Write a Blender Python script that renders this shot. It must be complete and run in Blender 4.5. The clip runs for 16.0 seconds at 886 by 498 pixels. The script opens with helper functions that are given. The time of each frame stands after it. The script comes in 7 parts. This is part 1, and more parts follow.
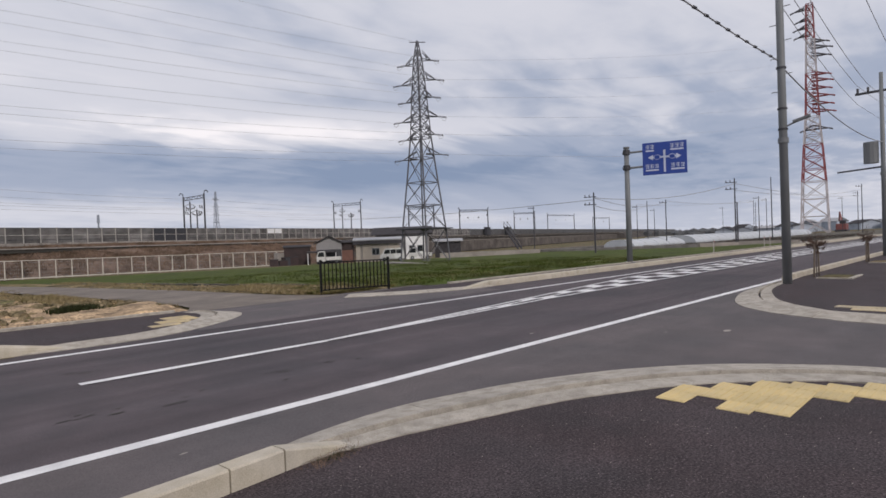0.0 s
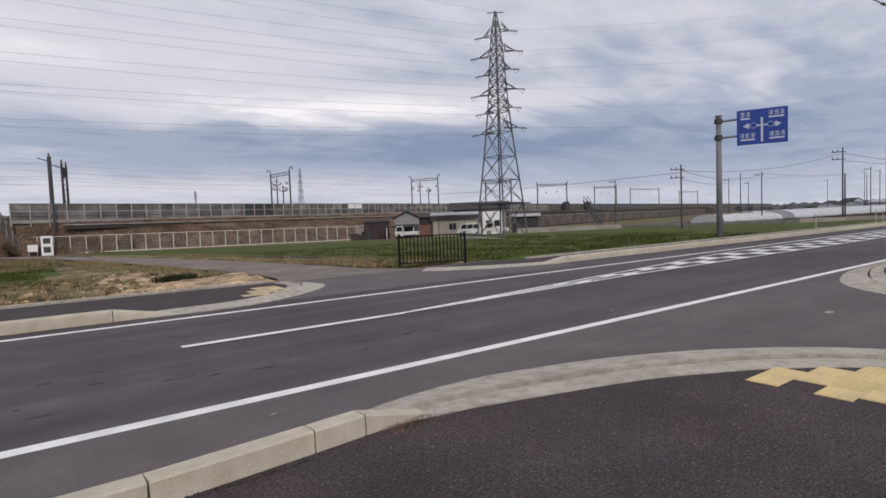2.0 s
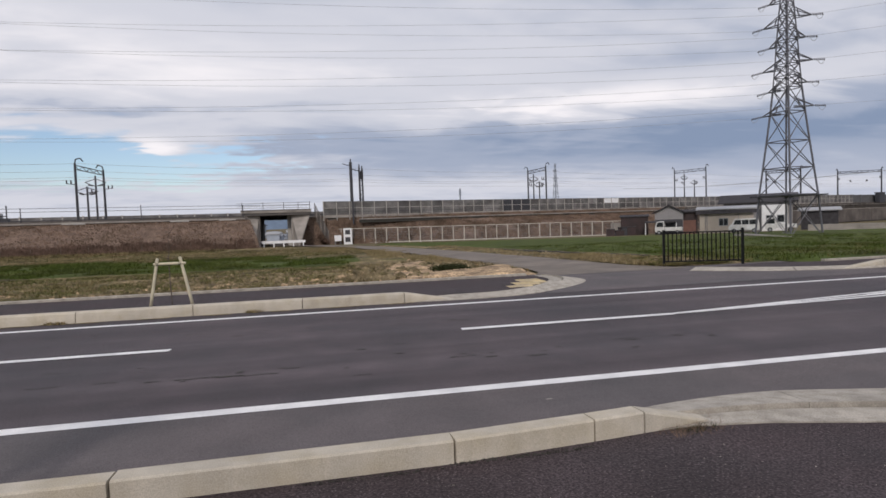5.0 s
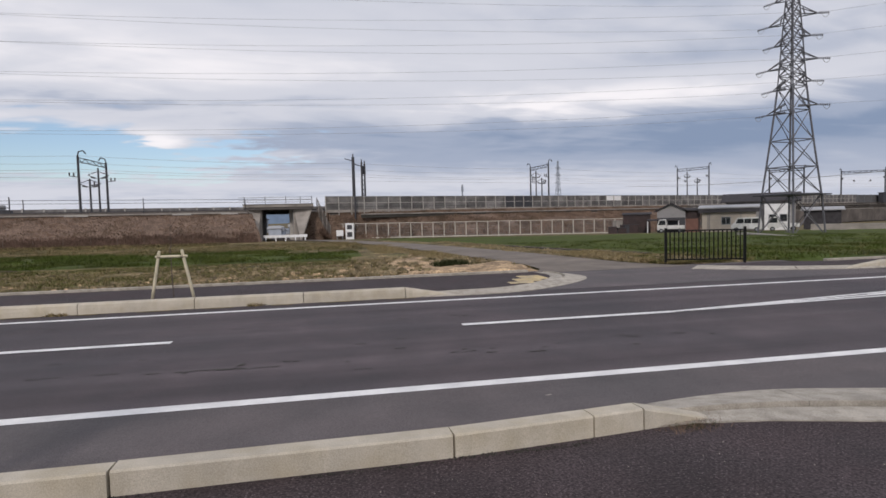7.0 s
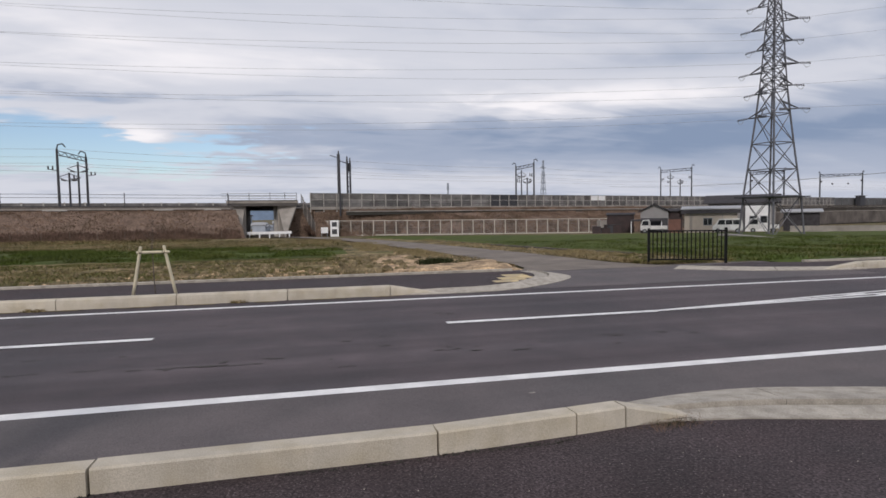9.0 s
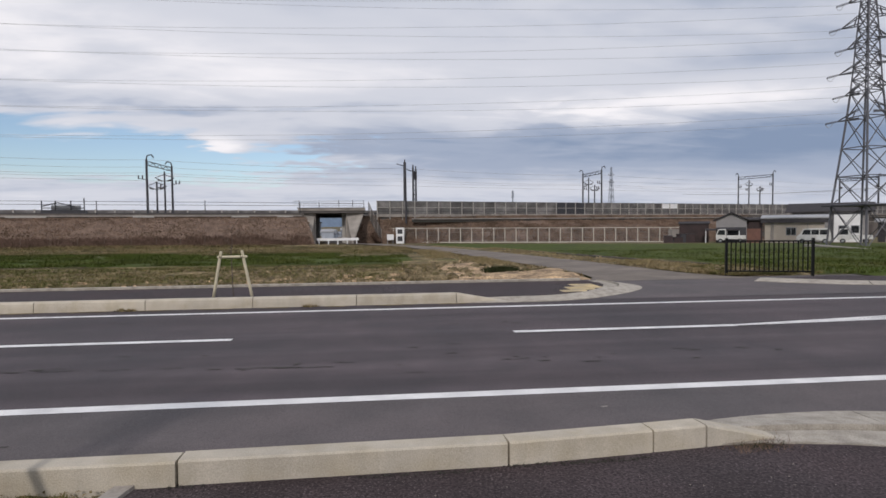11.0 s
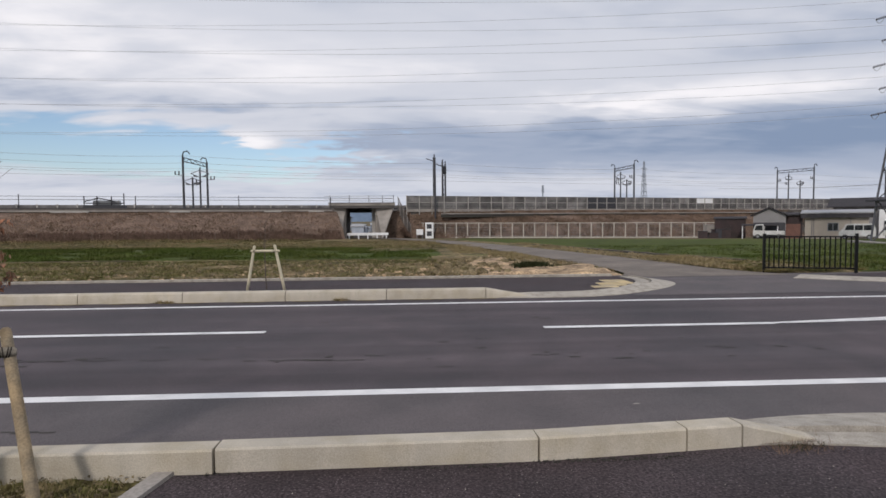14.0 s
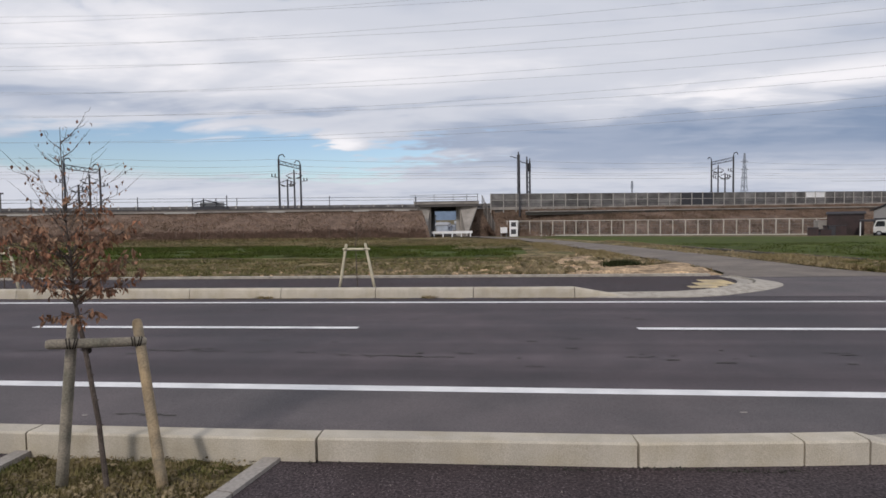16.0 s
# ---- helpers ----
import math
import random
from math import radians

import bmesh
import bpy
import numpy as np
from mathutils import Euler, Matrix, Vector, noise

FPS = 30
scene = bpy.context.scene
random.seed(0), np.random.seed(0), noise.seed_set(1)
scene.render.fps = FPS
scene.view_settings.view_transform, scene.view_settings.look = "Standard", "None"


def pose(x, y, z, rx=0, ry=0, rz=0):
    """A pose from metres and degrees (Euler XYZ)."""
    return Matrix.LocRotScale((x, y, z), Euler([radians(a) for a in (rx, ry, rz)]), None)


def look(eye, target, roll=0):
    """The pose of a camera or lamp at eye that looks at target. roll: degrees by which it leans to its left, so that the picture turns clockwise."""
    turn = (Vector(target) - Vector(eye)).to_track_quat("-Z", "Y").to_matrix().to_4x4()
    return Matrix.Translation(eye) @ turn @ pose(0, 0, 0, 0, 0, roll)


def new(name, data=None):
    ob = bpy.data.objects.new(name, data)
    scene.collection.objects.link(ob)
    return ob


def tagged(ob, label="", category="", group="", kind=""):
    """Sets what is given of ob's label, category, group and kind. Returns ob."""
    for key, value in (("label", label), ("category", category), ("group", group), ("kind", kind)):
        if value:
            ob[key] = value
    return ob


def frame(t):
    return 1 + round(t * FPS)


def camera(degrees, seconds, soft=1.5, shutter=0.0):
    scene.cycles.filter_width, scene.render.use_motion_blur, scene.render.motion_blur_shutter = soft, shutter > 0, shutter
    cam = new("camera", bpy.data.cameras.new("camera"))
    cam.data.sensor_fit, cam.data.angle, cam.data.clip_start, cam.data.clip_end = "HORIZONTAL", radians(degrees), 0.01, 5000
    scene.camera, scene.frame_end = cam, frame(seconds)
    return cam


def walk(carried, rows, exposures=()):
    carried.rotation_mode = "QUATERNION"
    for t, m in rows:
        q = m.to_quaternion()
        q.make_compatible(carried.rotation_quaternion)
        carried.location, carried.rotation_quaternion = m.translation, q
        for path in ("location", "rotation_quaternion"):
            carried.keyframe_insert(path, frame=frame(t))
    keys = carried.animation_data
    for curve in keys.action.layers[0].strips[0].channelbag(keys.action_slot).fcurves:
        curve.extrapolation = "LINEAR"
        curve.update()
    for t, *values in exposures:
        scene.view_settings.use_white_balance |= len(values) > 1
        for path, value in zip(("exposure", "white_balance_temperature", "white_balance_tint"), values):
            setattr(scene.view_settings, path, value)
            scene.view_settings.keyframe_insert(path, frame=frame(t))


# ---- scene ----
cam = camera(76.6, 16.0, soft=1.6)
ROWS = [  # seconds, place, Euler angles
    (0, 0.226, 0.019, 1.574, 89.15, 2.23, -44.26),
    (0.5, 0.219, 0.018, 1.580, 89.02, 2.17, -43.37),
    (1, 0.212, 0.026, 1.569, 88.25, 2.53, -41.01),
    (1.5, 0.219, 0.025, 1.561, 87.46, 2.70, -38.94),
    (2, 0.233, 0.030, 1.559, 86.91, 2.19, -36.43),
    (2.5, 0.176, 0.043, 1.554, 86.25, 1.38, -31.94),
    (3, 0.089, 0.028, 1.565, 86.22, 1.45, -27.12),
    (3.5, 0.049, 0.001, 1.571, 86.78, 1.81, -22.85),
    (4, 0.014, -0.024, 1.579, 87.12, 1.54, -18.14),
    (4.5, -0.011, -0.041, 1.575, 87.51, 2.01, -13.08),
    (5, -0.025, -0.041, 1.580, 87.33, 2.05, -10.98),
    (7.5, -0.020, -0.039, 1.570, 86.81, 1.30, -10.95),
    (8, -0.010, -0.054, 1.573, 86.77, 0.92, -12.46),
    (10.5, -0.076, -0.034, 1.565, 86.72, 0.50, -9.59),
    (11, -0.083, -0.040, 1.573, 87.58, 0.57, -5.74),
    (11.5, -0.081, -0.043, 1.571, 87.52, 0.67, -4.33),
    (12, -0.086, -0.039, 1.567, 87.36, 0.69, -3.38),
    (12.5, -0.088, -0.042, 1.573, 87.22, 0.60, -2.87),
    (13, -0.081, -0.050, 1.572, 87.20, 0.67, -2.74),
    (13.5, -0.075, -0.046, 1.573, 87.11, 0.63, -2.90),
    (14, -0.093, -0.046, 1.572, 87.09, 0.52, -2.76),
    (14.5, -0.106, -0.041, 1.575, 87.05, 0.47, -2.28),
    (15, -0.125, -0.045, 1.579, 87.54, 0.74, 1.22),
    (15.5, -0.146, -0.051, 1.574, 87.15, 1.00, 4.07),
    (16, -0.158, -0.050, 1.576, 87.01, 0.96, 5.75),
]
walk(cam, [(t, pose(*p)) for t, *p in ROWS], [(0, 0.0, 6700, 15), (16, 0.0, 6600, 13)])

# ---- light ----
world = bpy.data.worlds.new("sky")
scene.world = world
world.use_nodes = True
wn, wl = world.node_tree.nodes, world.node_tree.links
wn.clear()


def wnode(kind, **kw):
    n = wn.new(kind)
    for key, v in kw.items():
        if key == "op":
            n.operation = v
        else:
            n.inputs[int(key[1:])].default_value = v
    return n


SUN_EL, SUN_AZ = 34.0, 200.0  # degrees; azimuth clockwise from +y
sky = wn.new("ShaderNodeTexSky")
sky.sky_type, sky.sun_disc = "NISHITA", False
sky.sun_elevation, sky.sun_rotation = radians(SUN_EL), radians(SUN_AZ)
sky.air_density, sky.dust_density, sky.ozone_density = 1.0, 0.6, 1.5
tc = wn.new("ShaderNodeTexCoord")
sep = wn.new("ShaderNodeSeparateXYZ")
wl.new(tc.outputs["Generated"], sep.inputs[0])
# the cloud deck as a flat layer seen in perspective
up = wnode("ShaderNodeMath", op="MAXIMUM", i1=0.0)
wl.new(sep.outputs[2], up.inputs[0])
low = wnode("ShaderNodeMath", op="ADD", i1=0.11)
wl.new(up.outputs[0], low.inputs[0])
px = wnode("ShaderNodeMath", op="DIVIDE")
py = wnode("ShaderNodeMath", op="DIVIDE")
wl.new(sep.outputs[0], px.inputs[0]), wl.new(low.outputs[0], px.inputs[1])
wl.new(sep.outputs[1], py.inputs[0]), wl.new(low.outputs[0], py.inputs[1])
comb = wn.new("ShaderNodeCombineXYZ")
wl.new(px.outputs[0], comb.inputs[0]), wl.new(py.outputs[0], comb.inputs[1])


def cloud_noise(scale, detail, shift, sx=1.0, sy=1.0, distort=0.0):
    mp = wn.new("ShaderNodeMapping")
    mp.inputs["Location"].default_value, mp.inputs["Scale"].default_value = shift, (sx, sy, 1)
    nz = wn.new("ShaderNodeTexNoise")
    nz.inputs["Scale"].default_value, nz.inputs["Detail"].default_value = scale, detail
    nz.inputs["Distortion"].default_value = distort
    wl.new(comb.outputs[0], mp.inputs["Vector"]), wl.new(mp.outputs[0], nz.inputs["Vector"])
    return nz.outputs[0]


def wramp(src, stops):
    r = wn.new("ShaderNodeValToRGB")
    r.color_ramp.interpolation = "EASE"
    while len(r.color_ramp.elements) < len(stops):
        r.color_ramp.elements.new(0.5)
    for e, (p, c) in zip(r.color_ramp.elements, stops):
        e.position, e.color = p, (*c, 1)
    wl.new(src, r.inputs[0])
    return r.outputs[0]


def wmix(fac, a, b):
    m = wn.new("ShaderNodeMix")
    m.data_type = "RGBA"
    for src, i in ((fac, 0), (a, 6), (b, 7)):
        if isinstance(src, (int, float)):
            m.inputs[i].default_value = src
        elif isinstance(src, tuple):
            m.inputs[i].default_value = (*src, 1)
        else:
            wl.new(src, m.inputs[i])
    return m.outputs[2]


def wmath(op, a, b=0.0):
    m = wn.new("ShaderNodeMath")
    m.operation = op
    for i, s in enumerate((a, b)):
        if isinstance(s, (int, float)):
            m.inputs[i].default_value = s
        else:
            wl.new(s, m.inputs[i])
    return m.outputs[0]


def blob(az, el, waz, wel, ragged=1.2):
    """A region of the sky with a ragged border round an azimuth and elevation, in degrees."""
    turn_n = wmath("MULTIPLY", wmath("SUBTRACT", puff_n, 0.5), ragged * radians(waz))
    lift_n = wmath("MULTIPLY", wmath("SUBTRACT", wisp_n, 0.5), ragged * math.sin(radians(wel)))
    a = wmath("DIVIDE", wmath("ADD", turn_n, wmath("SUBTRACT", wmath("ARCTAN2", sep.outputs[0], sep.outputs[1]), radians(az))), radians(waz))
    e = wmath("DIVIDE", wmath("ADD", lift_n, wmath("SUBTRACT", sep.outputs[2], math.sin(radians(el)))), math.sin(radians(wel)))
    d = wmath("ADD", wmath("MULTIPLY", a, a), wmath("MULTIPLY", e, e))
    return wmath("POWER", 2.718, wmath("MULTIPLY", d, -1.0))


cover_n = cloud_noise(0.9, 8, (3.1, 1.7, 0), 1.0, 1.25, 0.3)
shade_n = cloud_noise(0.6, 7, (7.3, 0.4, 2), 0.9, 1.35, 0.3)
wisp_n = cloud_noise(2.2, 7, (1.3, 4.4, 5), 0.55, 1.3, 0.8)
puff_n = cloud_noise(5.0, 6, (2.3, 8.4, 1), 0.8, 1.0, 0.3)
gap = wmath("ADD", wmath("MULTIPLY", blob(-26, 6.6, 20, 2.4), 0.50), wmath("MULTIPLY", blob(-47, 25, 17, 6), 0.52))
gap = wmath("ADD", gap, wmath("MULTIPLY", blob(6, 25.5, 16, 2.0), 0.26))
gap = wmath("SUBTRACT", gap, wmath("MULTIPLY", blob(-15.5, 7.6, 2.4, 1.0), 0.40))
cover = wmath("SUBTRACT", wmath("ADD", wmath("MULTIPLY", cover_n, 0.42), wmath("ADD", wmath("MULTIPLY", wisp_n, 0.25), wmath("MULTIPLY", puff_n, 0.22))), gap)
cover = wramp(cover, [(0.16, (0, 0, 0)), (0.34, (1, 1, 1))])
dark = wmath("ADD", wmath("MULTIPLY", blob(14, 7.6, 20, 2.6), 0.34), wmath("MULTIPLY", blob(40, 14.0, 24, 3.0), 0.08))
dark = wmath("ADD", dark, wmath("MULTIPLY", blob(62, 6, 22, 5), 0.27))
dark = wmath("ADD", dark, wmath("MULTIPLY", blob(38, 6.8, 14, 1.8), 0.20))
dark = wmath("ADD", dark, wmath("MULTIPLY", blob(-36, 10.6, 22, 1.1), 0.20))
bright = wmath("ADD", wmath("MULTIPLY", blob(-22, 16, 30, 5.5), 0.16), wmath("MULTIPLY", blob(29, 11.2, 15, 1.6), 0.34))
bright = wmath("ADD", bright, wmath("MULTIPLY", blob(-15.5, 7.6, 2.4, 1.0), 0.24))
tone = wmath("ADD", wmath("MULTIPLY", shade_n, 0.55), wmath("ADD", wmath("MULTIPLY", wisp_n, 0.24), wmath("MULTIPLY", puff_n, 0.14)))
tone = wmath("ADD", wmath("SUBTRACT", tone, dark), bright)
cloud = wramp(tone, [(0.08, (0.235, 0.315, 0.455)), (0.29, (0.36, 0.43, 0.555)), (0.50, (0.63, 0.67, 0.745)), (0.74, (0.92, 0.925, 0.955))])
haze = wramp(up.outputs[0], [(0.0, (1, 1, 1)), (0.10, (0, 0, 0))])
scale = wn.new("ShaderNodeVectorMath")
scale.operation = "SCALE"
scale.inputs["Scale"].default_value = 0.115
wl.new(sky.outputs[0], scale.inputs[0])
deep = wn.new("ShaderNodeVectorMath")
deep.operation = "MULTIPLY"
deep.inputs[1].default_value = (0.90, 0.94, 1.0)
wl.new(scale.outputs[0], deep.inputs[0])
full = wmix(cover, deep.outputs[0], cloud)
full = wmix(wmath("MULTIPLY", haze, 0.45), full, (0.64, 0.68, 0.76))
bg = wn.new("ShaderNodeBackground")
wl.new(full, bg.inputs[0])
bg.inputs[1].default_value = 1.0
wo = wn.new("ShaderNodeOutputWorld")
wl.new(bg.outputs[0], wo.inputs[0])

sun = new("sun", bpy.data.lights.new("sun", "SUN"))
sun.data.energy, sun.data.angle, sun.data.color = 1.5, radians(6), (1.0, 0.95, 0.88)
sd = Vector((math.sin(radians(SUN_AZ)) * math.cos(radians(SUN_EL)), math.cos(radians(SUN_AZ)) * math.cos(radians(SUN_EL)), math.sin(radians(SUN_EL))))
sun.matrix_world = look(sd * 50, (0, 0, 0))
scene.view_settings.exposure = 0.0


# ---- materials ----
def material(name, base, rough=0.8, vary=0.15, scale=8.0, fine=120.0, fine_amt=0.15, bump=0.1, metal=0.0, stain=None, stain_scale=0.6, stain_amt=0.5, ob_vary=0.0, alpha=1.0, streak=0.0, streak_map=(0.035, 1.5, 1.0), spec=0.5, speck=None):
    """Base colour with coarse and fine variation, stains of a second colour, and fine relief, in metres."""
    m = bpy.data.materials.new(name)
    m.use_nodes = True
    n, l = m.node_tree.nodes, m.node_tree.links
    p = n["Principled BSDF"]
    p.inputs["Roughness"].default_value, p.inputs["Metallic"].default_value = rough, metal
    p.inputs["Specular IOR Level"].default_value = spec
    geo = n.new("ShaderNodeNewGeometry")

    def noise_at(s, det=5.0):
        t = n.new("ShaderNodeTexNoise")
        t.inputs["Scale"].default_value, t.inputs["Detail"].default_value = s, det
        l.new(geo.outputs["Position"], t.inputs["Vector"])
        return t.outputs[0]

    def rng(src, lo, hi, a=0.3, b=0.7):
        r = n.new("ShaderNodeMapRange")
        for i, v in enumerate((a, b, lo, hi)):
            r.inputs[i + 1].default_value = v
        l.new(src, r.inputs[0])
        return r.outputs[0]

    def mul(a, b):
        t = n.new("ShaderNodeMath")
        t.operation = "MULTIPLY"
        l.new(a, t.inputs[0]), l.new(b, t.inputs[1])
        return t.outputs[0]

    coarse, grain = noise_at(scale), noise_at(fine, 2.0)
    val = mul(rng(coarse, 1 - vary, 1 + vary), rng(grain, 1 - fine_amt, 1 + fine_amt))
    if streak:
        mp = n.new("ShaderNodeMapping")
        mp.inputs["Scale"].default_value = streak_map
        l.new(geo.outputs["Position"], mp.inputs["Vector"])
        st = n.new("ShaderNodeTexNoise")
        st.inputs["Scale"].default_value, st.inputs["Detail"].default_value = 1.0, 4.0
        l.new(mp.outputs[0], st.inputs["Vector"])
        val = mul(val, rng(st.outputs[0], 1 - streak, 1 + streak, 0.35, 0.65))
    if ob_vary:
        info = n.new("ShaderNodeObjectInfo")
        val = mul(val, rng(info.outputs["Random"], 1 - ob_vary, 1 + ob_vary, 0, 1))
    col = n.new("ShaderNodeMix")
    col.data_type = "RGBA"
    col.inputs[6].default_value = (*base, 1)
    col.inputs[7].default_value = (*(stain or base), 1)
    if stain:
        l.new(rng(noise_at(stain_scale, 7.0), 0.0, stain_amt, 0.42, 0.68), col.inputs[0])
    else:
        col.inputs[0].default_value = 0
    vm = n.new("ShaderNodeVectorMath")
    vm.operation = "SCALE"
    l.new(col.outputs[2], vm.inputs[0]), l.new(val, vm.inputs["Scale"])
    out = vm.outputs[0]
    if speck:
        sm = n.new("ShaderNodeMix")
        sm.data_type = "RGBA"
        sm.inputs[7].default_value = (*speck, 1)
        l.new(mul(rng(noise_at(62, 2.0), 0.0, 1.0, 0.58, 0.70), rng(noise_at(7, 3.0), 0.3, 1.0)), sm.inputs[0])
        l.new(out, sm.inputs[6])
        out = sm.outputs[2]
    l.new(out, p.inputs["Base Color"])
    if bump:
        b = n.new("ShaderNodeBump")
        b.inputs["Strength"].default_value, b.inputs["Distance"].default_value = min(1.0, bump * 4), 0.01
        l.new(grain, b.inputs["Height"]), l.new(b.outputs[0], p.inputs["Normal"])
    l.new(rng(coarse, max(0.02, rough - 0.1), min(1, rough + 0.1)), p.inputs["Roughness"])
    if alpha < 1:
        p.inputs["Alpha"].default_value = alpha
    return m


M_ROAD = material("road_asphalt", (0.089, 0.073, 0.079), 0.85, 0.2, 2.2, 90, 0.38, 0.15, streak=0.2, stain=(0.054, 0.050, 0.056), stain_scale=0.35, stain_amt=0.8, spec=0.3)
M_ROAD_OLD = material("worn_asphalt", (0.124, 0.107, 0.109), 0.88, 0.16, 1.7, 130, 0.25, 0.15, streak=0.08, stain=(0.085, 0.081, 0.085), stain_scale=0.5, stain_amt=0.7, spec=0.3)
M_PATH = material("footpath_asphalt", (0.046, 0.0335, 0.0355), 0.9, 0.32, 1.3, 64, 0.65, 0.22, stain=(0.060, 0.050, 0.054), stain_scale=0.7, stain_amt=0.7, spec=0.3, speck=(0.165, 0.135, 0.14))
M_PAINT = material("road_paint", (0.80, 0.79, 0.78), 0.6, 0.06, 3, 180, 0.12, 0.06, stain=(0.45, 0.45, 0.46), stain_scale=2.2, stain_amt=0.5)
M_KERB = material("kerb_concrete", (0.475, 0.428, 0.352), 0.88, 0.10, 1.3, 130, 0.14, 0.08, streak=0.06, streak_map=(7, 7, 0.6), stain=(0.34, 0.285, 0.19), stain_scale=4.0, stain_amt=0.5, ob_vary=0.06)
M_APRON = material("apron_concrete", (0.43, 0.39, 0.335), 0.9, 0.12, 2.0, 110, 0.24, 0.14, stain=(0.25, 0.225, 0.185), stain_scale=7.0, stain_amt=0.7, ob_vary=0.05)
# dark joints, dirt and tar; also the painted shade strips on the bank
M_JOINT_SHADE = material("joint_dirt", (0.05, 0.046, 0.04), 0.95, 0.2, 20)
M_TACT = material("tactile_yellow", (0.63, 0.49, 0.24), 0.75, 0.08, 4, 200, 0.1, 0.08, stain=(0.52, 0.42, 0.24), stain_scale=3, stain_amt=0.5, ob_vary=0.08)
M_SOIL = material("field_soil", (0.15, 0.115, 0.070), 0.95, 0.35, 0.8, 14, 0.4, 0.3, stain=(0.09, 0.10, 0.04), stain_scale=0.25, stain_amt=0.8, spec=0.12)
M_CROP = material("winter_wheat", (0.058, 0.080, 0.016), 0.9, 0.3, 0.35, 22, 0.5, 0.3, stain=(0.092, 0.092, 0.028), stain_scale=0.3, stain_amt=0.6, spec=0.12)
M_DRY = material("dry_grass", (0.190, 0.142, 0.078), 0.95, 0.6, 3.4, 14, 0.8, 0.3, stain=(0.070, 0.074, 0.022), stain_scale=0.7, stain_amt=0.95, streak=0.5, streak_map=(0.14, 0.8, 1.0), spec=0.12)
M_SAND = material("pale_sand", (0.48, 0.345, 0.215), 0.95, 0.35, 2.2, 16, 0.5, 0.3, stain=(0.17, 0.125, 0.085), stain_scale=1.6, stain_amt=0.95, spec=0.12)
M_BANK = material("dead_bank_grass", (0.165, 0.116, 0.090), 0.95, 0.28, 0.9, 7, 0.5, 0.3, stain=(0.095, 0.066, 0.046), stain_scale=0.5, stain_amt=0.55, spec=0.12)
M_SCRUB_B = material("brown_scrub", (0.128, 0.084, 0.064), 0.95, 0.35, 0.8, 9, 0.5, 0.0, spec=0.12)
M_LANE = material("worn_lane_asphalt", (0.205, 0.175, 0.150), 0.92, 0.18, 1.1, 60, 0.25, 0.12, stain=(0.125, 0.108, 0.092), stain_scale=0.6, stain_amt=0.8, spec=0.25)
M_FAR = material("far_hedge", (0.105, 0.108, 0.112), 0.95, 0.3, 0.1, 1, 0.2, 0.0, spec=0.1)
# steel colour lightened to blue-grey to carry the distance haze
M_HAZE = material("hazy_far_steel", (0.26, 0.29, 0.34), 0.8, 0.1, 0.5)
M_BALLAST = material("ballast", (0.13, 0.115, 0.105), 0.95, 0.2, 1, 12, 0.4, 0.3, spec=0.12)
M_CONC = material("weathered_concrete", (0.33, 0.30, 0.27), 0.9, 0.15, 0.6, 40, 0.15, 0.1, stain=(0.16, 0.145, 0.13), stain_scale=0.5, stain_amt=0.7)
# dark concrete parts; doubles as painted shade on an underpass wall
M_CONC_D = material("stained_dark_concrete", (0.11, 0.10, 0.095), 0.9, 0.2, 0.8, 30, 0.2, 0.1)
M_GALV = material("galvanised_steel", (0.28, 0.29, 0.30), 0.5, 0.12, 3, 60, 0.08, 0.03, metal=0.55)
M_STEEL_D = material("dark_steel", (0.055, 0.055, 0.062), 0.6, 0.2, 3, 60, 0.1, 0.03, metal=0.3)
M_POLE = material("grey_painted_pole", (0.17, 0.18, 0.185), 0.55, 0.08, 2, 60, 0.06, 0.03, stain=(0.12, 0.125, 0.13), stain_scale=0.7, stain_amt=0.6)
M_PYLON = material("weathered_pylon_steel", (0.135, 0.135, 0.15), 0.6, 0.15, 1, 30, 0.1, 0.0, metal=0.3)
M_INSUL = material("insulator_dark", (0.06, 0.055, 0.06), 0.4, 0.1)
M_WIRE = material("cable_grey", (0.34, 0.345, 0.36), 0.6, 0.1)
M_BLACK = material("black_painted_steel", (0.006, 0.006, 0.0065), 0.5, 0.15, 6, 80, 0.1, 0.03, spec=0.2)
M_CREAM = material("cream_painted_steel", (0.50, 0.465, 0.405), 0.6, 0.12, 3, 60, 0.1, 0.03)
M_WHITE = material("white_paint", (0.78, 0.78, 0.78), 0.5, 0.06, 2, 60, 0.05, 0.02)
# red dulled in the colour itself for haze over the far tower
M_RED = material("red_tower_paint", (0.27, 0.070, 0.072), 0.55, 0.1, 1, 40, 0.1, 0.02)
M_RED_D = material("dull_red_machine_paint", (0.21, 0.075, 0.07), 0.7, 0.2, 1, 20, 0.1, 0.0)
M_BLUE = material("sign_blue", (0.012, 0.045, 0.26), 0.45, 0.05, 2, 60, 0.04, 0.0)
M_SIGN_W = material("sign_white", (0.46, 0.50, 0.62), 0.5, 0.04, 4)
M_PANEL = material("barrier_panel", (0.155, 0.148, 0.143), 0.7, 0.4, 0.8, 30, 0.15, 0.03, stain=(0.085, 0.074, 0.070), stain_scale=0.7, stain_amt=0.8, ob_vary=0.35)
M_PANEL_G = material("far_barrier_panel", (0.105, 0.104, 0.106), 0.8, 0.3, 0.2, 10, 0.15, 0.0, spec=0.2)
M_WALL_H = material("pale_siding", (0.42, 0.37, 0.31), 0.8, 0.08, 1.5, 40, 0.08, 0.05, stain=(0.38, 0.33, 0.28), stain_scale=0.6, stain_amt=0.5)
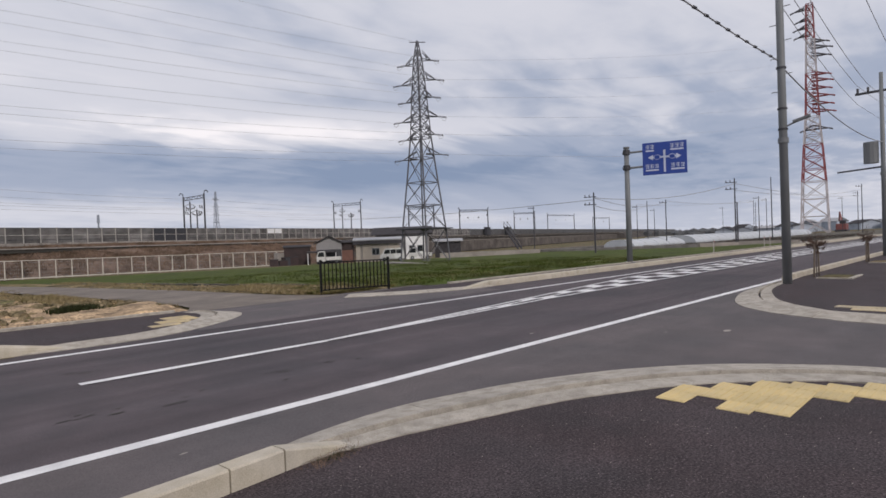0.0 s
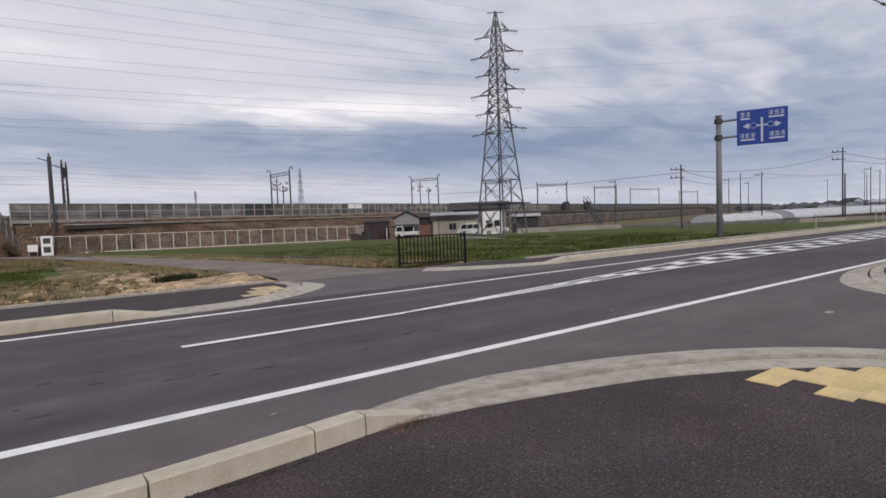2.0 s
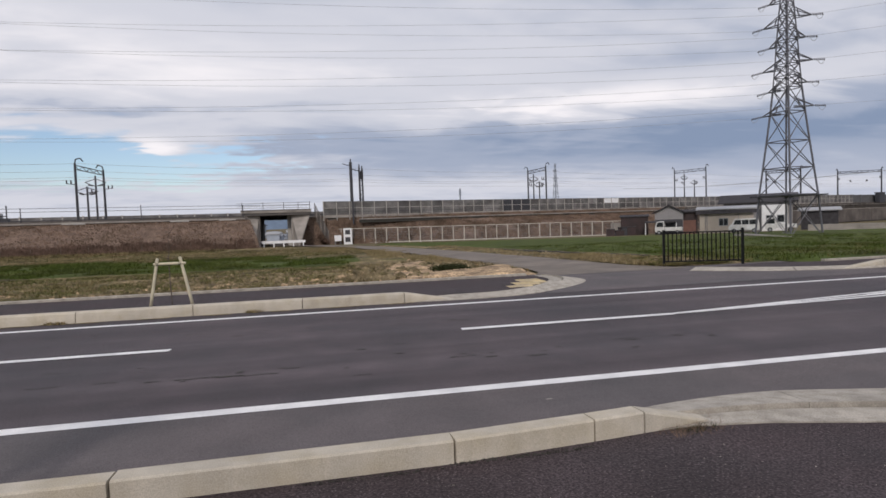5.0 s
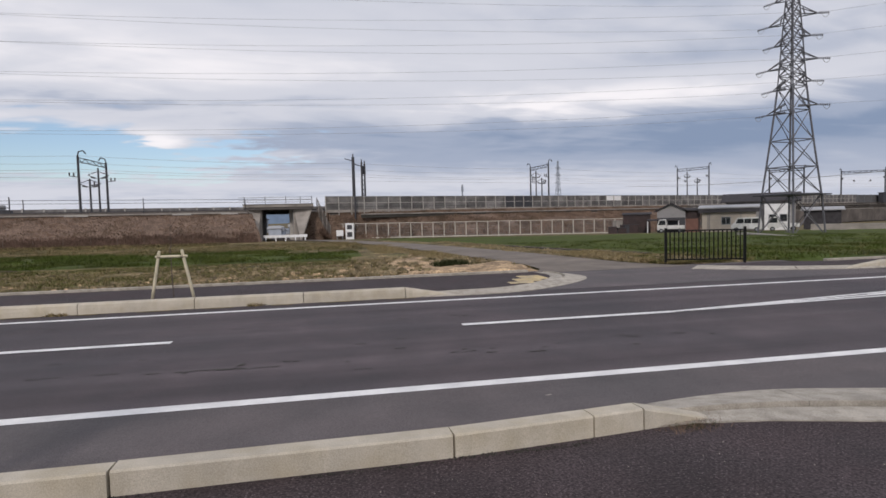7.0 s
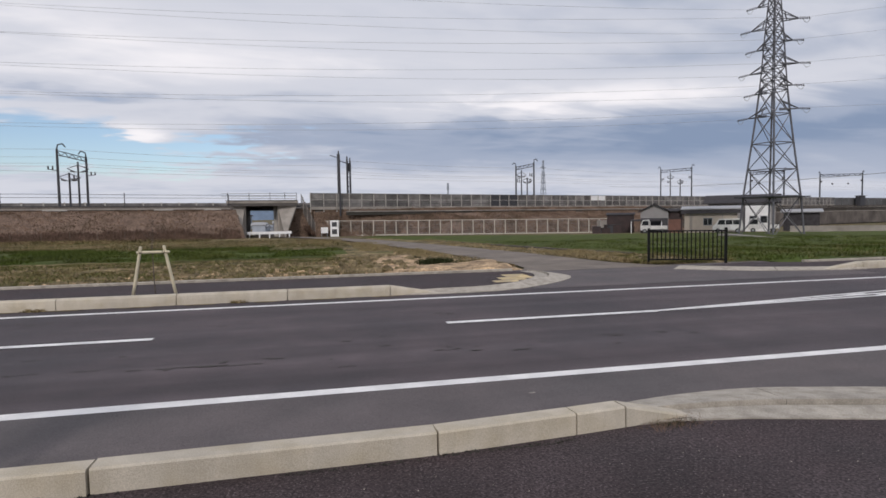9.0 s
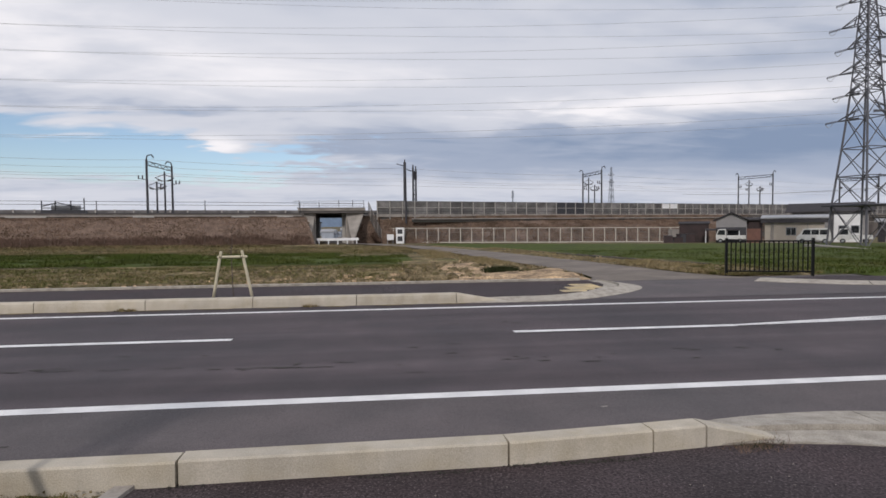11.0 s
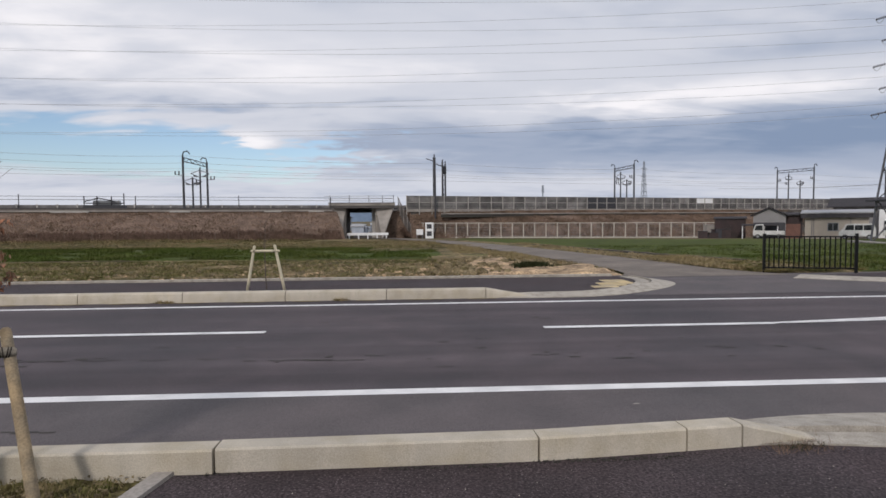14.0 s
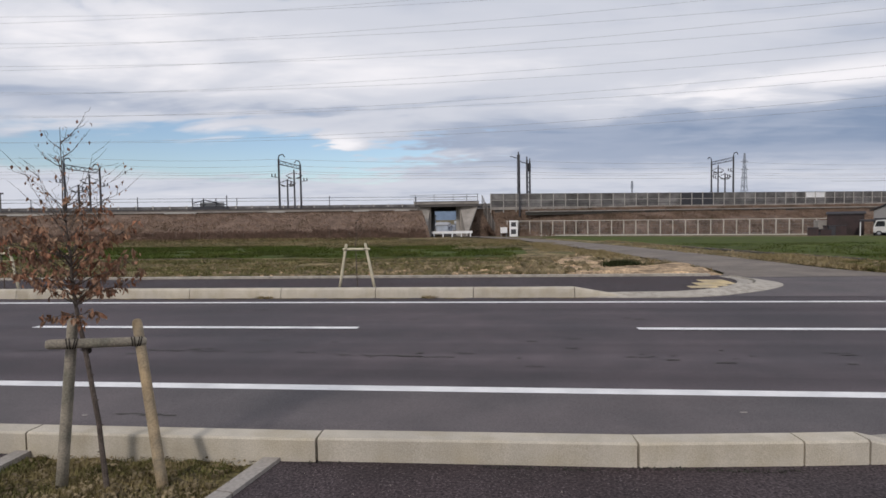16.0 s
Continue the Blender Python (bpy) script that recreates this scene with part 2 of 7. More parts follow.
M_WALL_G = material("grey_render", (0.26, 0.25, 0.25), 0.85, 0.1, 1.2)
M_RUST = material("rusty_sheet", (0.048, 0.031, 0.031), 0.8, 0.3, 1.5, 30, 0.2, 0.05, stain=(0.035, 0.026, 0.024), stain_scale=0.9, stain_amt=0.8)
M_ROOF = material("dark_roof_tile", (0.055, 0.052, 0.056), 0.9, 0.25, 2, 30, 0.2, 0.1, spec=0.15)
M_ROOF_M = material("pale_metal_roof", (0.34, 0.34, 0.35), 0.45, 0.1, 1.2, 30, 0.08, 0.02, metal=0.2)
M_CARW = material("dull_white_car_paint", (0.62, 0.62, 0.61), 0.5, 0.1, 3, 60, 0.06, 0.0, stain=(0.42, 0.40, 0.37), stain_scale=1.6, stain_amt=0.5)
M_GLASS_D = material("dark_window_glass", (0.015, 0.017, 0.019), 0.25, 0.05, 2, 20, 0.02, 0.0)
M_TYRE = material("tyre_rubber", (0.02, 0.02, 0.021), 0.85, 0.1)
M_VINYL = material("greenhouse_vinyl", (0.46, 0.48, 0.50), 0.45, 0.1, 0.8, 20, 0.06, 0.02, stain=(0.45, 0.48, 0.51), stain_scale=0.3, stain_amt=0.6)
M_STAKE = material("pale_cedar_post", (0.36, 0.265, 0.155), 0.85, 0.25, 9, 90, 0.2, 0.1, stain=(0.20, 0.175, 0.13), stain_scale=5, stain_amt=0.8)
M_STAKE_G = material("greyed_cedar_post", (0.27, 0.235, 0.185), 0.9, 0.25, 9, 90, 0.25, 0.12, stain=(0.17, 0.16, 0.12), stain_scale=6, stain_amt=0.8)
M_STAKE_F = material("bleached_cedar_post", (0.58, 0.52, 0.38), 0.85, 0.15, 6, 90, 0.12, 0.1)
M_STAKE_D = material("weathered_dark_post", (0.14, 0.11, 0.085), 0.9, 0.2, 6)
M_ROPE = material("dark_palm_rope", (0.035, 0.028, 0.022), 0.95, 0.3, 30, 200, 0.3, 0.2)
M_BARK = material("grey_brown_bark", (0.105, 0.085, 0.072), 0.95, 0.3, 12, 120, 0.3, 0.2, spec=0.12)
M_LEAF = material("withered_leaf", (0.24, 0.115, 0.070), 0.8, 0.6, 14, 60, 0.25, 0.0, stain=(0.33, 0.225, 0.15), stain_scale=11, stain_amt=0.9, spec=0.12)
M_LEAF_D = material("dull_withered_leaf", (0.115, 0.075, 0.060), 0.85, 0.5, 9, 60, 0.2, 0.0, spec=0.12)
M_WEED = material("tired_weed", (0.088, 0.088, 0.030), 0.9, 0.5, 3, 30, 0.2, 0.0, stain=(0.24, 0.19, 0.09), stain_scale=2.2, stain_amt=0.9, spec=0.12)
M_STRAW = material("straw", (0.275, 0.21, 0.115), 0.9, 0.35, 3, 30, 0.2, 0.0, stain=(0.13, 0.12, 0.05), stain_scale=1.5, stain_amt=0.8, spec=0.12)
# distance haze is painted into the hills as blue
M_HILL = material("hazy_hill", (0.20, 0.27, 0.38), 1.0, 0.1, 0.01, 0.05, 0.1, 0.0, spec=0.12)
M_POST = material("pale_barrier_post", (0.40, 0.38, 0.35), 0.6, 0.15)
M_WALL_B = material("brown_stained_concrete", (0.135, 0.118, 0.108), 0.9, 0.3, 0.4, 12, 0.2, 0.0, stain=(0.08, 0.07, 0.064), stain_scale=0.3, stain_amt=0.8, spec=0.2)
M_DOOR = material("faded_red_door", (0.17, 0.085, 0.065), 0.8, 0.2, 2)
M_TACT_F = material("faded_tactile", (0.55, 0.45, 0.27), 0.8, 0.12, 3, 150, 0.12, 0.05, stain=(0.36, 0.31, 0.24), stain_scale=2, stain_amt=0.8, ob_vary=0.1)
M_MOSS = material("olive_moss", (0.072, 0.084, 0.020), 0.95, 0.5, 1.5, 25, 0.3, 0.0, stain=(0.12, 0.105, 0.045), stain_scale=1.2, stain_amt=0.8, spec=0.1)
M_BUSH = material("dark_green_weed", (0.030, 0.036, 0.014), 0.9, 0.4, 5, spec=0.12)
M_BANKW = material("dead_stalks", (0.215, 0.148, 0.110), 0.95, 0.35, 0.7, 20, 0.3, 0.0, stain=(0.10, 0.070, 0.046), stain_scale=0.3, stain_amt=0.9, spec=0.12)
M_WASTE = material("grey_waste_soil", (0.135, 0.122, 0.105), 0.95, 0.35, 0.5, 10, 0.4, 0.3, stain=(0.075, 0.072, 0.05), stain_scale=0.2, stain_amt=0.8, spec=0.12)
M_SCRUB = material("grey_scrub", (0.085, 0.074, 0.064), 0.95, 0.4, 0.5, 10, 0.4, 0.0, spec=0.12)
M_TOWER_W = material("faded_tower_white", (0.50, 0.46, 0.47), 0.6, 0.1, 1)
M_CLOD = material("dry_earth_clod", (0.21, 0.165, 0.100), 0.95, 0.6, 2.4, 30, 0.4, 0.0, stain=(0.085, 0.072, 0.036), stain_scale=3, stain_amt=0.9, spec=0.12)
M_BANK_G = material("grey_brown_bank", (0.092, 0.080, 0.074), 0.95, 0.35, 0.4, 6, 0.5, 0.3, stain=(0.05, 0.045, 0.038), stain_scale=0.2, stain_amt=0.9, spec=0.12)
# wall colour has the bluish haze of the far town mixed in
M_TOWN = material("hazy_town_wall", (0.31, 0.345, 0.40), 0.9, 0.15, 0.1, 1, 0.1, 0.0, ob_vary=0.4)


# ---- building helpers ----
def link(name, bm, mat, smooth=False):
    me = bpy.data.meshes.new(name)
    bmesh.ops.recalc_face_normals(bm, faces=bm.faces)
    bm.to_mesh(me)
    bm.free()
    me.materials.append(mat)
    if smooth:
        for p in me.polygons:
            p.use_smooth = True
    return new(name, me)


def part(name, bm, mat, parent, label="", smooth=False):
    ob = link(name, bm, mat, smooth)
    ob.parent = parent
    if label:
        ob["label"] = label
    return ob


def thing(name, place, label, category, group="", kind="", rz=0.0):
    e = new(name)
    e.empty_display_size = 0.1
    e.matrix_world = pose(*place, 0, 0, rz)
    return tagged(e, label, category, group, kind)


def box(bm, lo, hi, rot=None, bevel=0.0):
    lo, hi = Vector(lo), Vector(hi)
    c, s = (lo + hi) / 2, hi - lo
    m = Matrix.Translation(c) @ Matrix.Diagonal((*s, 1))
    r = bmesh.ops.create_cube(bm, size=1, matrix=(rot @ m) if rot else m)
    if bevel:
        es = list({e for v in r["verts"] for e in v.link_edges})
        bmesh.ops.bevel(bm, geom=es, offset=bevel, segments=2, affect="EDGES", profile=0.7)
    return bm


def rod(bm, a, b, r0, r1=None, n=8):
    a, b = Vector(a), Vector(b)
    d = b - a
    if d.length < 1e-6:
        return bm
    m = Matrix.Translation((a + b) / 2) @ d.to_track_quat("Z", "Y").to_matrix().to_4x4()
    bmesh.ops.create_cone(bm, cap_ends=True, segments=n, radius1=r0, radius2=r0 if r1 is None else r1, depth=d.length, matrix=m)
    return bm


def lathe(bm, a, b, cuts, n=14):
    """A round shaft from a to b; cuts are (share of the length, radius)."""
    a, b = Vector(a), Vector(b)
    q = (b - a).to_track_quat("Z", "Y")
    rings = []
    for f, r in cuts:
        c = a.lerp(b, f)
        rings.append([bm.verts.new(c + q @ Vector((r * math.cos(6.28319 * i / n), r * math.sin(6.28319 * i / n), 0))) for i in range(n)])
    for u, v in zip(rings, rings[1:]):
        for i in range(n):
            bm.faces.new((u[i], u[(i + 1) % n], v[(i + 1) % n], v[i]))
    bm.faces.new(rings[0][::-1]), bm.faces.new(rings[-1])
    return bm


def B():
    return bmesh.new()


def gz(x, y):
    """Height of the land: level at the road, falling a little towards the railway."""
    k = min(max((y - 15.0) / 69.0, 0.0), 1.15)
    return -k * (1.05 + 0.009 * min(max(x, -80.0), 60.0))


def sheet(pts_rows, z_of, lift):
    """A surface from rows of plan points, laid on z_of."""
    bm = B()
    rows = [[bm.verts.new((x, y, z_of(x, y) + lift)) for x, y in r] for r in pts_rows]
    for a, b in zip(rows, rows[1:]):
        for i in range(len(a) - 1):
            bm.faces.new((a[i], a[i + 1], b[i + 1], b[i]))
    return bm


def smooth_line(pts, step):
    """Points along a rounded polyline, about step apart."""
    out = []
    n = len(pts)
    for i in range(n - 1):
        p0, p1, p2, p3 = (Vector(pts[max(0, min(n - 1, j))]) for j in (i - 1, i, i + 1, i + 2))
        k = max(1, round((p2 - p1).length / step))
        for q in range(k):
            t = q / k
            out.append(0.5 * ((2 * p1) + (p2 - p0) * t + (2 * p0 - 5 * p1 + 4 * p2 - p3) * t * t + (3 * p1 - p0 - 3 * p2 + p3) * t ** 3))
    out.append(Vector(pts[-1]))
    return out


# ---- land, road and footpaths ----
def axis(spans):
    out = []
    for a, b, s in spans:
        k = max(1, round((b - a) / s))
        out += [a + (b - a) * i / k for i in range(k)]
    return out + [spans[-1][1]]


gx = axis([(-3000, -400, 650), (-400, -100, 50), (-100, 120, 4), (120, 400, 40), (400, 3000, 650)])
gy = axis([(-3000, -200, 700), (-200, -20, 45), (-20, 14.6, 8.65), (14.6, 110, 3), (110, 400, 40), (400, 3000, 650)])


def base_z(x, y):
    return gz(x, y) + (-0.06 if y < 16 else noise.noise((x * 0.2, y * 0.2, 0)) * 0.008 - 0.012)


ground = link("ground", sheet([[(x, y) for x in gx] for y in gy], base_z, 0.0), M_SOIL)
tagged(ground, "flat farmland of brown soil and thin weeds", "ground", kind="structure")

flat = lambda x, y: 0.0
road = link("road", sheet([[(x, y) for x in axis([(-260, 700, 20)])] for y in (3.4, 5.0, 8.0, 11.25, 13.2)], flat, 0.0), M_ROAD)
tagged(road, "dark grey asphalt two-lane road with white markings", "road", kind="structure")
# band between edge line and kerb, and the mouth of the near side road
shoulder = link("road_shoulder", sheet([[(x, y) for x in axis([(-260, 700, 20)])] for y in (3.4, 5.02)], flat, 0.004), M_ROAD_OLD)
tagged(shoulder, "lighter grey asphalt shoulder beside the edge line", "road", kind="structure")
mouth = link("side_street", sheet([[(x, y) for x in (5.3, 8.0, 10.0, 13.2)] for y in (-60, -20, -6, 0, 3.46)], flat, 0.002), M_ROAD_OLD)
tagged(mouth, "grey asphalt side street joining the road", "road", kind="structure")
lane_mouth = link("lane_mouth", sheet([[(x, y) for x in (4.4, 7.0, 10.0, 13.6)] for y in (11.2, 12.5, 14.0, 15.2)], flat, 0.006), M_ROAD_OLD)
tagged(lane_mouth, "worn asphalt mouth of the farm lane", "road", kind="structure")
lane = smooth_line([(7.85, 14.7), (7.8, 16), (7.25, 21), (6.5, 30), (4.7, 46), (2.6, 58), (-2.1, 75), (-5.6, 80.5), (-8.2, 86), (-9.6, 104), (-12, 140)], 2.0)
rows_l = []
for i, p in enumerate(lane):
    w = 1.6 + 1.9 * max(0.0, min(1.0, (16.5 - p.y) / 4.0))
    rows_l.append([(p.x - w, p.y), (p.x - w * 0.5, p.y), (p.x, p.y), (p.x + w * 0.5, p.y), (p.x + w, p.y)])
farm_lane = link("farm_lane", sheet(rows_l, lambda x, y: gz(x, y) + min(0.085, 0.012 + max(0.0, y - 16.0) * 0.01), 0.0), M_LANE)
tagged(farm_lane, "narrow worn asphalt lane leading to the railway underpass", "road", kind="structure")

# painted lines
def stripe(x0, x1, y, w, name="road_line", label="white painted line on the asphalt", z=0.008):
    bm = B()
    k = max(1, round((x1 - x0) / 10))
    for i in range(k):
        a, b = x0 + (x1 - x0) * i / k, x0 + (x1 - x0) * (i + 1) / k
        bm.faces.new([bm.verts.new(v) for v in ((a, y - w / 2, z), (b, y - w / 2, z), (b, y + w / 2, z), (a, y + w / 2, z))])
    bmesh.ops.remove_doubles(bm, verts=bm.verts, dist=0.001)
    return tagged(link(name, bm, M_PAINT), label, "road marking", kind="structure")


stripe(-260, 700, 5.05, 0.16, "edge_line")
stripe(-260, 700, 10.5, 0.15, "edge_line")
for i in range(-8, 0):
    stripe(i * 9.2 + 1.78, i * 9.2 + 6.95, 7.98, 0.15, "centre_dash", "white painted centre dash")
stripe(1.75, 5.2, 7.98, 0.15, "centre_line", "white painted centre line")
# the painted median: three lines that part, with staggered blocks between
def median_edges(x):
    """Lower, middle and upper line of the median at x."""
    lo = 7.98 + 0.40 * min(1.0, max(0.0, x - 5.2) / 6.8)
    hi = 7.98 + 1.84 * min(1.0, max(0.0, x - 5.2) / 13.8)
    return lo, (lo + hi) / 2, hi


for k in range(3):
    bm = B()
    xs = [5.2, 8.5, 12.0, 15.5, 19.0, 60.0, 160.0, 700.0]
    z = 0.008 + 0.0022 * k
    for xa, xb in zip(xs, xs[1:]):
        ya, yb = median_edges(xa)[k], median_edges(xb)[k]
        bm.faces.new([bm.verts.new(v) for v in ((xa, ya - 0.045, z), (xb, yb - 0.045, z), (xb, yb + 0.045, z), (xa, ya + 0.045, z))])
    bmesh.ops.remove_doubles(bm, verts=bm.verts, dist=0.001)
    tagged(link("median_line", bm, M_PAINT), "white painted line of the median", "road marking", kind="structure")
blocks = thing("median_blocks", (0, 0, 0), "staggered white painted blocks filling the median", "road marking", kind="structure")
for i in range(48):
    for row in (0, 1):
        x = 9.4 + i * 1.9 + (0.62 if row == 0 else 0.0)
        ln = 0.66 if x > 11 else 0.55
        b2 = B()
        ea, eb = median_edges(x), median_edges(x + ln)
        b2.faces.new([b2.verts.new(v) for v in ((x, ea[row] + 0.05, 0.0075), (x + ln, eb[row] + 0.05, 0.0075), (x + ln, eb[row + 1] - 0.05, 0.0075), (x, ea[row + 1] - 0.05, 0.0075))])
        part("painted_block", b2, M_PAINT, blocks)
# short white strips beside the median
for x in (29.0, 33.5):
    stripe(x, x + 3.2, 10.02, 0.12, "guide_strip", "short white painted guide strip", 0.0095)

# footpaths: flat asphalt a little above the road
near_inner = [(2.05, 3.53), (2.5, 3.52), (3.0, 3.44), (3.5, 3.30), (4.0, 3.16), (4.6, 2.97), (5.15, 2.70), (5.7, 2.38), (6.15, 2.0), (6.5, 1.6), (6.88, 0.9), (7.05, -1.2), (7.1, -6), (7.1, -60)]
near_outer = [(1.95, 3.72), (2.05, 3.93), (2.3, 4.07), (2.65, 4.14), (3.1, 4.18), (3.65, 4.17), (4.2, 4.05), (4.85, 3.87), (5.45, 3.62), (6.1, 3.27), (6.7, 2.82), (7.15, 2.35), (7.5, 1.8), (7.85, 1.0), (8.05, -1.2), (8.1, -6), (8.1, -60)]
far_inner = [(90, 4.66), (20, 4.66), (16.4, 4.42), (14.5, 3.95), (13.2, 3.4), (12.35, 2.6), (12.0, 1.4), (11.9, -6), (11.9, -60)]
far_outer = [(90, 4.92), (20.5, 4.92), (16.0, 4.88), (14.1, 4.60), (12.7, 4.1), (11.8, 3.3), (11.35, 2.3), (11.2, 1.2), (11.1, -6), (11.1, -60)]


def poly(name, pts, z, mat, depth=0.05):
    bm = B()
    f = bm.faces.new([bm.verts.new((x, y, z)) for x, y in pts])
    if f.normal.z < 0:
        f.normal_flip()
    r = bmesh.ops.extrude_face_region(bm, geom=[f])
    bmesh.ops.translate(bm, vec=(0, 0, -depth), verts=[v for v in r["geom"] if isinstance(v, bmesh.types.BMVert)])
    bmesh.ops.triangulate(bm, faces=[g for g in bm.faces if len(g.verts) > 4])
    return link(name, bm, mat)


xy = lambda ps: [(p.x, p.y) for p in ps]
ni = xy(smooth_line(near_inner, 0.35)[:-1])
tagged(poly("pavement_near", [(-260, 3.38)] + [(-3.42, 3.38), (-3.42, 1.9), (-1.86, 1.9), (-1.60, 3.38)] + [(0.66, 3.41), (1.66, 3.5)] + ni + [(7.1, -60), (-260, -60)], 0.05, M_PATH), "dark asphalt footpath flecked with pale grit", "pavement", kind="structure")
fi = xy(smooth_line(far_inner[1:], 0.4))
tagged(poly("pavement_beyond", [(300, 4.66)] + fi + [(300, -60)], 0.05, M_PATH), "dark asphalt footpath beyond the side street", "pavement", kind="structure")
isl_in = [(1.6, 11.36), (2.35, 11.56), (3.35, 11.63), (4.3, 12.12), (5.05, 12.95), (5.35, 13.8), (5.2, 14.6)]
isl_out = [(1.6, 11.13), (2.2, 11.08), (3.15, 11.07), (4.13, 11.33), (5.22, 12.03), (6.02, 12.88), (6.2, 13.68), (5.85, 14.6)]
ii = xy(smooth_line(isl_in, 0.3))
tagged(poly("pavement_opposite", [(-260, 11.32)] + ii + [(-260, 14.6)], 0.05, M_PATH), "dark asphalt footpath beside the field", "pavement", kind="structure")
tagged(poly("pavement_field_side", [(10.4, 14.2), (11.5, 13.3), (14.2, 12.45), (300, 12.5), (300, 14.2), (14.2, 14.0), (12.6, 14.6)], 0.05, M_PATH), "dark asphalt footpath along the wheat field", "pavement", kind="structure")
bm = B()
box(bm, (-260, 14.6, -0.2), (5.1, 14.74, 0.11), bevel=0.01)
tagged(link("edging_opposite", bm, M_APRON), "pale concrete edging between footpath and field", "edging", kind="structure")
bm = B()
box(bm, (14.2, 14.1, -0.2), (300, 14.24, 0.10), bevel=0.01)
tagged(link("edging_field", bm, M_APRON), "pale concrete edging of the wheat field", "edging", kind="structure")


# kerbs, block by block
def kerb_mesh(length, h0=0.2, h1=None, w=0.19):
    """A kerb block along +x with a rounded street-side edge at y=+w."""
    h1 = h0 if h1 is None else h1
    bm = B()
    prof = [(0, -0.15), (0, 1.0), (0.012, None), (w - 0.045, None), (w - 0.012, 0.86), (w, 0.55), (w + 0.015, -0.15)]
    rings = []
    for x, h in ((0.007, h0), (length - 0.007, h1)):
        ring = []
        for i, (y, k) in enumerate(prof):
            z = h * k if (k is not None and k > 0) else (-0.15 if k is not None else h)
            if i == 1:
                z = h - 0.012
            ring.append(bm.verts.new((x, y, z)))
        rings.append(ring)
    a, b = rings
    for i in range(len(prof)):
        j = (i + 1) % len(prof)
        bm.faces.new((a[i], a[j], b[j], b[i]))
    bm.faces.new(a), bm.faces.new(b[::-1])
    bmesh.ops.recalc_face_normals(bm, faces=bm.faces)
    me = bpy.data.meshes.new("kerb_block")
    bm.to_mesh(me)
    bm.free()
    me.materials.append(M_KERB)
    return me


K2, K1, K_END = kerb_mesh(2.0), kerb_mesh(1.0), kerb_mesh(0.62, 0.2, 0.05)


def block(me, m, parent):
    ob = new("kerb_block", me)
    ob.parent = parent
    ob.matrix_basis = m
    return ob


kerb_near = thing("kerb_near", (0, 0, 0), "pale concrete kerb of two-metre blocks", "kerb", kind="structure")
block(K1, pose(0.665, 3.385, 0, 0, 0, 5.0), kerb_near)
block(kerb_mesh(0.4), pose(1.66, 3.472, 0, 0, 0, 6.0), kerb_near)
block(K_END, pose(2.058, 3.514, 0, 0, 0, 7.0), kerb_near)
for i in range(40):
    block(K2, pose(0.665 - 2.0 * (i + 1), 3.355 if i == 0 else 3.34, 0, 0, 0, 0.9 if i == 0 else 0), kerb_near)
kerb_opp = thing("kerb_opposite", (0, 0, 0), "pale concrete kerb facing the road on the field side", "kerb", kind="structure")
turn = pose(0, 0, 0, 0, 0, 180)
for i in range(40):
    block(K2, pose(1.3 - 2.0 * i, 11.34, 0) @ turn, kerb_opp)
END_M = kerb_mesh(0.85, 0.05, 0.2)
block(END_M, pose(2.15, 11.34, 0) @ turn, kerb_opp)
kerb_field = thing("kerb_field_side", (0, 0, 0), "pale concrete kerb beside the wheat field", "kerb", kind="structure")
block(kerb_mesh(1.2, 0.2, 0.04), pose(14.2, 12.45, 0) @ turn, kerb_field)
for i in range(60):
    block(K2, pose(16.2 + 2 * i, 12.45, 0) @ turn, kerb_field)
kerb_bey = thing("kerb_beyond", (0, 0, 0), "pale concrete kerb past the side street", "kerb", kind="structure")
for i in range(60):
    block(K2, pose(18.6 + 2.0 * i, 4.66, 0), kerb_bey)


def apron(name, outer, inner, label, step=2.0, split=0.62):
    """Dropped-kerb blocks round a corner, in two bands with a groove between."""
    top = thing(name, (0, 0, 0), label, "kerb", kind="structure")
    o, i_ = smooth_line(outer, 0.012), smooth_line(inner, 0.05)
    length = sum((p - q).length for p, q in zip(o, o[1:]))
    k = int(min(length, 26) / step)
    frac = min(length, 26) / length

    def cross(t):
        """Outer point and the nearest inner point, at a share of the length."""
        p = o[min(len(o) - 1, int(t * (len(o) - 1)))]
        return p, min(i_, key=lambda v: (v - p).length_squared)

    for q in range(k):
        t0, t1 = frac * q / k, frac * (q + 1) / k
        g = 0.0035 / length
        for lo, hi, z0, z1 in ((0.0, split - 0.03, 0.014, 0.082), (split + 0.035, 1.0, 0.054, 0.060)):
            bm = B()
            vs = []
            for t in [t0 + g + (t1 - t0 - 2 * g) * z / 8 for z in range(9)]:
                a, b = cross(t)
                vs.append([bm.verts.new((*(a + (b - a) * f), z)) for f, z in ((lo, z0), (hi, z1), (hi, -0.05), (lo, -0.05))])
            for u, v in zip(vs, vs[1:]):
                for c in range(4):
                    bm.faces.new((u[c], u[(c + 1) % 4], v[(c + 1) % 4], v[c]))
            bm.faces.new(vs[0]), bm.faces.new(vs[-1][::-1])
            part("apron_block", bm, M_APRON, top)
    bm = B()
    ks = [cross(frac * q / 60) for q in range(61)]
    for (a, b), (c, d) in zip(ks, ks[1:]):
        bm.faces.new([bm.verts.new((*p, z)) for p, z in ((a, -0.03), (c, -0.03), (d, 0.0), (b, 0.0))])
    bmesh.ops.remove_doubles(bm, verts=bm.verts, dist=0.0005)
    part("joint_bed", bm, M_JOINT_SHADE, top)
    return top


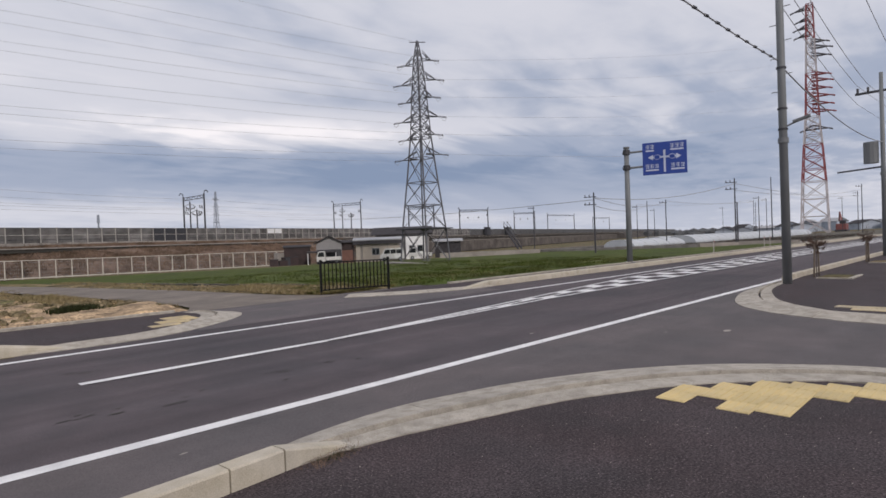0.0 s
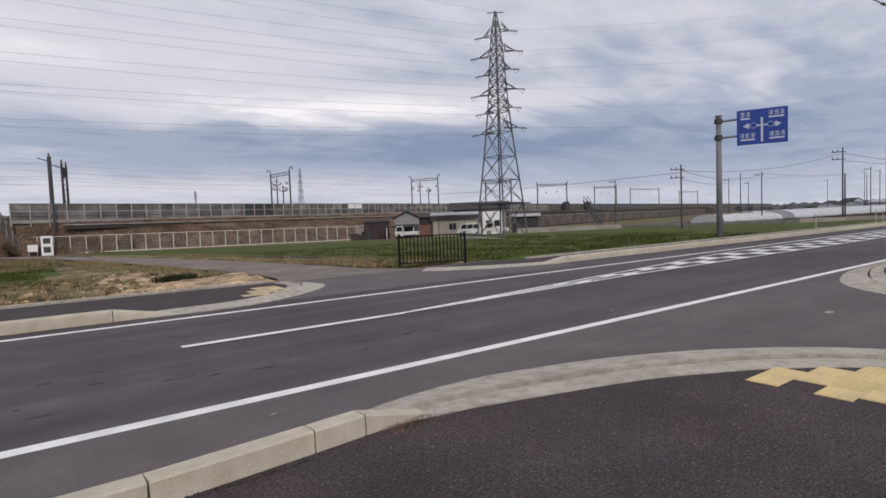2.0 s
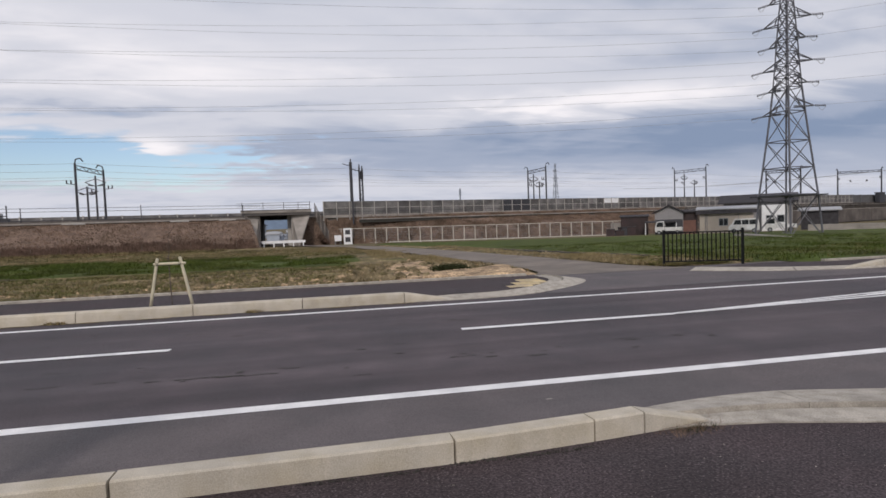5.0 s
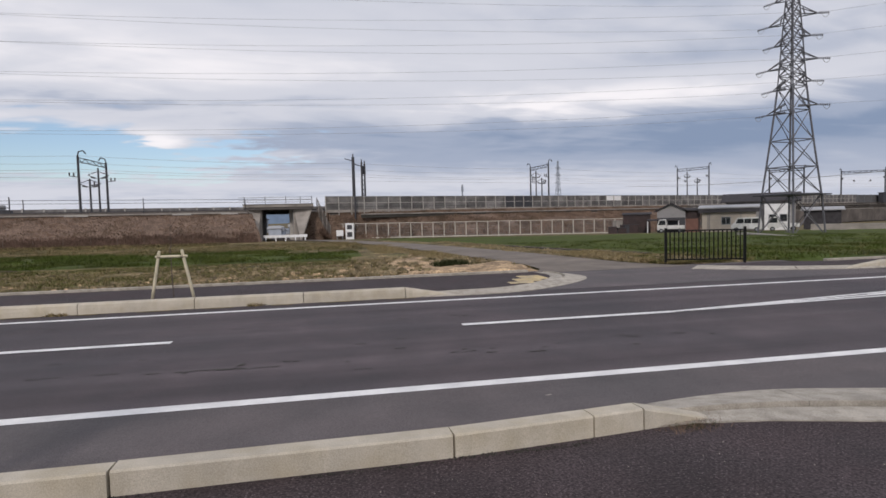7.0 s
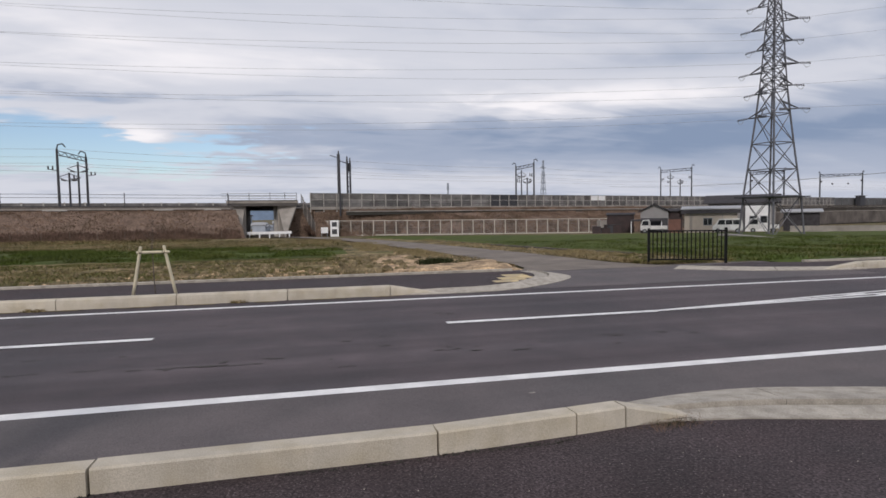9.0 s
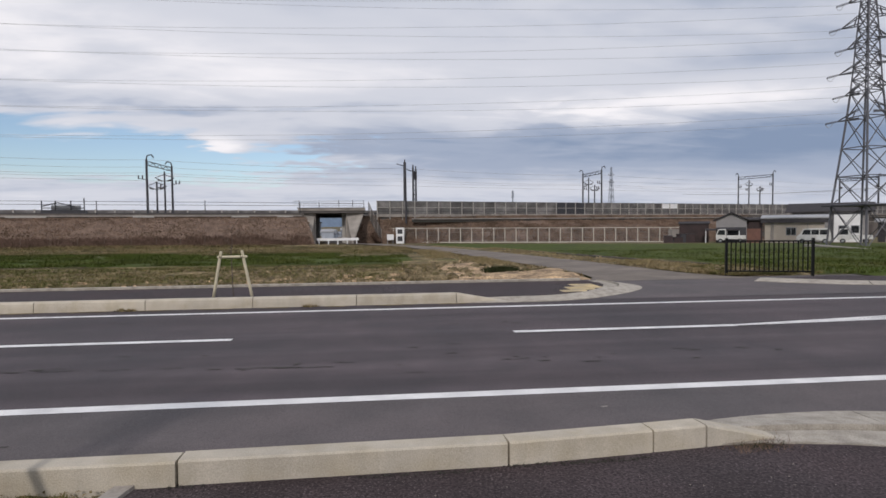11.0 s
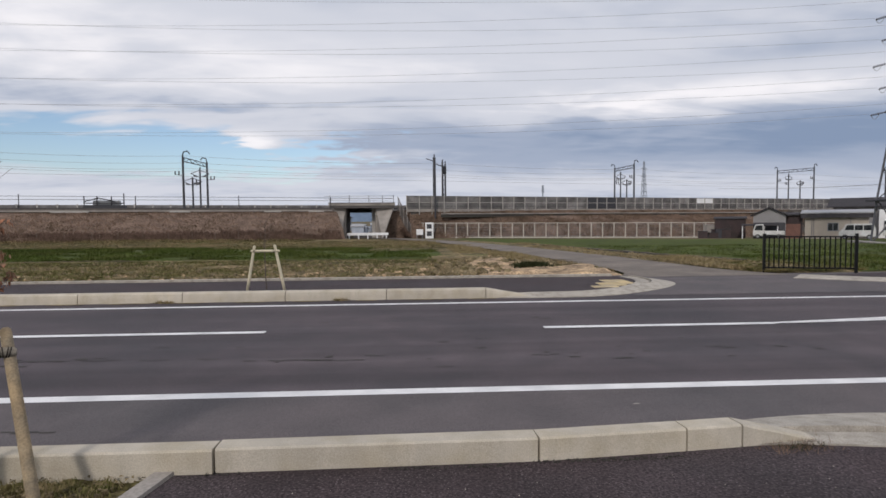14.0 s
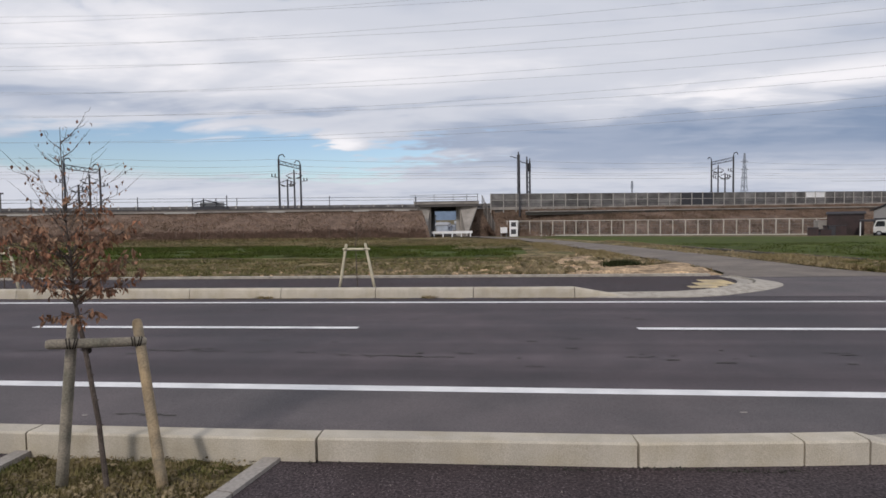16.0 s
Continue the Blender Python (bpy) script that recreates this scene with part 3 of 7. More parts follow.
apron("apron_near", near_outer, near_inner, "pale concrete dropped kerb curving round the corner")
apron("apron_beyond", far_outer[1:], far_inner[1:], "pale concrete dropped kerb curving round the far corner")
apron("apron_opposite", isl_out, isl_in, "pale concrete dropped kerb curving into the farm lane")
apron("apron_field_side", [(9.6, 13.9), (11.2, 12.8), (13.2, 12.2), (14.3, 12.2)], [(10.2, 14.3), (11.6, 13.3), (13.3, 12.6), (14.3, 12.45)], "pale concrete dropped kerb by the black railing")

# tactile paving: 30 cm tiles with raised bars
bm = B()
box(bm, (-0.148, -0.148, -0.03), (0.148, 0.148, 0.006), bevel=0.003)
for i in range(4):
    box(bm, (-0.13, -0.114 + i * 0.076 - 0.014, 0.004), (0.13, -0.114 + i * 0.076 + 0.014, 0.011))
tile_me = bpy.data.meshes.new("tactile_tile")
bm.to_mesh(tile_me)
bm.free()
tile_me.materials.append(M_TACT)


faded_me = tile_me.copy()
faded_me.materials.clear()
faded_me.materials.append(M_TACT_F)


def tactile(name, origin, rz, cells, me=None, pitch=0.3):
    t = thing(name, (*origin, 0.05), "yellow tactile paving tiles set in dark asphalt", "tactile paving", kind="structure", rz=rz)
    for a, b in cells:
        ob = new("tactile_tile", me or tile_me)
        ob.parent = t
        ob.matrix_basis = pose(a * 0.3, b * pitch, 0.002) @ Matrix.Diagonal((1, pitch / 0.3, 1, 1))
    return t


tactile("tactile_paving_near", (5.33, 2.25), 0, [(0, 0), (1, 0), (1, -1), (2, -1), (0, -2), (1, -2), (2, -2), (3, -2), (0.4, -3), (1.4, -3), (2.4, -3), (3.4, -3), (2.8, -4), (3.8, -4), (3.6, -5), (4.6, -5)], pitch=0.265)
tactile("tactile_paving_beyond", (12.55, 2.0), 0, [(0, 0), (1, 0), (0, -1), (1, -1), (1, 1), (0, -2), (1, -3), (0, -3), (0, -4), (1, -4)], faded_me)
tactile("tactile_paving_opposite", (4.0, 12.35), 0, [(0, 0), (1, 0), (1, 1), (2, 1), (2, 2), (3, 2), (1, 2), (2, 3), (3, 3), (3, 4), (2, 4)], faded_me)

# ---- fields ----
def patch(name, outline, mat, lift, label, step=1.2, kind="structure", ragged=0.0, relief=0.0):
    """A field laid on the land inside an outline, with an uneven border."""
    xs, ys = [p[0] for p in outline], [p[1] for p in outline]

    def inside(x, y):
        hit = False
        for (x1, y1), (x2, y2) in zip(outline, outline[1:] + outline[:1]):
            if (y1 > y) != (y2 > y) and x < (x2 - x1) * (y - y1) / (y2 - y1) + x1:
                hit = not hit
        return hit

    bm = B()
    vs = {}
    nx, ny = int((max(xs) - min(xs)) / step) + 1, int((max(ys) - min(ys)) / step) + 1

    def vert(i, j):
        if (i, j) not in vs:
            x, y = min(xs) + i * step, min(ys) + j * step
            w = noise.noise((x * 0.6, y * 0.6, 3.0)) * ragged
            vs[i, j] = bm.verts.new((x + w, y + w * 0.7, gz(x, y) + lift + relief * noise.noise((x * 0.9, y * 0.9, 7.0))))
        return vs[i, j]

    for i in range(nx):
        for j in range(ny):
            x, y = min(xs) + (i + 0.5) * step, min(ys) + (j + 0.5) * step
            r = noise.noise((x * 0.35, y * 0.35, 9.0)) * ragged
            if inside(x + r, y + r):
                bm.faces.new((vert(i, j), vert(i + 1, j), vert(i + 1, j + 1), vert(i, j + 1)))
    for v in bm.verts:
        if len(v.link_faces) < 4:
            v.co.z = gz(v.co.x, v.co.y) - 0.03
    return tagged(link(name, bm, mat, smooth=True), label, "field", kind=kind)


patch("dry_verge", [(-120, 14.8), (5.0, 14.8), (5.5, 20), (4.7, 30), (2.9, 46), (0.8, 58), (-3.9, 75), (-8, 78), (-120, 44)], M_DRY, 0.03, "dry grass and weeds at the field edge", 0.7, relief=0.05)
patch("wheat_field_left", [(-120, 28), (-16, 25.6), (1.0, 24.0), (1.6, 33.6), (-9, 36.6), (-25, 39.5), (-120, 47)], M_CROP, 0.09, "strip of short green winter wheat", 0.8, ragged=0.5, relief=0.04)
patch("wheat_field", [(12.9, 19.0), (13.8, 14.9), (64.6, 15.2), (64.4, 21), (61.5, 24), (66.5, 32.6), (69.5, 42), (79.5, 58.5), (60, 60), (30, 68), (7.0, 80), (4.6, 72), (10.4, 40), (11.4, 29)], M_CROP, 0.05, "wide field of short green winter wheat", 1.2, relief=0.05)
patch("dry_margin", [(9.4, 15.9), (13.2, 15.2), (12.6, 20.2), (11.65, 24.4), (11.0, 30), (10.2, 38), (7.6, 58), (4.6, 68), (3.0, 68), (5.6, 58), (7.6, 38), (8.6, 30), (9.0, 24), (9.2, 20)], M_DRY, 0.06, "dry grass margin along the farm lane", 0.5, ragged=0.3, relief=0.06)
patch("sand_heap", [(1.2, 15.3), (4.9, 14.9), (5.9, 15.4), (5.4, 16.8), (4.9, 18.6), (4.0, 21.0), (2.9, 22.6), (1.7, 21.8), (1.3, 19.0)], M_SAND, 0.09, "low spread heap of pale sandy soil", 0.25, ragged=0.9, relief=0.13)
patch("yard", [(24, 66), (62, 60), (66, 82), (26, 86)], M_SOIL, 0.07, "bare earth farmyard round the sheds", 1.5)


def tufts(name, areas, count, h, mat, label, seed, spread=0.12, blade=0.008):
    """Blades of grass in clumps, joined into one mesh."""
    rnd = random.Random(seed)
    V, F = [], []
    for _ in range(count):
        (x0, y0, x1, y1), zf = rnd.choice(areas)
        x, y = rnd.uniform(x0, x1), rnd.uniform(y0, y1)
        if x1 - x0 > 1.6 and noise.noise((x * 0.5, y * 0.5, seed)) < -0.15:
            continue
        z = zf(x, y)
        for _ in range(5):
            a, s, hh = rnd.uniform(0, 6.28), rnd.uniform(0.3, 1) * spread, h * rnd.uniform(0.4, 1.2)
            bx, by = x + rnd.uniform(-1, 1) * spread, y + rnd.uniform(-1, 1) * spread
            w = blade + h * 0.03
            k = len(V)
            V += [(bx - w * math.sin(a), by + w * math.cos(a), z), (bx + w * math.sin(a), by - w * math.cos(a), z), (bx + s * math.cos(a), by + s * math.sin(a), z + hh)]
            F.append((k, k + 1, k + 2))
    me = bpy.data.meshes.new(name)
    me.from_pydata(V, [], F)
    me.materials.append(mat)
    return tagged(new(name, me), label, "grass", kind="stuff")


on = lambda lift: (lambda x, y: gz(x, y) + lift)
VERGE = ((-30, 14.85, 1.2, 24.2), on(0.02))
tufts("verge_weeds", [VERGE, VERGE, VERGE, ((1.2, 21.8, 4.6, 24), on(0.02))], 9500, 0.075, M_STRAW, "dry weeds and stubble on the field verge", 3)
tufts("verge_greens", [VERGE, VERGE, ((9.8, 15.6, 13.0, 20), on(0.03))], 17000, 0.085, M_WEED, "green weeds on the field verge", 4)
tufts("verge_moss", [((-30, 21.5, 1.0, 24.4), on(0.03)), ((-30, 15.6, -3.5, 19.5), on(0.02)), ((-30, 39.5, 0.5, 46), on(0.03))], 12000, 0.07, M_MOSS, "low olive-green moss and grass on the verge", 7, 0.2)
tufts("wheat_blades_left", [((-36, 25.0, 1.0, 34), on(0.08)), ((-36, 32, -3, 37.4), on(0.08)), ((-40, 36, -14, 39), on(0.08))], 34000, 0.15, M_CROP, "rows of short green wheat blades", 5, 0.2)
tufts("wheat_blades", [((11.8, 20, 40, 40), on(0.03)), ((13.4, 15.2, 34, 24), on(0.03))], 13000, 0.13, M_CROP, "short green wheat blades", 6, 0.2)
tufts("wheat_yellowing", [((13.4, 15.4, 36, 22), on(0.03))], 1500, 0.10, M_WEED, "yellowing weeds among the wheat", 9, 0.2)
tufts("bank_foot_weeds", [((-60, 60, -12, 67), on(0.0))], 4000, 0.35, M_DRY, "dead brown weeds at the foot of the bank", 8, 0.4)
tufts("sand_bush", [((3.2, 17.5, 4.2, 18.9), on(0.08)), ((3.5, 17.9, 4.0, 18.6), on(0.1))], 420, 0.15, M_BUSH, "dark green weed clump on the sand", 51, 0.2)
tufts("sand_clods", [((0.4, 15.2, 1.8, 23.0), on(0.06)), ((1.8, 20.2, 5.0, 24.5), on(0.05)), ((4.6, 16.2, 5.8, 22), on(0.03))], 1100, 0.10, M_DRY, "brown clods and weeds round the sand heap", 52, 0.14)
tufts("lane_margin", [((9.3, 16.2, 11.6, 24), on(0.05)), ((8.2, 24, 10.2, 50), on(0.05)), ((3.6, 22, 5.2, 30), on(0.03)), ((2.0, 30, 4.2, 46), on(0.03)), ((-1.5, 46, 2.0, 62), on(0.03))], 5200, 0.13, M_STRAW, "dry grass along the farm lane", 53, 0.14)
tufts("field_foot_weeds", [((-60, 38, 1.5, 62), on(0.0))], 11000, 0.2, M_DRY, "dull brown weeds between wheat and bank", 54, 0.3)
tufts("field_foot_greens", [((-60, 37, 2.0, 60), on(0.0))], 7000, 0.16, M_WEED, "thin green growth between wheat and bank", 55, 0.3)


def lumps(name, areas, count, size, mat, label, seed):
    """Uneven clods lying on the land, joined into one mesh."""
    rnd = random.Random(seed)
    V, F = [], []
    for _ in range(count):
        x0, y0, x1, y1, lift = rnd.choice(areas)
        x, y = rnd.uniform(x0, x1), rnd.uniform(y0, y1)
        if noise.noise((x * 0.7, y * 0.7, seed)) < -0.1:
            continue
        s = size * (0.25 + rnd.random() ** 2)
        z, k = gz(x, y) + lift, len(V)
        for i in range(5):
            q = 6.283 * i / 5
            r = s * rnd.uniform(0.6, 1.2)
            V.append((x + r * math.cos(q), y + r * math.sin(q), z - 0.03))
        for i in range(5):
            q = 6.283 * (i + 0.5) / 5
            r = s * rnd.uniform(0.3, 0.7)
            V.append((x + r * math.cos(q), y + r * math.sin(q), z + s * rnd.uniform(0.35, 0.8)))
        for i in range(5):
            n = (i + 1) % 5
            F += [(k + i, k + n, k + 5 + i), (k + n, k + 5 + n, k + 5 + i)]
        F.append(tuple(k + 5 + i for i in range(5)))
    me = bpy.data.meshes.new(name)
    me.from_pydata(V, [], F)
    me.materials.append(mat)
    return tagged(new(name, me), label, "soil", kind="stuff")


lumps("verge_clods", [(-26, 14.9, 1.5, 21, 0.03), (-26, 17.5, 1.5, 24.0, 0.03), (-6, 15, 1.6, 21, 0.04)], 3600, 0.095, M_CLOD, "dry earth clods on the stubble verge", 81)
lumps("sand_lumps", [(0.4, 15.2, 2.6, 22.6, 0.08), (2.0, 18.6, 5.2, 24.0, 0.06)], 900, 0.14, M_CLOD, "brown clods lying on the sand heap", 82)
lumps("pale_clods", [(0.0, 15.0, 2.4, 20, 0.05), (-4, 15, 1.5, 18, 0.03), (-14, 14.9, -2, 17, 0.03), (3.2, 20, 5.2, 27, 0.03)], 800, 0.085, M_SAND, "pale dry clods on the field edge", 85)
lumps("lane_clods", [(9.4, 15.9, 11.8, 21, 0.06), (8.8, 20, 10.6, 46, 0.05), (4.4, 17, 5.6, 24, 0.03), (3.4, 24, 4.8, 40, 0.03)], 1500, 0.11, M_CLOD, "dry earth clods along the farm lane", 83)


# shallow field drain between margin and wheat
drain = thing("field_drain", (0, 0, 0), "narrow concrete field drain beside the wheat", "drain", kind="structure")
dl_pts = smooth_line([(12.6, 20.8), (11.9, 24.4), (11.25, 30), (10.45, 38), (8.9, 48)], 1.8)
for a, b in zip(dl_pts, dl_pts[1:]):
    ang = math.degrees(math.atan2(b.y - a.y, b.x - a.x))
    fr = pose(a.x, a.y, gz(a.x, a.y), 0, 0, ang)
    ln = (b - a).length
    part("edge_block", box(B(), (0.01, -0.04, -0.2), (ln - 0.01, 0.04, 0.085), rot=fr, bevel=0.008), M_CLOD, drain)
    part("drain_bed", box(B(), (0, 0.04, -0.2), (ln, 0.3, 0.07), rot=fr), M_JOINT_SHADE, drain)

# ---- railway bank ----
RAIL = math.atan(0.33)
RU, RN = Vector((math.cos(RAIL), math.sin(RAIL))), Vector((math.sin(RAIL), -math.cos(RAIL)))
R0 = Vector((-2.4, 84.0))


def rp(s, n, z):
    """A place s metres along the railway and n metres towards the road."""
    p = R0 + RU * s + RN * n
    return (p.x, p.y, z)


def bank(name, s0, s1, profile, label, mat, step=3.0, squeeze=False):
    bm = B()
    k = max(1, round((s1 - s0) / step))
    rows = []
    for i in range(k + 1):
        s = s0 + (s1 - s0) * i / k
        row = []
        for n, z, grounded in profile:
            if squeeze and n > 0:
                n *= min(1.0, (0.6 + 0.36 * max(0.0, s - 1.6)) / 9.0)
            x, y, _ = rp(s, n, 0)
            zz = gz(x, y) - 0.15 if grounded else z + 0.12 * noise.noise((s * 0.3, n * 0.5, z)) * (1 if 0.2 < z < 2.9 else 0.15)
            row.append(bm.verts.new((x, y, zz)))
        rows.append(row)
    for a, b in zip(rows, rows[1:]):
        for i in range(len(profile) - 1):
            bm.faces.new((a[i], a[i + 1], b[i + 1], b[i]))
    bm.faces.new(rows[0]), bm.faces.new(rows[-1][::-1])
    return tagged(link(name, bm, mat), label, "embankment", kind="structure")


PROF = [(7.0, 0, True), (5.2, 0.45, False), (3.4, 1.4, False), (1.4, 2.6, False), (0.2, 2.95, False), (-14, 2.95, False), (-20, 0, True)]
bank("bank_west", -330, -9.6, PROF, "railway embankment covered in dead brown grass", M_BANK)
E_PROF = [(9.0, 0, True), (6.0, 0.5, False), (4.0, 1.5, False), (1.6, 2.35, False), (0.3, 3.15, False), (-14, 3.1, False), (-20, 0, True)]
bank("bank_east", 1.4, 74, E_PROF, "railway embankment with brown weeds behind a fence", M_BANK, 3.0, True)
bank("bank_east_far", 74, 900, E_PROF, "grey-brown railway embankment beyond the farmyard", M_BANK_G)


def bank_tufts(name, s0, s1, prof, count, h, mat, label, seed, squeeze=False):
    """Dead stalks on a bank's slope, joined into one mesh."""
    rnd = random.Random(seed)
    V, F = [], []
    for _ in range(count):
        s, u = rnd.uniform(s0, s1), rnd.random()
        i = min(len(prof) - 2, int(u * (len(prof) - 1)))
        f = u * (len(prof) - 1) - i
        n = prof[i][0] + (prof[i + 1][0] - prof[i][0]) * f
        if squeeze:
            n *= min(1.0, (0.6 + 0.36 * max(0.0, s - 1.6)) / 9.0)
        x, y, _z = rp(s, n, 0)
        za, zb = (gz(x, y) if p[2] else p[1] for p in (prof[i], prof[i + 1]))
        z = za + (zb - za) * f - 0.05
        if noise.noise((s * 0.25, u * 3.0, seed)) < -0.25:
            continue
        for _k in range(3):
            a, hh = rnd.uniform(0, 6.28), h * rnd.uniform(0.4, 1.3)
            bx, by = x + rnd.uniform(-0.4, 0.4), y + rnd.uniform(-0.2, 0.2)
            w = rnd.uniform(0.03, 0.09)
            k = len(V)
            V += [(bx - w, by, z), (bx + w, by + 0.05, z), (bx + 0.3 * hh * math.cos(a), by + 0.3 * hh * math.sin(a), z + hh)]
            F.append((k, k + 1, k + 2))
    me = bpy.data.meshes.new(name)
    me.from_pydata(V, [], F)
    me.materials.append(mat)
    return tagged(new(name, me), label, "weeds", kind="stuff")


bank_tufts("bank_stalks_west", -110, -9.8, PROF[:5], 10000, 0.20, M_BANKW, "dead brown stalks on the railway bank", 41)
bank_tufts("bank_scrub_west", -110, -10.4, [(7.4, 0, True), (5.2, 0.25, False)], 9000, 0.5, M_SCRUB_B, "dark brown scrub at the foot of the bank", 42)
bank_tufts("bank_stalks_east", 2, 80, [(9.0, 0, True), (6.0, 0.5, False), (4.0, 1.5, False), (1.6, 2.35, False)], 9000, 0.4, M_BANKW, "dead brown stalks behind the fence", 43, True)
bank_tufts("bank_crest_weeds", 3, 80, [(1.2, 2.45, False), (0.5, 3.0, False)], 5000, 0.28, M_BANKW, "ragged weeds below the sound barrier", 45, True)
# leaning stakes standing in the scrub at the foot of the bank
for i in range(26):
    st_x, st_y, _ = rp(-12.5 - i * 2.6, 7.1, 0)
    stake = thing("bank_stake", (st_x, st_y, gz(st_x, st_y)), "thin weathered brown stake in the scrub", "stake", "stakes at the foot of the bank")
    part("shaft", rod(B(), (0, 0, -0.2), (0.06 * math.sin(i * 2.1), 0, 1.05 + 0.12 * math.sin(i * 5.3)), 0.035, 0.03, 6), M_STAKE_D, stake)
bank_tufts("bank_scrub_far", 76, 420, [(9.0, 0, True), (6.0, 0.5, False), (4.0, 1.5, False), (1.6, 2.35, False)], 14000, 1.1, M_SCRUB, "dark grey scrub on the distant bank", 44)


def along(name, s0, s1, n0, n1, z0, z1, mat, label, cat, step=40):
    bm = B()
    k = max(1, round((s1 - s0) / step))
    for i in range(k):
        a, b = s0 + (s1 - s0) * i / k, s0 + (s1 - s0) * (i + 1) / k
        vs = [bm.verts.new(rp(s, n, z)) for s in (a, b) for n, z in ((n0, z0), (n1, z0), (n1, z1), (n0, z1))]
        for f in ((0, 1, 5, 4), (1, 2, 6, 5), (2, 3, 7, 6), (3, 0, 4, 7)):
            bm.faces.new([vs[q] for q in f])
        if i == 0:
            bm.faces.new(vs[:4])
        if i == k - 1:
            bm.faces.new(vs[4:])
    return tagged(link(name, bm, mat), label, cat, kind="structure")


along("cable_trough_west", -330, -10.2, 0.42, -0.2, 3.02, 3.22, M_CONC, "grey concrete cable trough lid along the bank edge", "cable trough")
# shadow below the trough lid, built as a dark strip
along("trough_side_west", -330, -10.2, 0.30, -0.15, 2.55, 3.02, M_JOINT_SHADE, "dark strip painted as the shadow under the trough lid", "cable trough")
for s0, s1 in ((-13.5, -11.4), (-19.4, -17.2), (-31.0, -28.6), (-44.0, -40.0), (-62.0, -58.0)):
    along("trough_cover", s0, s1, 0.62, 0.43, 2.92, 3.12, M_POST, "pale concrete cover lying on the trough edge", "cable trough")
along("ballast_west", -330, -9.7, -0.6, -13, 2.9, 3.45, M_BALLAST, "grey-brown track ballast shoulder", "track bed")
along("walkway_east", 6.0, 900, 2.15, 1.25, 2.50, 2.66, M_CONC, "weathered concrete walkway slab along the bank", "walkway")
# the slab's shadow is painted here as a dark strip
along("walkway_side_east", 6.0, 900, 2.0, 1.25, 2.05, 2.50, M_JOINT_SHADE, "dark strip painted as shade under the walkway slab", "walkway")
along("ballast_east", 1.6, 900, 0.1, -13, 2.5, 3.3, M_BALLAST, "grey-brown track ballast shoulder", "track bed")
along("far_parapet", -330, 900, -13.0, -13.3, 3.0, 4.25, M_PANEL, "low grey-brown panel wall beyond the tracks", "wall")
wall_posts = thing("parapet_posts", (0, 0, 0), "pale posts of the panel wall beyond the tracks", "wall", kind="structure")
for i in range(70):
    part("post", box(B(), (-0.09, -0.1, 3.2), (0.09, 0.1, 4.34), rot=pose(*rp(-8 - i * 2.4, -12.9, 0), 0, 0, math.degrees(RAIL))), M_POST, wall_posts)
for n in (-3.2, -4.27, -7.0, -8.07):
    along("rail", -330, 900, n, n - 0.07, 3.45, 3.62, M_STEEL_D, "dark steel rail", "rail", 80)

# handrail on the west bank
hand = thing("bank_handrail", rp(-10, -0.6, 3.0), "thin grey steel handrail on the bank", "railing", kind="structure")
hand.matrix_world = Matrix.Identity(4)
for i in range(17):
    s = -10.2 - i * 12.4
    part("post", rod(B(), rp(s, -0.6, 3.0), rp(s, -0.6, 5.2 if i % 2 else 5.02), 0.05, n=6), M_STEEL_D, hand)
for z in (4.55, 4.95):
    part("cable", rod(B(), rp(-1.0, -0.6, z), rp(-215, -0.6, z), 0.028, n=5), M_STEEL_D, hand)

# sound barrier on the east bank
barrier = thing("sound_barrier", rp(2, 0.2, 2.5), "long grey panelled sound barrier with steel posts", "barrier", kind="structure")
barrier.matrix_world = Matrix.Identity(4)
pb = B()
box(pb, (0.03, -0.03, 3.35), (1.97, 0.03, 4.3))
ptop = B()
box(ptop, (0.03, -0.03, 4.34), (1.97, 0.03, 5.25))
mes = []
for nm, b in (("panel", pb), ("upper_panel", ptop)):
    me = bpy.data.meshes.new(nm)
    b.to_mesh(me), b.free()
    me.materials.append(M_PANEL)
    mes.append(me)
pw = B()
box(pw, (-0.05, -0.02, 2.5), (0.05, 0.12, 5.34))
post_me = bpy.data.meshes.new("post")
pw.to_mesh(post_me), pw.free()
post_me.materials.append(M_POST)
DARK_ME = [m.copy() for m in mes]
for m in DARK_ME:
    m.materials.clear()
    m.materials.append(M_STEEL_D)
LIGHT_ME = mes[1].copy()
LIGHT_ME.materials.clear()
LIGHT_ME.materials.append(M_WHITE)
rq = math.degrees(RAIL)
for i in range(75):
    s = 0.9 + 2.0 * i
    x, y, _ = rp(s, 0.25, 0)
    for k, me in enumerate(mes):
        ob = new(me.name, LIGHT_ME if (k == 1 and i in (28, 29)) else DARK_ME[k] if i in (16, 17, 18) else me)
        ob.parent, ob.matrix_basis = barrier, pose(x, y, 0, 0, 0, rq)
    ob = new("post", post_me)
    ob.parent, ob.matrix_basis = barrier, pose(x, y, 0, 0, 0, rq + 180)
for z0, z1, mt in ((4.29, 4.36, M_POST), (5.25, 5.32, M_GALV), (3.72, 3.77, M_STEEL_D)):
    part("long_rail", box(B(), (0, -0.06, z0), (150, 0.06, z1), rot=pose(*rp(0.9, 0.28, 0), 0, 0, rq)), mt, barrier)
part("base_wall", (lambda b: [box(b, (0, -0.12, 2.9), (150, 0.12, 3.32), rot=pose(*rp(0.9, 0.25, 0), 0, 0, rq)), b][1])(B()), M_CONC, barrier)
far_post = post_me.copy()
far_post.materials.clear()
far_post.materials.append(M_POLE)
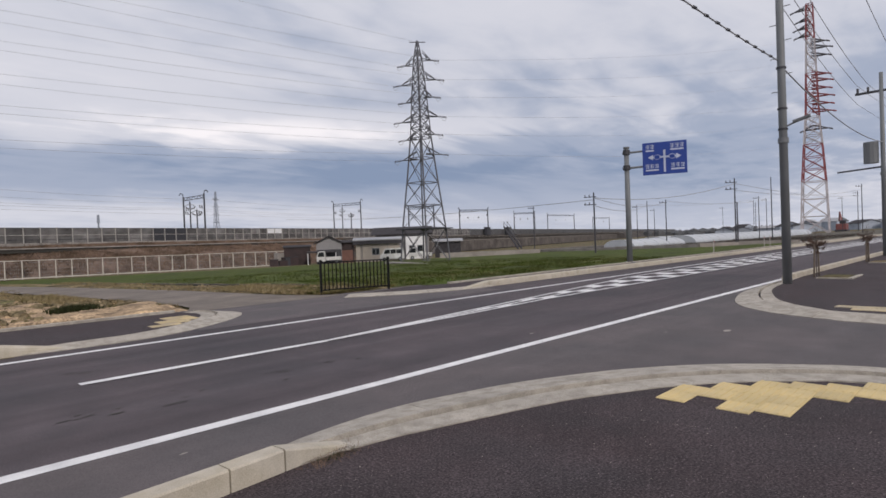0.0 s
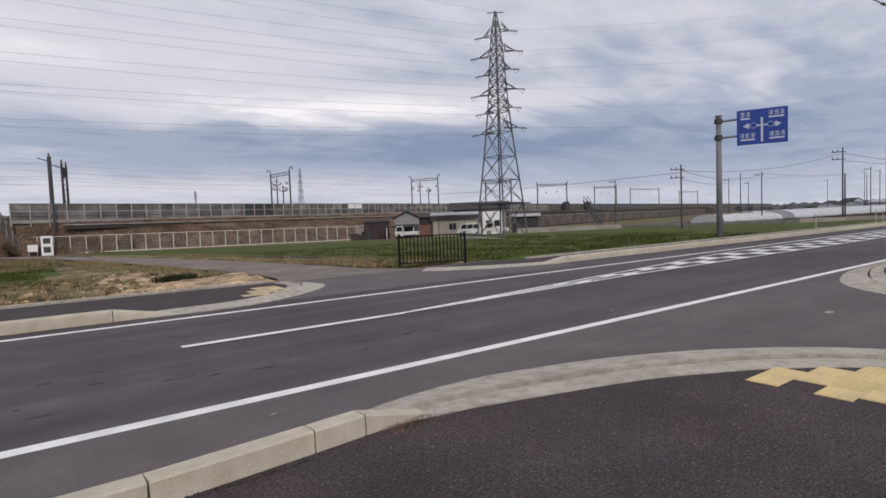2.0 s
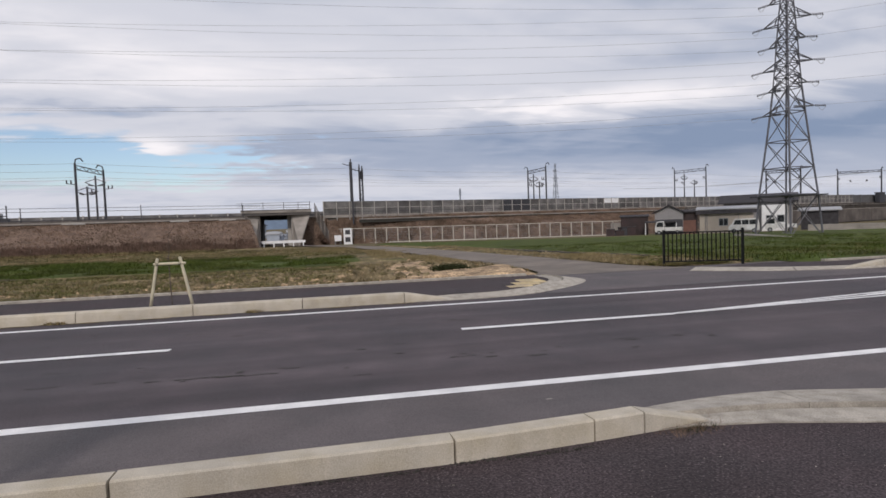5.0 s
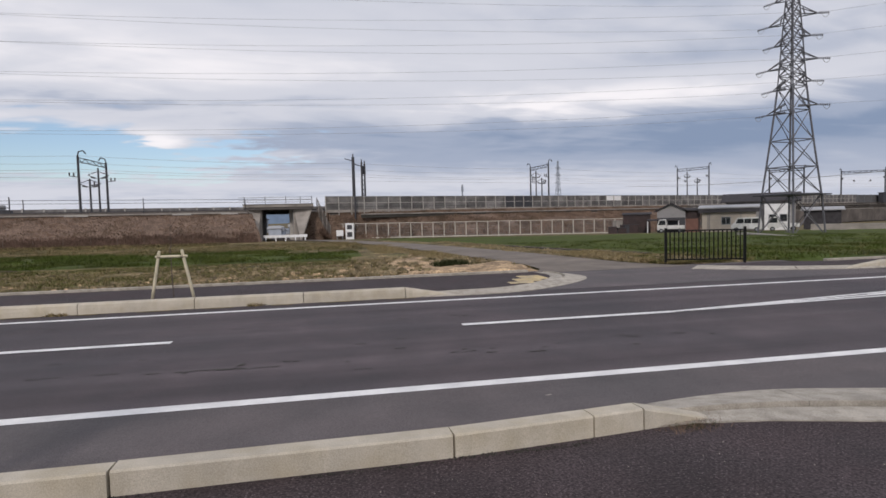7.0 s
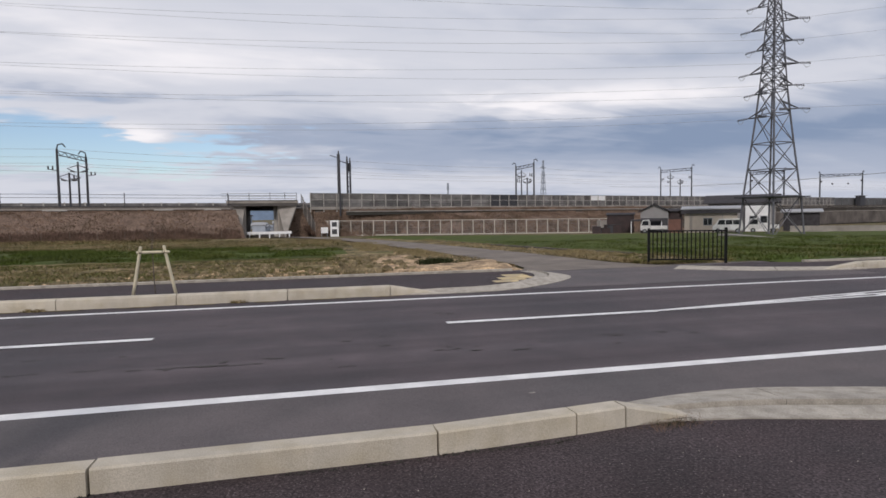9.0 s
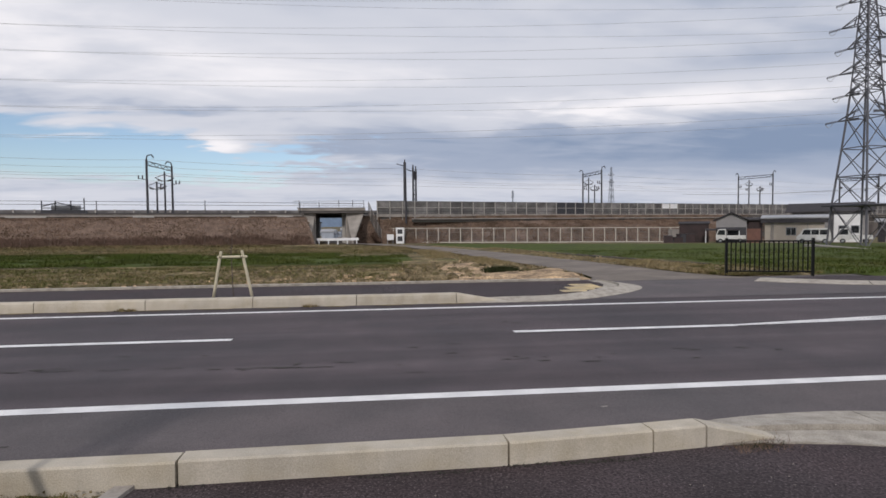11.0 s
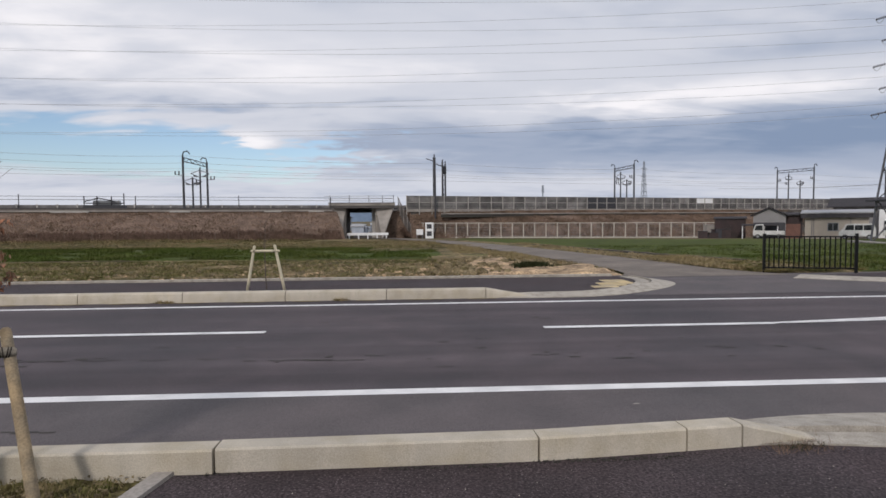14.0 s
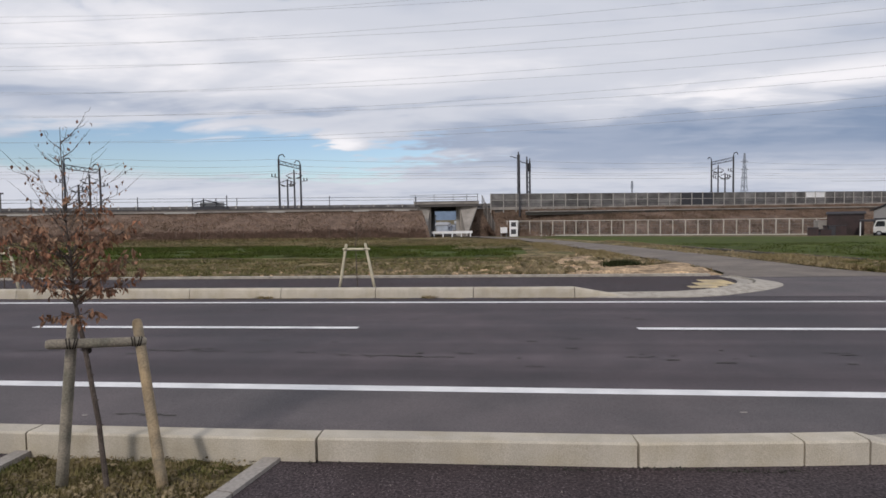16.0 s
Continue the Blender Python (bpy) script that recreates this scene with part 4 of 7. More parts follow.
for i in range(60):
    ob = new("post", post_me)
    ob.data = far_post
    ob.parent, ob.matrix_basis = barrier, pose(*rp(151 + 4.0 * i, 0.3, 0), 0, 0, rq + 180)
# steel stair down the bank
stair = thing("bank_stair", (0, 0, 0), "dark steel stair down the railway bank", "stair", kind="structure")
top, foot = Vector((89.2, 72.9, 3.96)), Vector((88.5, 68.9, -0.6))
for q in (-0.55, 0.55):
    o = Vector((q, 0, 0))
    part("stringer", rod(B(), top + o, foot + o, 0.17, n=6), M_STEEL_D, stair)
    part("hand_bar", rod(B(), top + o + Vector((0, 0, 1.0)), foot + o + Vector((0, 0, 1.0)), 0.05, n=6), M_STEEL_D, stair)
    for k in range(5):
        p = top + (foot - top) * k / 4 + o
        part("baluster", rod(B(), p, p + Vector((0, 0, 1.0)), 0.04, n=6), M_STEEL_D, stair)
for k in range(1, 18):
    p = top + (foot - top) * k / 18
    part("tread", box(B(), (p.x - 0.55, p.y - 0.14, p.z - 0.03), (p.x + 0.55, p.y + 0.14, p.z + 0.02)), M_STEEL_D, stair)
along("sound_barrier_far", 151, 900, 0.3, 0.2, 2.5, 5.25, M_PANEL_G, "distant grey sound barrier wall", "barrier", 60)

rwall = thing("retaining_wall", (0, 0, 0), "long grey-brown concrete wall at the foot of the far bank", "wall", kind="structure")
for i in range(46):
    s0 = 92 + i * 6.0
    x, y, _ = rp(s0, 9.3, 0)
    part("wall_panel", box(B(), (0.03, -0.15, -1.6), (5.97, 0.15, 1.35 + 0.05 * (i % 3)), rot=pose(x, y, 0, 0, 0, rq)), M_WALL_B, rwall)
    part("coping", box(B(), (0.0, -0.22, 1.42), (6.0, 0.22, 1.56), rot=pose(x, y, 0, 0, 0, rq)), M_CONC, rwall)

# ---- underpass ----
UP = pose(-8.2, 83.4, 0, 0, 0, 4.3)  # local y runs through the bank
uz = gz(-8.2, 84)
under = thing("underpass", (0, 0, 0), "concrete railway underpass with splayed wing walls", "underpass", kind="structure")


def wedge(pts, thick, axis_v):
    bm = B()
    a = [bm.verts.new(UP @ Vector(p)) for p in pts]
    b = [bm.verts.new(UP @ (Vector(p) + Vector(axis_v) * thick)) for p in pts]
    bm.faces.new(a), bm.faces.new(b[::-1])
    for i in range(len(pts)):
        j = (i + 1) % len(pts)
        bm.faces.new((a[i], b[i], b[j], a[j]))
    return bm


# left abutment coloured dark for the shade on its inner face
part("abutment", box(B(), (-3.0, 0.2, uz - 0.4), (-2.15, 15, 3.5), rot=UP), M_CONC_D, under)
part("abutment", box(B(), (2.15, 0.2, uz - 0.4), (3.0, 15, 3.5), rot=UP), M_CONC, under)
part("pier", box(B(), (1.6, 2.0, uz - 0.4), (2.1, 2.6, 3.5), rot=UP, bevel=0.03), M_POST, under, "pale concrete pier inside the passage")
part("deck", box(B(), (-4.5, -0.7, 3.5), (5.0, 15.4, 3.86), rot=UP, bevel=0.04), M_CONC_D, under, "dark stained deck slab")
part("parapet", box(B(), (-4.6, -0.85, 3.86), (5.0, -0.55, 4.22), rot=UP, bevel=0.03), M_CONC, under)
part("coping", box(B(), (-4.7, -0.95, 4.22), (5.0, -0.45, 4.29), rot=UP, bevel=0.02), M_CONC_D, under)
part("wing_wall", wedge([(-2.15, 0.15, uz - 0.3), (-2.15, 0.15, 3.48), (-4.3, -0.5, 3.48), (-2.75, -3.4, uz - 0.3)], 0.35, (-0.3, 0.6, 0)), M_CONC, under)
part("wing_wall", wedge([(2.15, 0.15, uz - 0.3), (2.15, 0.15, 3.48), (4.75, -0.5, 3.48), (3.0, -3.4, uz - 0.3)], 0.35, (0.3, 0.6, 0)), M_CONC, under)
part("wall_cap", box(B(), (-4.6, -0.75, 3.20), (-4.25, 0.3, 3.55), rot=UP, bevel=0.02), M_CONC_D, under)
part("backfill", box(B(), (-5.6, 1.0, uz - 0.4), (-3.0, 14.6, 3.2), rot=UP), M_BANK, under)
part("backfill", box(B(), (3.0, 1.0, uz - 0.4), (8.0, 14.6, 3.0), rot=UP), M_BANK, under)
for x in (-4.4, -1.6, 1.2, 3.2, 4.8):
    part("rail_post", rod(B(), UP @ Vector((x, -0.7, 4.2)), UP @ Vector((x, -0.7, 5.35)), 0.04, n=6), M_STEEL_D, under)
for z in (4.85, 5.25):
    part("hand_bar", rod(B(), UP @ Vector((-5.2, -0.7, z - 0.03)), UP @ Vector((4.9, -0.7, z)), 0.03, n=6), M_GALV, under)

guard = thing("white_guard_fence", (-6.9, 79.6, gz(-6.9, 79.6)), "low white guard fence before the underpass", "fence", rz=3)
for x in (-2.6, -1.3, 0, 1.3, 2.6):
    part("post", box(B(), (x - 0.08, -0.06, -0.1), (x + 0.08, 0.06, 0.85)), M_WHITE, guard)
part("bar", box(B(), (-2.9, -0.09, 0.5), (2.9, -0.02, 0.86), bevel=0.02), M_WHITE, guard)

# ---- line-side fence, with the cabinet ----
def line_fence(p0, p1, count, h, label):
    f = thing("lineside_fence", (p0[0], p0[1], gz(p0[0], p0[1])), label, "fence")
    f.matrix_world = Matrix.Identity(4)
    a, b = Vector(p0), Vector(p1)
    nodes = []
    for i in range(count + 1):
        p = a + (b - a) * i / count
        z = gz(p.x, p.y) if len(p0) == 2 else p.z
        nodes.append(Vector((p.x, p.y, z)))
    for p in nodes:
        part("post", box(B(), (p.x - 0.058, p.y - 0.058, p.z - 0.1), (p.x + 0.058, p.y + 0.058, p.z + h)), M_CREAM, f)
    for p, q in zip(nodes, nodes[1:]):
        for zz, r in ((h - 0.06, 0.05), (0.12, 0.09)):
            part("bar", rod(B(), p + Vector((0, 0, zz)), q + Vector((0, 0, zz)), r, n=5), M_CREAM, f)
        bm = B()
        k = 9
        for j in range(1, k):
            m = p.lerp(q, j / k)
            rod(bm, m + Vector((0, 0, 0.1)), m + Vector((0, 0, h - 0.08)), 0.011, n=3)
        for zz in (0.4, 0.8, 1.2, 1.6, 2.0):
            rod(bm, p + Vector((0, 0, zz)), q + Vector((0, 0, zz)), 0.011, n=3)
        part("wire_panel", bm, M_GALV, f)["kind"] = "stuff"
    return f


line_fence((-0.7, 84.5), (47.5, 80.2), 29, 2.32, "cream steel fence with wire panels beside the railway")
pick = thing("picket_fence", (-0.7, 84.5, gz(-0.7, 84.5)), "grey picket fence climbing the bank by the underpass", "fence")
pick.matrix_world = Matrix.Identity(4)
pa, pb_ = Vector((-0.85, 83.9, gz(-0.85, 83.9))), Vector((-2.75, 85.0, 3.2))
for i in range(15):
    p = pa.lerp(pb_, i / 14)
    part("picket", box(B(), (p.x - 0.045, p.y - 0.04, p.z - 0.3), (p.x + 0.045, p.y + 0.04, p.z + 2.1 - 0.05 * (i % 3))), M_CONC if i % 4 == 0 else M_CONC_D, pick)
for dz in (0.35, 1.9):
    part("rail", rod(B(), pa + Vector((0, 0.05, dz)), pb_ + Vector((0, 0.05, dz)), 0.04, n=5), M_CONC, pick)
tufts("bank_brush", [((-3.9, 82.6, -0.9, 84.6), lambda x, y: gz(x, y) + max(0.0, (-0.9 - x)) * 0.8)], 420, 0.9, M_SCRUB_B, "dark dead brush beside the underpass", 57, 0.3)
cab = thing("signal_cabinet", (1.9, 83.4, gz(1.9, 83.4)), "white equipment cabinet with two dark openings", "cabinet", rz=-5)
part("body", box(B(), (-0.6, -0.35, -0.1), (0.6, 0.35, 2.35), bevel=0.03), M_WHITE, cab)
part("opening", box(B(), (-0.36, -0.375, 1.45), (0.36, -0.352, 2.1)), M_STEEL_D, cab)
part("opening", box(B(), (-0.36, -0.375, 0.35), (0.36, -0.352, 1.05)), M_STEEL_D, cab)
meter = thing("meter_box", (0.45, 83.3, gz(0.45, 83.3)), "small white box on two legs", "box")
part("body", box(B(), (-0.5, -0.25, 0.5), (0.5, 0.25, 1.35), bevel=0.03), M_WHITE, meter)
for x in (-0.4, 0.4):
    part("leg", box(B(), (x - 0.05, -0.05, -0.1), (x + 0.05, 0.05, 0.5)), M_GALV, meter)


# ---- catenary masts ----
def gantry(s, s2, top, label):
    """Two masts on either side of the tracks, a truss beam, and inner posts with brackets."""
    g = thing("catenary_mast", rp(s, -1.2, 2.8), label, "catenary mast", "masts along the railway")
    g.matrix_world = Matrix.Identity(4)
    f = 0.92 if s < 100 else 1.3
    at = lambda k, z: rp(s + (s2 - s) * k, -1.2 - 7.8 * k, z)
    for k in (0, 1):
        part("mast", rod(B(), at(k, 2.7), at(k, top), 0.17 * f, 0.14 * f, 10), M_STEEL_D, g)
        a = Vector(at(k, top))
        bm = B()
        side = 1 if k == 0 else -1
        for p, q in (((0, 0), (0.1, 0.5)), ((0.1, 0.5), (0.6, 0.65)), ((0.6, 0.65), (0.85, 0.25))):
            rod(bm, a + Vector((RU.x, RU.y, 0)) * p[0] * side + Vector((0, 0, p[1])), a + Vector((RU.x, RU.y, 0)) * q[0] * side + Vector((0, 0, q[1])), 0.08 * f, n=6)
        part("finial", bm, M_STEEL_D, g)
    bm = B()
    for dz in (0.0, -0.5):
        rod(bm, at(0, top - 0.2 + dz), at(1, top - 0.2 + dz), 0.065 * f, n=6)
    for i in range(8):
        rod(bm, at(i / 8, top - 0.2 - (0.5 if i % 2 else 0)), at((i + 1) / 8, top - 0.2 - (0 if i % 2 else 0.5)), 0.045 * f, n=5)
    part("beam", bm, M_STEEL_D, g)
    for k in ((0.36, 0.68) if s < 100 else ()):
        part("inner_post", rod(B(), at(k, 2.7), at(k, top - (2.6 if k < 0.5 else 1.0)), 0.15 * f, 0.12 * f, 8), M_STEEL_D, g)
        p = Vector(at(k, top - (3.7 if k < 0.5 else 2.4)))
        for side in (-1, 1):
            u = Vector((RU.x, RU.y, 0)) * side
            part("bracket", rod(B(), p, p + u * 1.2 + Vector((0, 0, 0.5)), 0.05 * f, n=5), M_STEEL_D, g)
            part("bracket", rod(B(), p + Vector((0, 0, 1.0)), p + u * 1.2 + Vector((0, 0, 0.5)), 0.05 * f, n=5), M_STEEL_D, g)
            part("insulator", rod(B(), p + u * 0.35 + Vector((0, 0, 0.1)), p + u * 0.85 + Vector((0, 0, 0.23)), 0.11, n=8), M_INSUL, g)
    for k, side in ((0, -1), (1, 1), (0.36, 1), (0.68, -1)):
        p = Vector(at(k, top - 2.6 - 0.8 * (k not in (0, 1))))
        u = Vector((RU.x, RU.y, 0)) * side
        part("feeder_arm", rod(B(), p, p + u * 1.0 + Vector((0, 0, 0.15)), 0.05 * f, n=5), M_STEEL_D, g)
        for w in (0.5, 0.95):
            q = p + u * w + Vector((0, 0, 0.1))
            part("insulator", rod(B(), q, q + Vector((0, 0, 0.45)), 0.09 * f, n=6), M_INSUL, g)
    return g


for s, s2, top in ((-91, -88, 10.3), (-56.1, -54.6, 9.7), (-29.4, -26.7, 10.4), (43.9, 45.8, 11.4), (90.0, 89.3, 12.0), (128, 126, 12.4), (170.5, 162.3, 12.8), (226, 220, 13.2), (298, 272, 13.6), (400, 381, 14.0)):
    gantry(s, s2, top, "dark steel catenary gantry over the tracks")
for s, h, n in ((5.9, 11.3, -1.2), (7.75, 10.7, -2.5), (10.75, 11.2, -9.0)):
    g = thing("catenary_pole", rp(s, n, 2.7), "dark single catenary pole on the bank", "catenary mast", "masts along the railway")
    g.matrix_world = Matrix.Identity(4)
    part("mast", rod(B(), rp(s, n, 2.6), rp(s, n, h), 0.27 if s < 7 else 0.17, 0.23 if s < 7 else 0.15, 10), M_STEEL_D, g)
    part("bracket", rod(B(), rp(s, n, h - 0.6), rp(s - 1.2, n - 0.4, h - 0.2), 0.06, n=6), M_STEEL_D, g)
    part("insulator", rod(B(), rp(s, n, h), rp(s, n, h + 0.45), 0.1, n=8), M_INSUL, g)


pair = thing("pole_bracing", rp(8.0, -2.5, 5.5), "dark cross-braces and switch gear between two catenary poles", "catenary gear")
pair.matrix_world = Matrix.Identity(4)
for i in range(7):
    z0 = 5.6 + 0.75 * i
    part("brace", rod(B(), rp(8.0, -2.5, z0), rp(10.4, -9.0, z0 + 0.7), 0.05, n=5), M_STEEL_D, pair)
part("switch_box", box(B(), (-0.3, -0.25, 8.9), (0.3, 0.25, 10.2), rot=pose(*rp(8.25, -3.1, 0), 0, 0, math.degrees(RAIL)), bevel=0.04), M_STEEL_D, pair)
front = thing("catenary_pole", rp(5.2, 1.0, 2.3), "dark single catenary pole standing in the bank slope", "catenary mast", "masts along the railway")
front.matrix_world = Matrix.Identity(4)
part("mast", rod(B(), rp(5.2, 1.0, 1.9), rp(5.2, 1.0, 5.6), 0.14, 0.12, 10), M_STEEL_D, front)


def cable(name, pts, r, mat, label, sag=0.0, steps=24, category="cable"):
    """A hanging cable through the given supports."""
    cu = bpy.data.curves.new(name, "CURVE")
    cu.dimensions, cu.bevel_depth, cu.bevel_resolution = "3D", r, 0
    for a, b in zip(pts, pts[1:]):
        sp = cu.splines.new("POLY")
        sp.points.add(steps)
        for i in range(steps + 1):
            t = i / steps
            p = Vector(a).lerp(Vector(b), t)
            sp.points[i].co = (p.x, p.y, p.z - 4 * sag * t * (1 - t), 1)
    cu.materials.append(mat)
    return tagged(new(name, cu), label, category)


S_MASTS = (-91, -56, -29, 5.9, 44.0, 90, 128, 170, 226, 298)
for n, z in ((-4.0, 9.0), (-8.0, 9.0), (-4.0, 7.9), (-1.2, 10.4), (-10.5, 10.4)):
    cable("catenary_wire", [rp(s, n, z) for s in S_MASTS], 0.016, M_WIRE, "overhead line wire along the railway", 0.35 if z > 8 else 0.02)


# ---- transmission pylon and its lines ----
def lattice(owner, z0, w0, z1, w1, mat, r=0.07, rb=0.04, panels=1, turn=None):
    """Four legs, crossed braces and struts between two heights, each a part."""
    turn = turn or Matrix.Identity(4)
    SG = ((-1, -1), (1, -1), (1, 1), (-1, 1))
    for sx, sy in SG:
        part("leg", rod(B(), turn @ Vector((sx * w0 / 2, sy * w0 / 2, z0)), turn @ Vector((sx * w1 / 2, sy * w1 / 2, z1)), r, n=4), mat, owner)
    for k in range(panels):
        za, zb = z0 + (z1 - z0) * k / panels, z0 + (z1 - z0) * (k + 1) / panels
        wa, wb = w0 + (w1 - w0) * k / panels, w0 + (w1 - w0) * (k + 1) / panels
        ca = [turn @ Vector((sx * wa / 2, sy * wa / 2, za)) for sx, sy in SG]
        cb = [turn @ Vector((sx * wb / 2, sy * wb / 2, zb)) for sx, sy in SG]
        for i in range(4):
            j = (i + 1) % 4
            part("brace", rod(B(), ca[i], cb[j], rb, n=4), mat, owner)
            part("brace", rod(B(), ca[j], cb[i], rb, n=4), mat, owner)
            part("strut", rod(B(), cb[i], cb[j], rb, n=4), mat, owner)


PX, PY, PZ = 42.05, 45.8, -0.85
ARMS = [(21.1, 1.45), (18.95, 1.95), (17.05, 1.5), (14.9, 2.05), (12.95, 1.6), (10.75, 2.1)]
pyl = thing("transmission_pylon", (PX, PY, PZ), "tall grey lattice transmission pylon with six arm levels", "pylon", rz=-42.6)
SEG = [(0.0, 4.6, 3.9, 4.0), (3.9, 4.0, 6.4, 3.45), (6.4, 3.45, 8.9, 2.9), (8.9, 2.9, 11.6, 2.35), (11.6, 2.35, 13.8, 1.95), (13.8, 1.95, 16.0, 1.65), (16.0, 1.65, 18.2, 1.4), (18.2, 1.4, 20.4, 1.1), (20.4, 1.1, 22.4, 0.8), (22.4, 0.8, 24.45, 0.12)]
TW45 = pose(0, 0, 0, 0, 0, 49)
for z0, w0, z1, w1 in SEG:
    lattice(pyl, z0, w0 * 0.84, z1, w1 * 0.84, M_PYLON, 0.085 if z0 < 12 else 0.06, 0.045, 1 if z0 < 13 else 2, TW45)
part("platform_ring", (lambda b: [bmesh.ops.transform(b, matrix=TW45, verts=box(b, (-2.25, -2.25, 3.75), (2.25, 2.25, 3.86)).verts), b][1])(B()), M_STEEL_D, pyl, "dark anti-climb ring")
for sx, sy in ((-1, -1), (1, -1), (1, 1), (-1, 1)):
    c = TW45 @ Vector((sx * 1.93, sy * 1.93, 0))
    part("footing", box(B(), (c.x - 0.4, c.y - 0.4, -0.5), (c.x + 0.4, c.y + 0.4, 0.22), bevel=0.03), M_CONC, pyl)
for z, w in ARMS:
    for sgn in (-1, 1):
        tip = Vector((sgn * w, 0, z - PZ - (0.2 if sgn < 0 else -0.35)))
        zc = tip.z
        for y in (-0.45, 0.45):
            part("arm_chord", rod(B(), (sgn * 0.5, y, zc + 0.1), tip, 0.05, n=4), M_PYLON, pyl)
            part("arm_tie", rod(B(), (sgn * 0.5, y, zc + 0.95), tip, 0.045, n=4), M_PYLON, pyl)
            part("arm_brace", rod(B(), (sgn * 1.0, y * 0.7, zc + 0.05), (sgn * 0.8, y * 0.8, zc + 0.75), 0.03, n=4), M_PYLON, pyl)
        part("arm_strut", rod(B(), (sgn * 1.2, -0.3, zc), (sgn * 1.2, 0.3, zc), 0.03, n=4), M_PYLON, pyl)
        bm = B()
        for q in (-1, 1):
            for k in range(6):
                rod(bm, tip + Vector((sgn * 0.05 + sgn * 0.14 * k, q * 0.05, -0.02 * k)), tip + Vector((sgn * 0.05 + sgn * (0.14 * k + 0.09), q * 0.05, -0.02 * k)), 0.085, n=6)
        part("insulator", bm, M_INSUL, pyl)
        bm = B()
        prev = tip + Vector((sgn * 0.9, 0, -0.1))
        for k in range(1, 7):
            q = tip + Vector((sgn * (0.9 - 0.3 * k / 6 * 2), 0, -0.1 - 0.38 * math.sin(math.pi * k / 6)))
            rod(bm, prev, q, 0.018, n=4)
            prev = q
        part("jumper", bm, M_WIRE, pyl)
part("top_bar", rod(B(), (-0.9, 0, 24.35), (0.9, 0, 24.3), 0.05, n=5), M_PYLON, pyl)
RZ = pose(0, 0, 0, 0, 0, -42.6)
for z, w in ARMS:
    for sgn in (-1, 1):
        a = RZ @ Vector((sgn * (w + 0.9), 0, 0)) + Vector((PX, PY, z - (0.2 if sgn < 0 else -0.35)))
        b = Vector((-92, 49.5 + sgn * 2.6, (z - PZ) * 1.12 - 0.6))
        c = Vector((215, 40, 30 + (z - 10.75) * 3.2))
        cable("power_line", [a, b], 0.0095, M_WIRE, "high-voltage conductor crossing the sky", 2.7, 40)
        if sgn > 0:
            cable("power_line", [a, c], 0.010, M_WIRE, "high-voltage conductor crossing the sky", 2.4, 30)
cable("ground_wire", [(PX, PY, 23.5), (-92, 49.5, 26.6)], 0.010, M_WIRE, "thin earth wire between pylon tops", 2.2, 40)

# ---- red and white tower ----
tow = thing("red_white_tower", (215, 46.2, gz(215, 46) - 0.2), "tall red and white lattice transmission tower", "pylon", rz=8)
HB = [(0, 7.6, 17, 6.4, M_TOWER_W), (17, 6.4, 29, 5.0, M_RED), (29, 5.0, 38, 3.7, M_TOWER_W), (38, 3.7, 52, 2.9, M_RED), (52, 2.9, 63, 2.3, M_TOWER_W), (63, 2.3, 74.5, 1.8, M_RED)]
for z0, w0, z1, w1, mt in HB:
    lattice(tow, z0, w0, z1, w1, mt, 0.24, 0.11, 3)
for z, sgn, ln in ((39.5, -1, 5.4), (42, -1, 5.0), (44.5, -1, 5.2), (47, -1, 4.6), (49.5, -1, 5.0), (51.5, -1, 4.4), (57.5, -1, 4.6), (60, -1, 5.0), (62, -1, 4.2), (64.5, 1, 3.6), (67, 1, 3.8), (69.5, 1, 3.4), (73, 1, 4.4), (34, -1, 4.4), (34, 1, 2.6)):
    bm = B()
    for x in (-1, 1):
        rod(bm, (x, 0, z), (0, sgn * ln, z - 0.2), 0.17, n=4)
        rod(bm, (x, 0, z + 1.3), (0, sgn * ln, z - 0.2), 0.14, n=4)
    rod(bm, (0, sgn * ln, z - 0.2), (0, sgn * (ln + 1.0), z - 0.6), 0.26, n=6)
    part("arm", bm, M_RED if 38 < z < 53 else M_PYLON, tow)

# ---- distant pylons ----
def small_pylon(x, y, h, label, arms=(0.52, 0.64, 0.76, 0.88)):
    p = thing("distant_pylon", (x, y, gz(x, y)), label, "pylon", rz=30)
    lattice(p, 0, h * 0.15, h * 0.5, h * 0.055, M_HAZE, 0.12, 0.05, 4)
    lattice(p, h * 0.5, h * 0.055, h, h * 0.012, M_HAZE, 0.12, 0.05, 6)
    for k in arms:
        part("arm", rod(B(), (-h * 0.075, 0, h * k), (h * 0.075, 0, h * k), 0.16, n=5), M_HAZE, p)
        for q in (-1, 1):
            part("arm_tie", rod(B(), (0, 0, h * (k + 0.035)), (q * h * 0.075, 0, h * k), 0.08, n=4), M_HAZE, p)
    return p


small_pylon(122, 296, 34, "small grey lattice pylon far behind the railway")
mast = thing("distant_mast", (71, 312, gz(71, 312)), "far grey slender mast behind the railway", "mast")
part("shaft", rod(B(), (0, 0, 0), (0, 0, 20.5), 0.55, 0.35, 8), M_HAZE, mast)
part("head", rod(B(), (0, 0, 18.5), (0, 0, 22.5), 0.7, 0.5, 8), M_HAZE, mast)

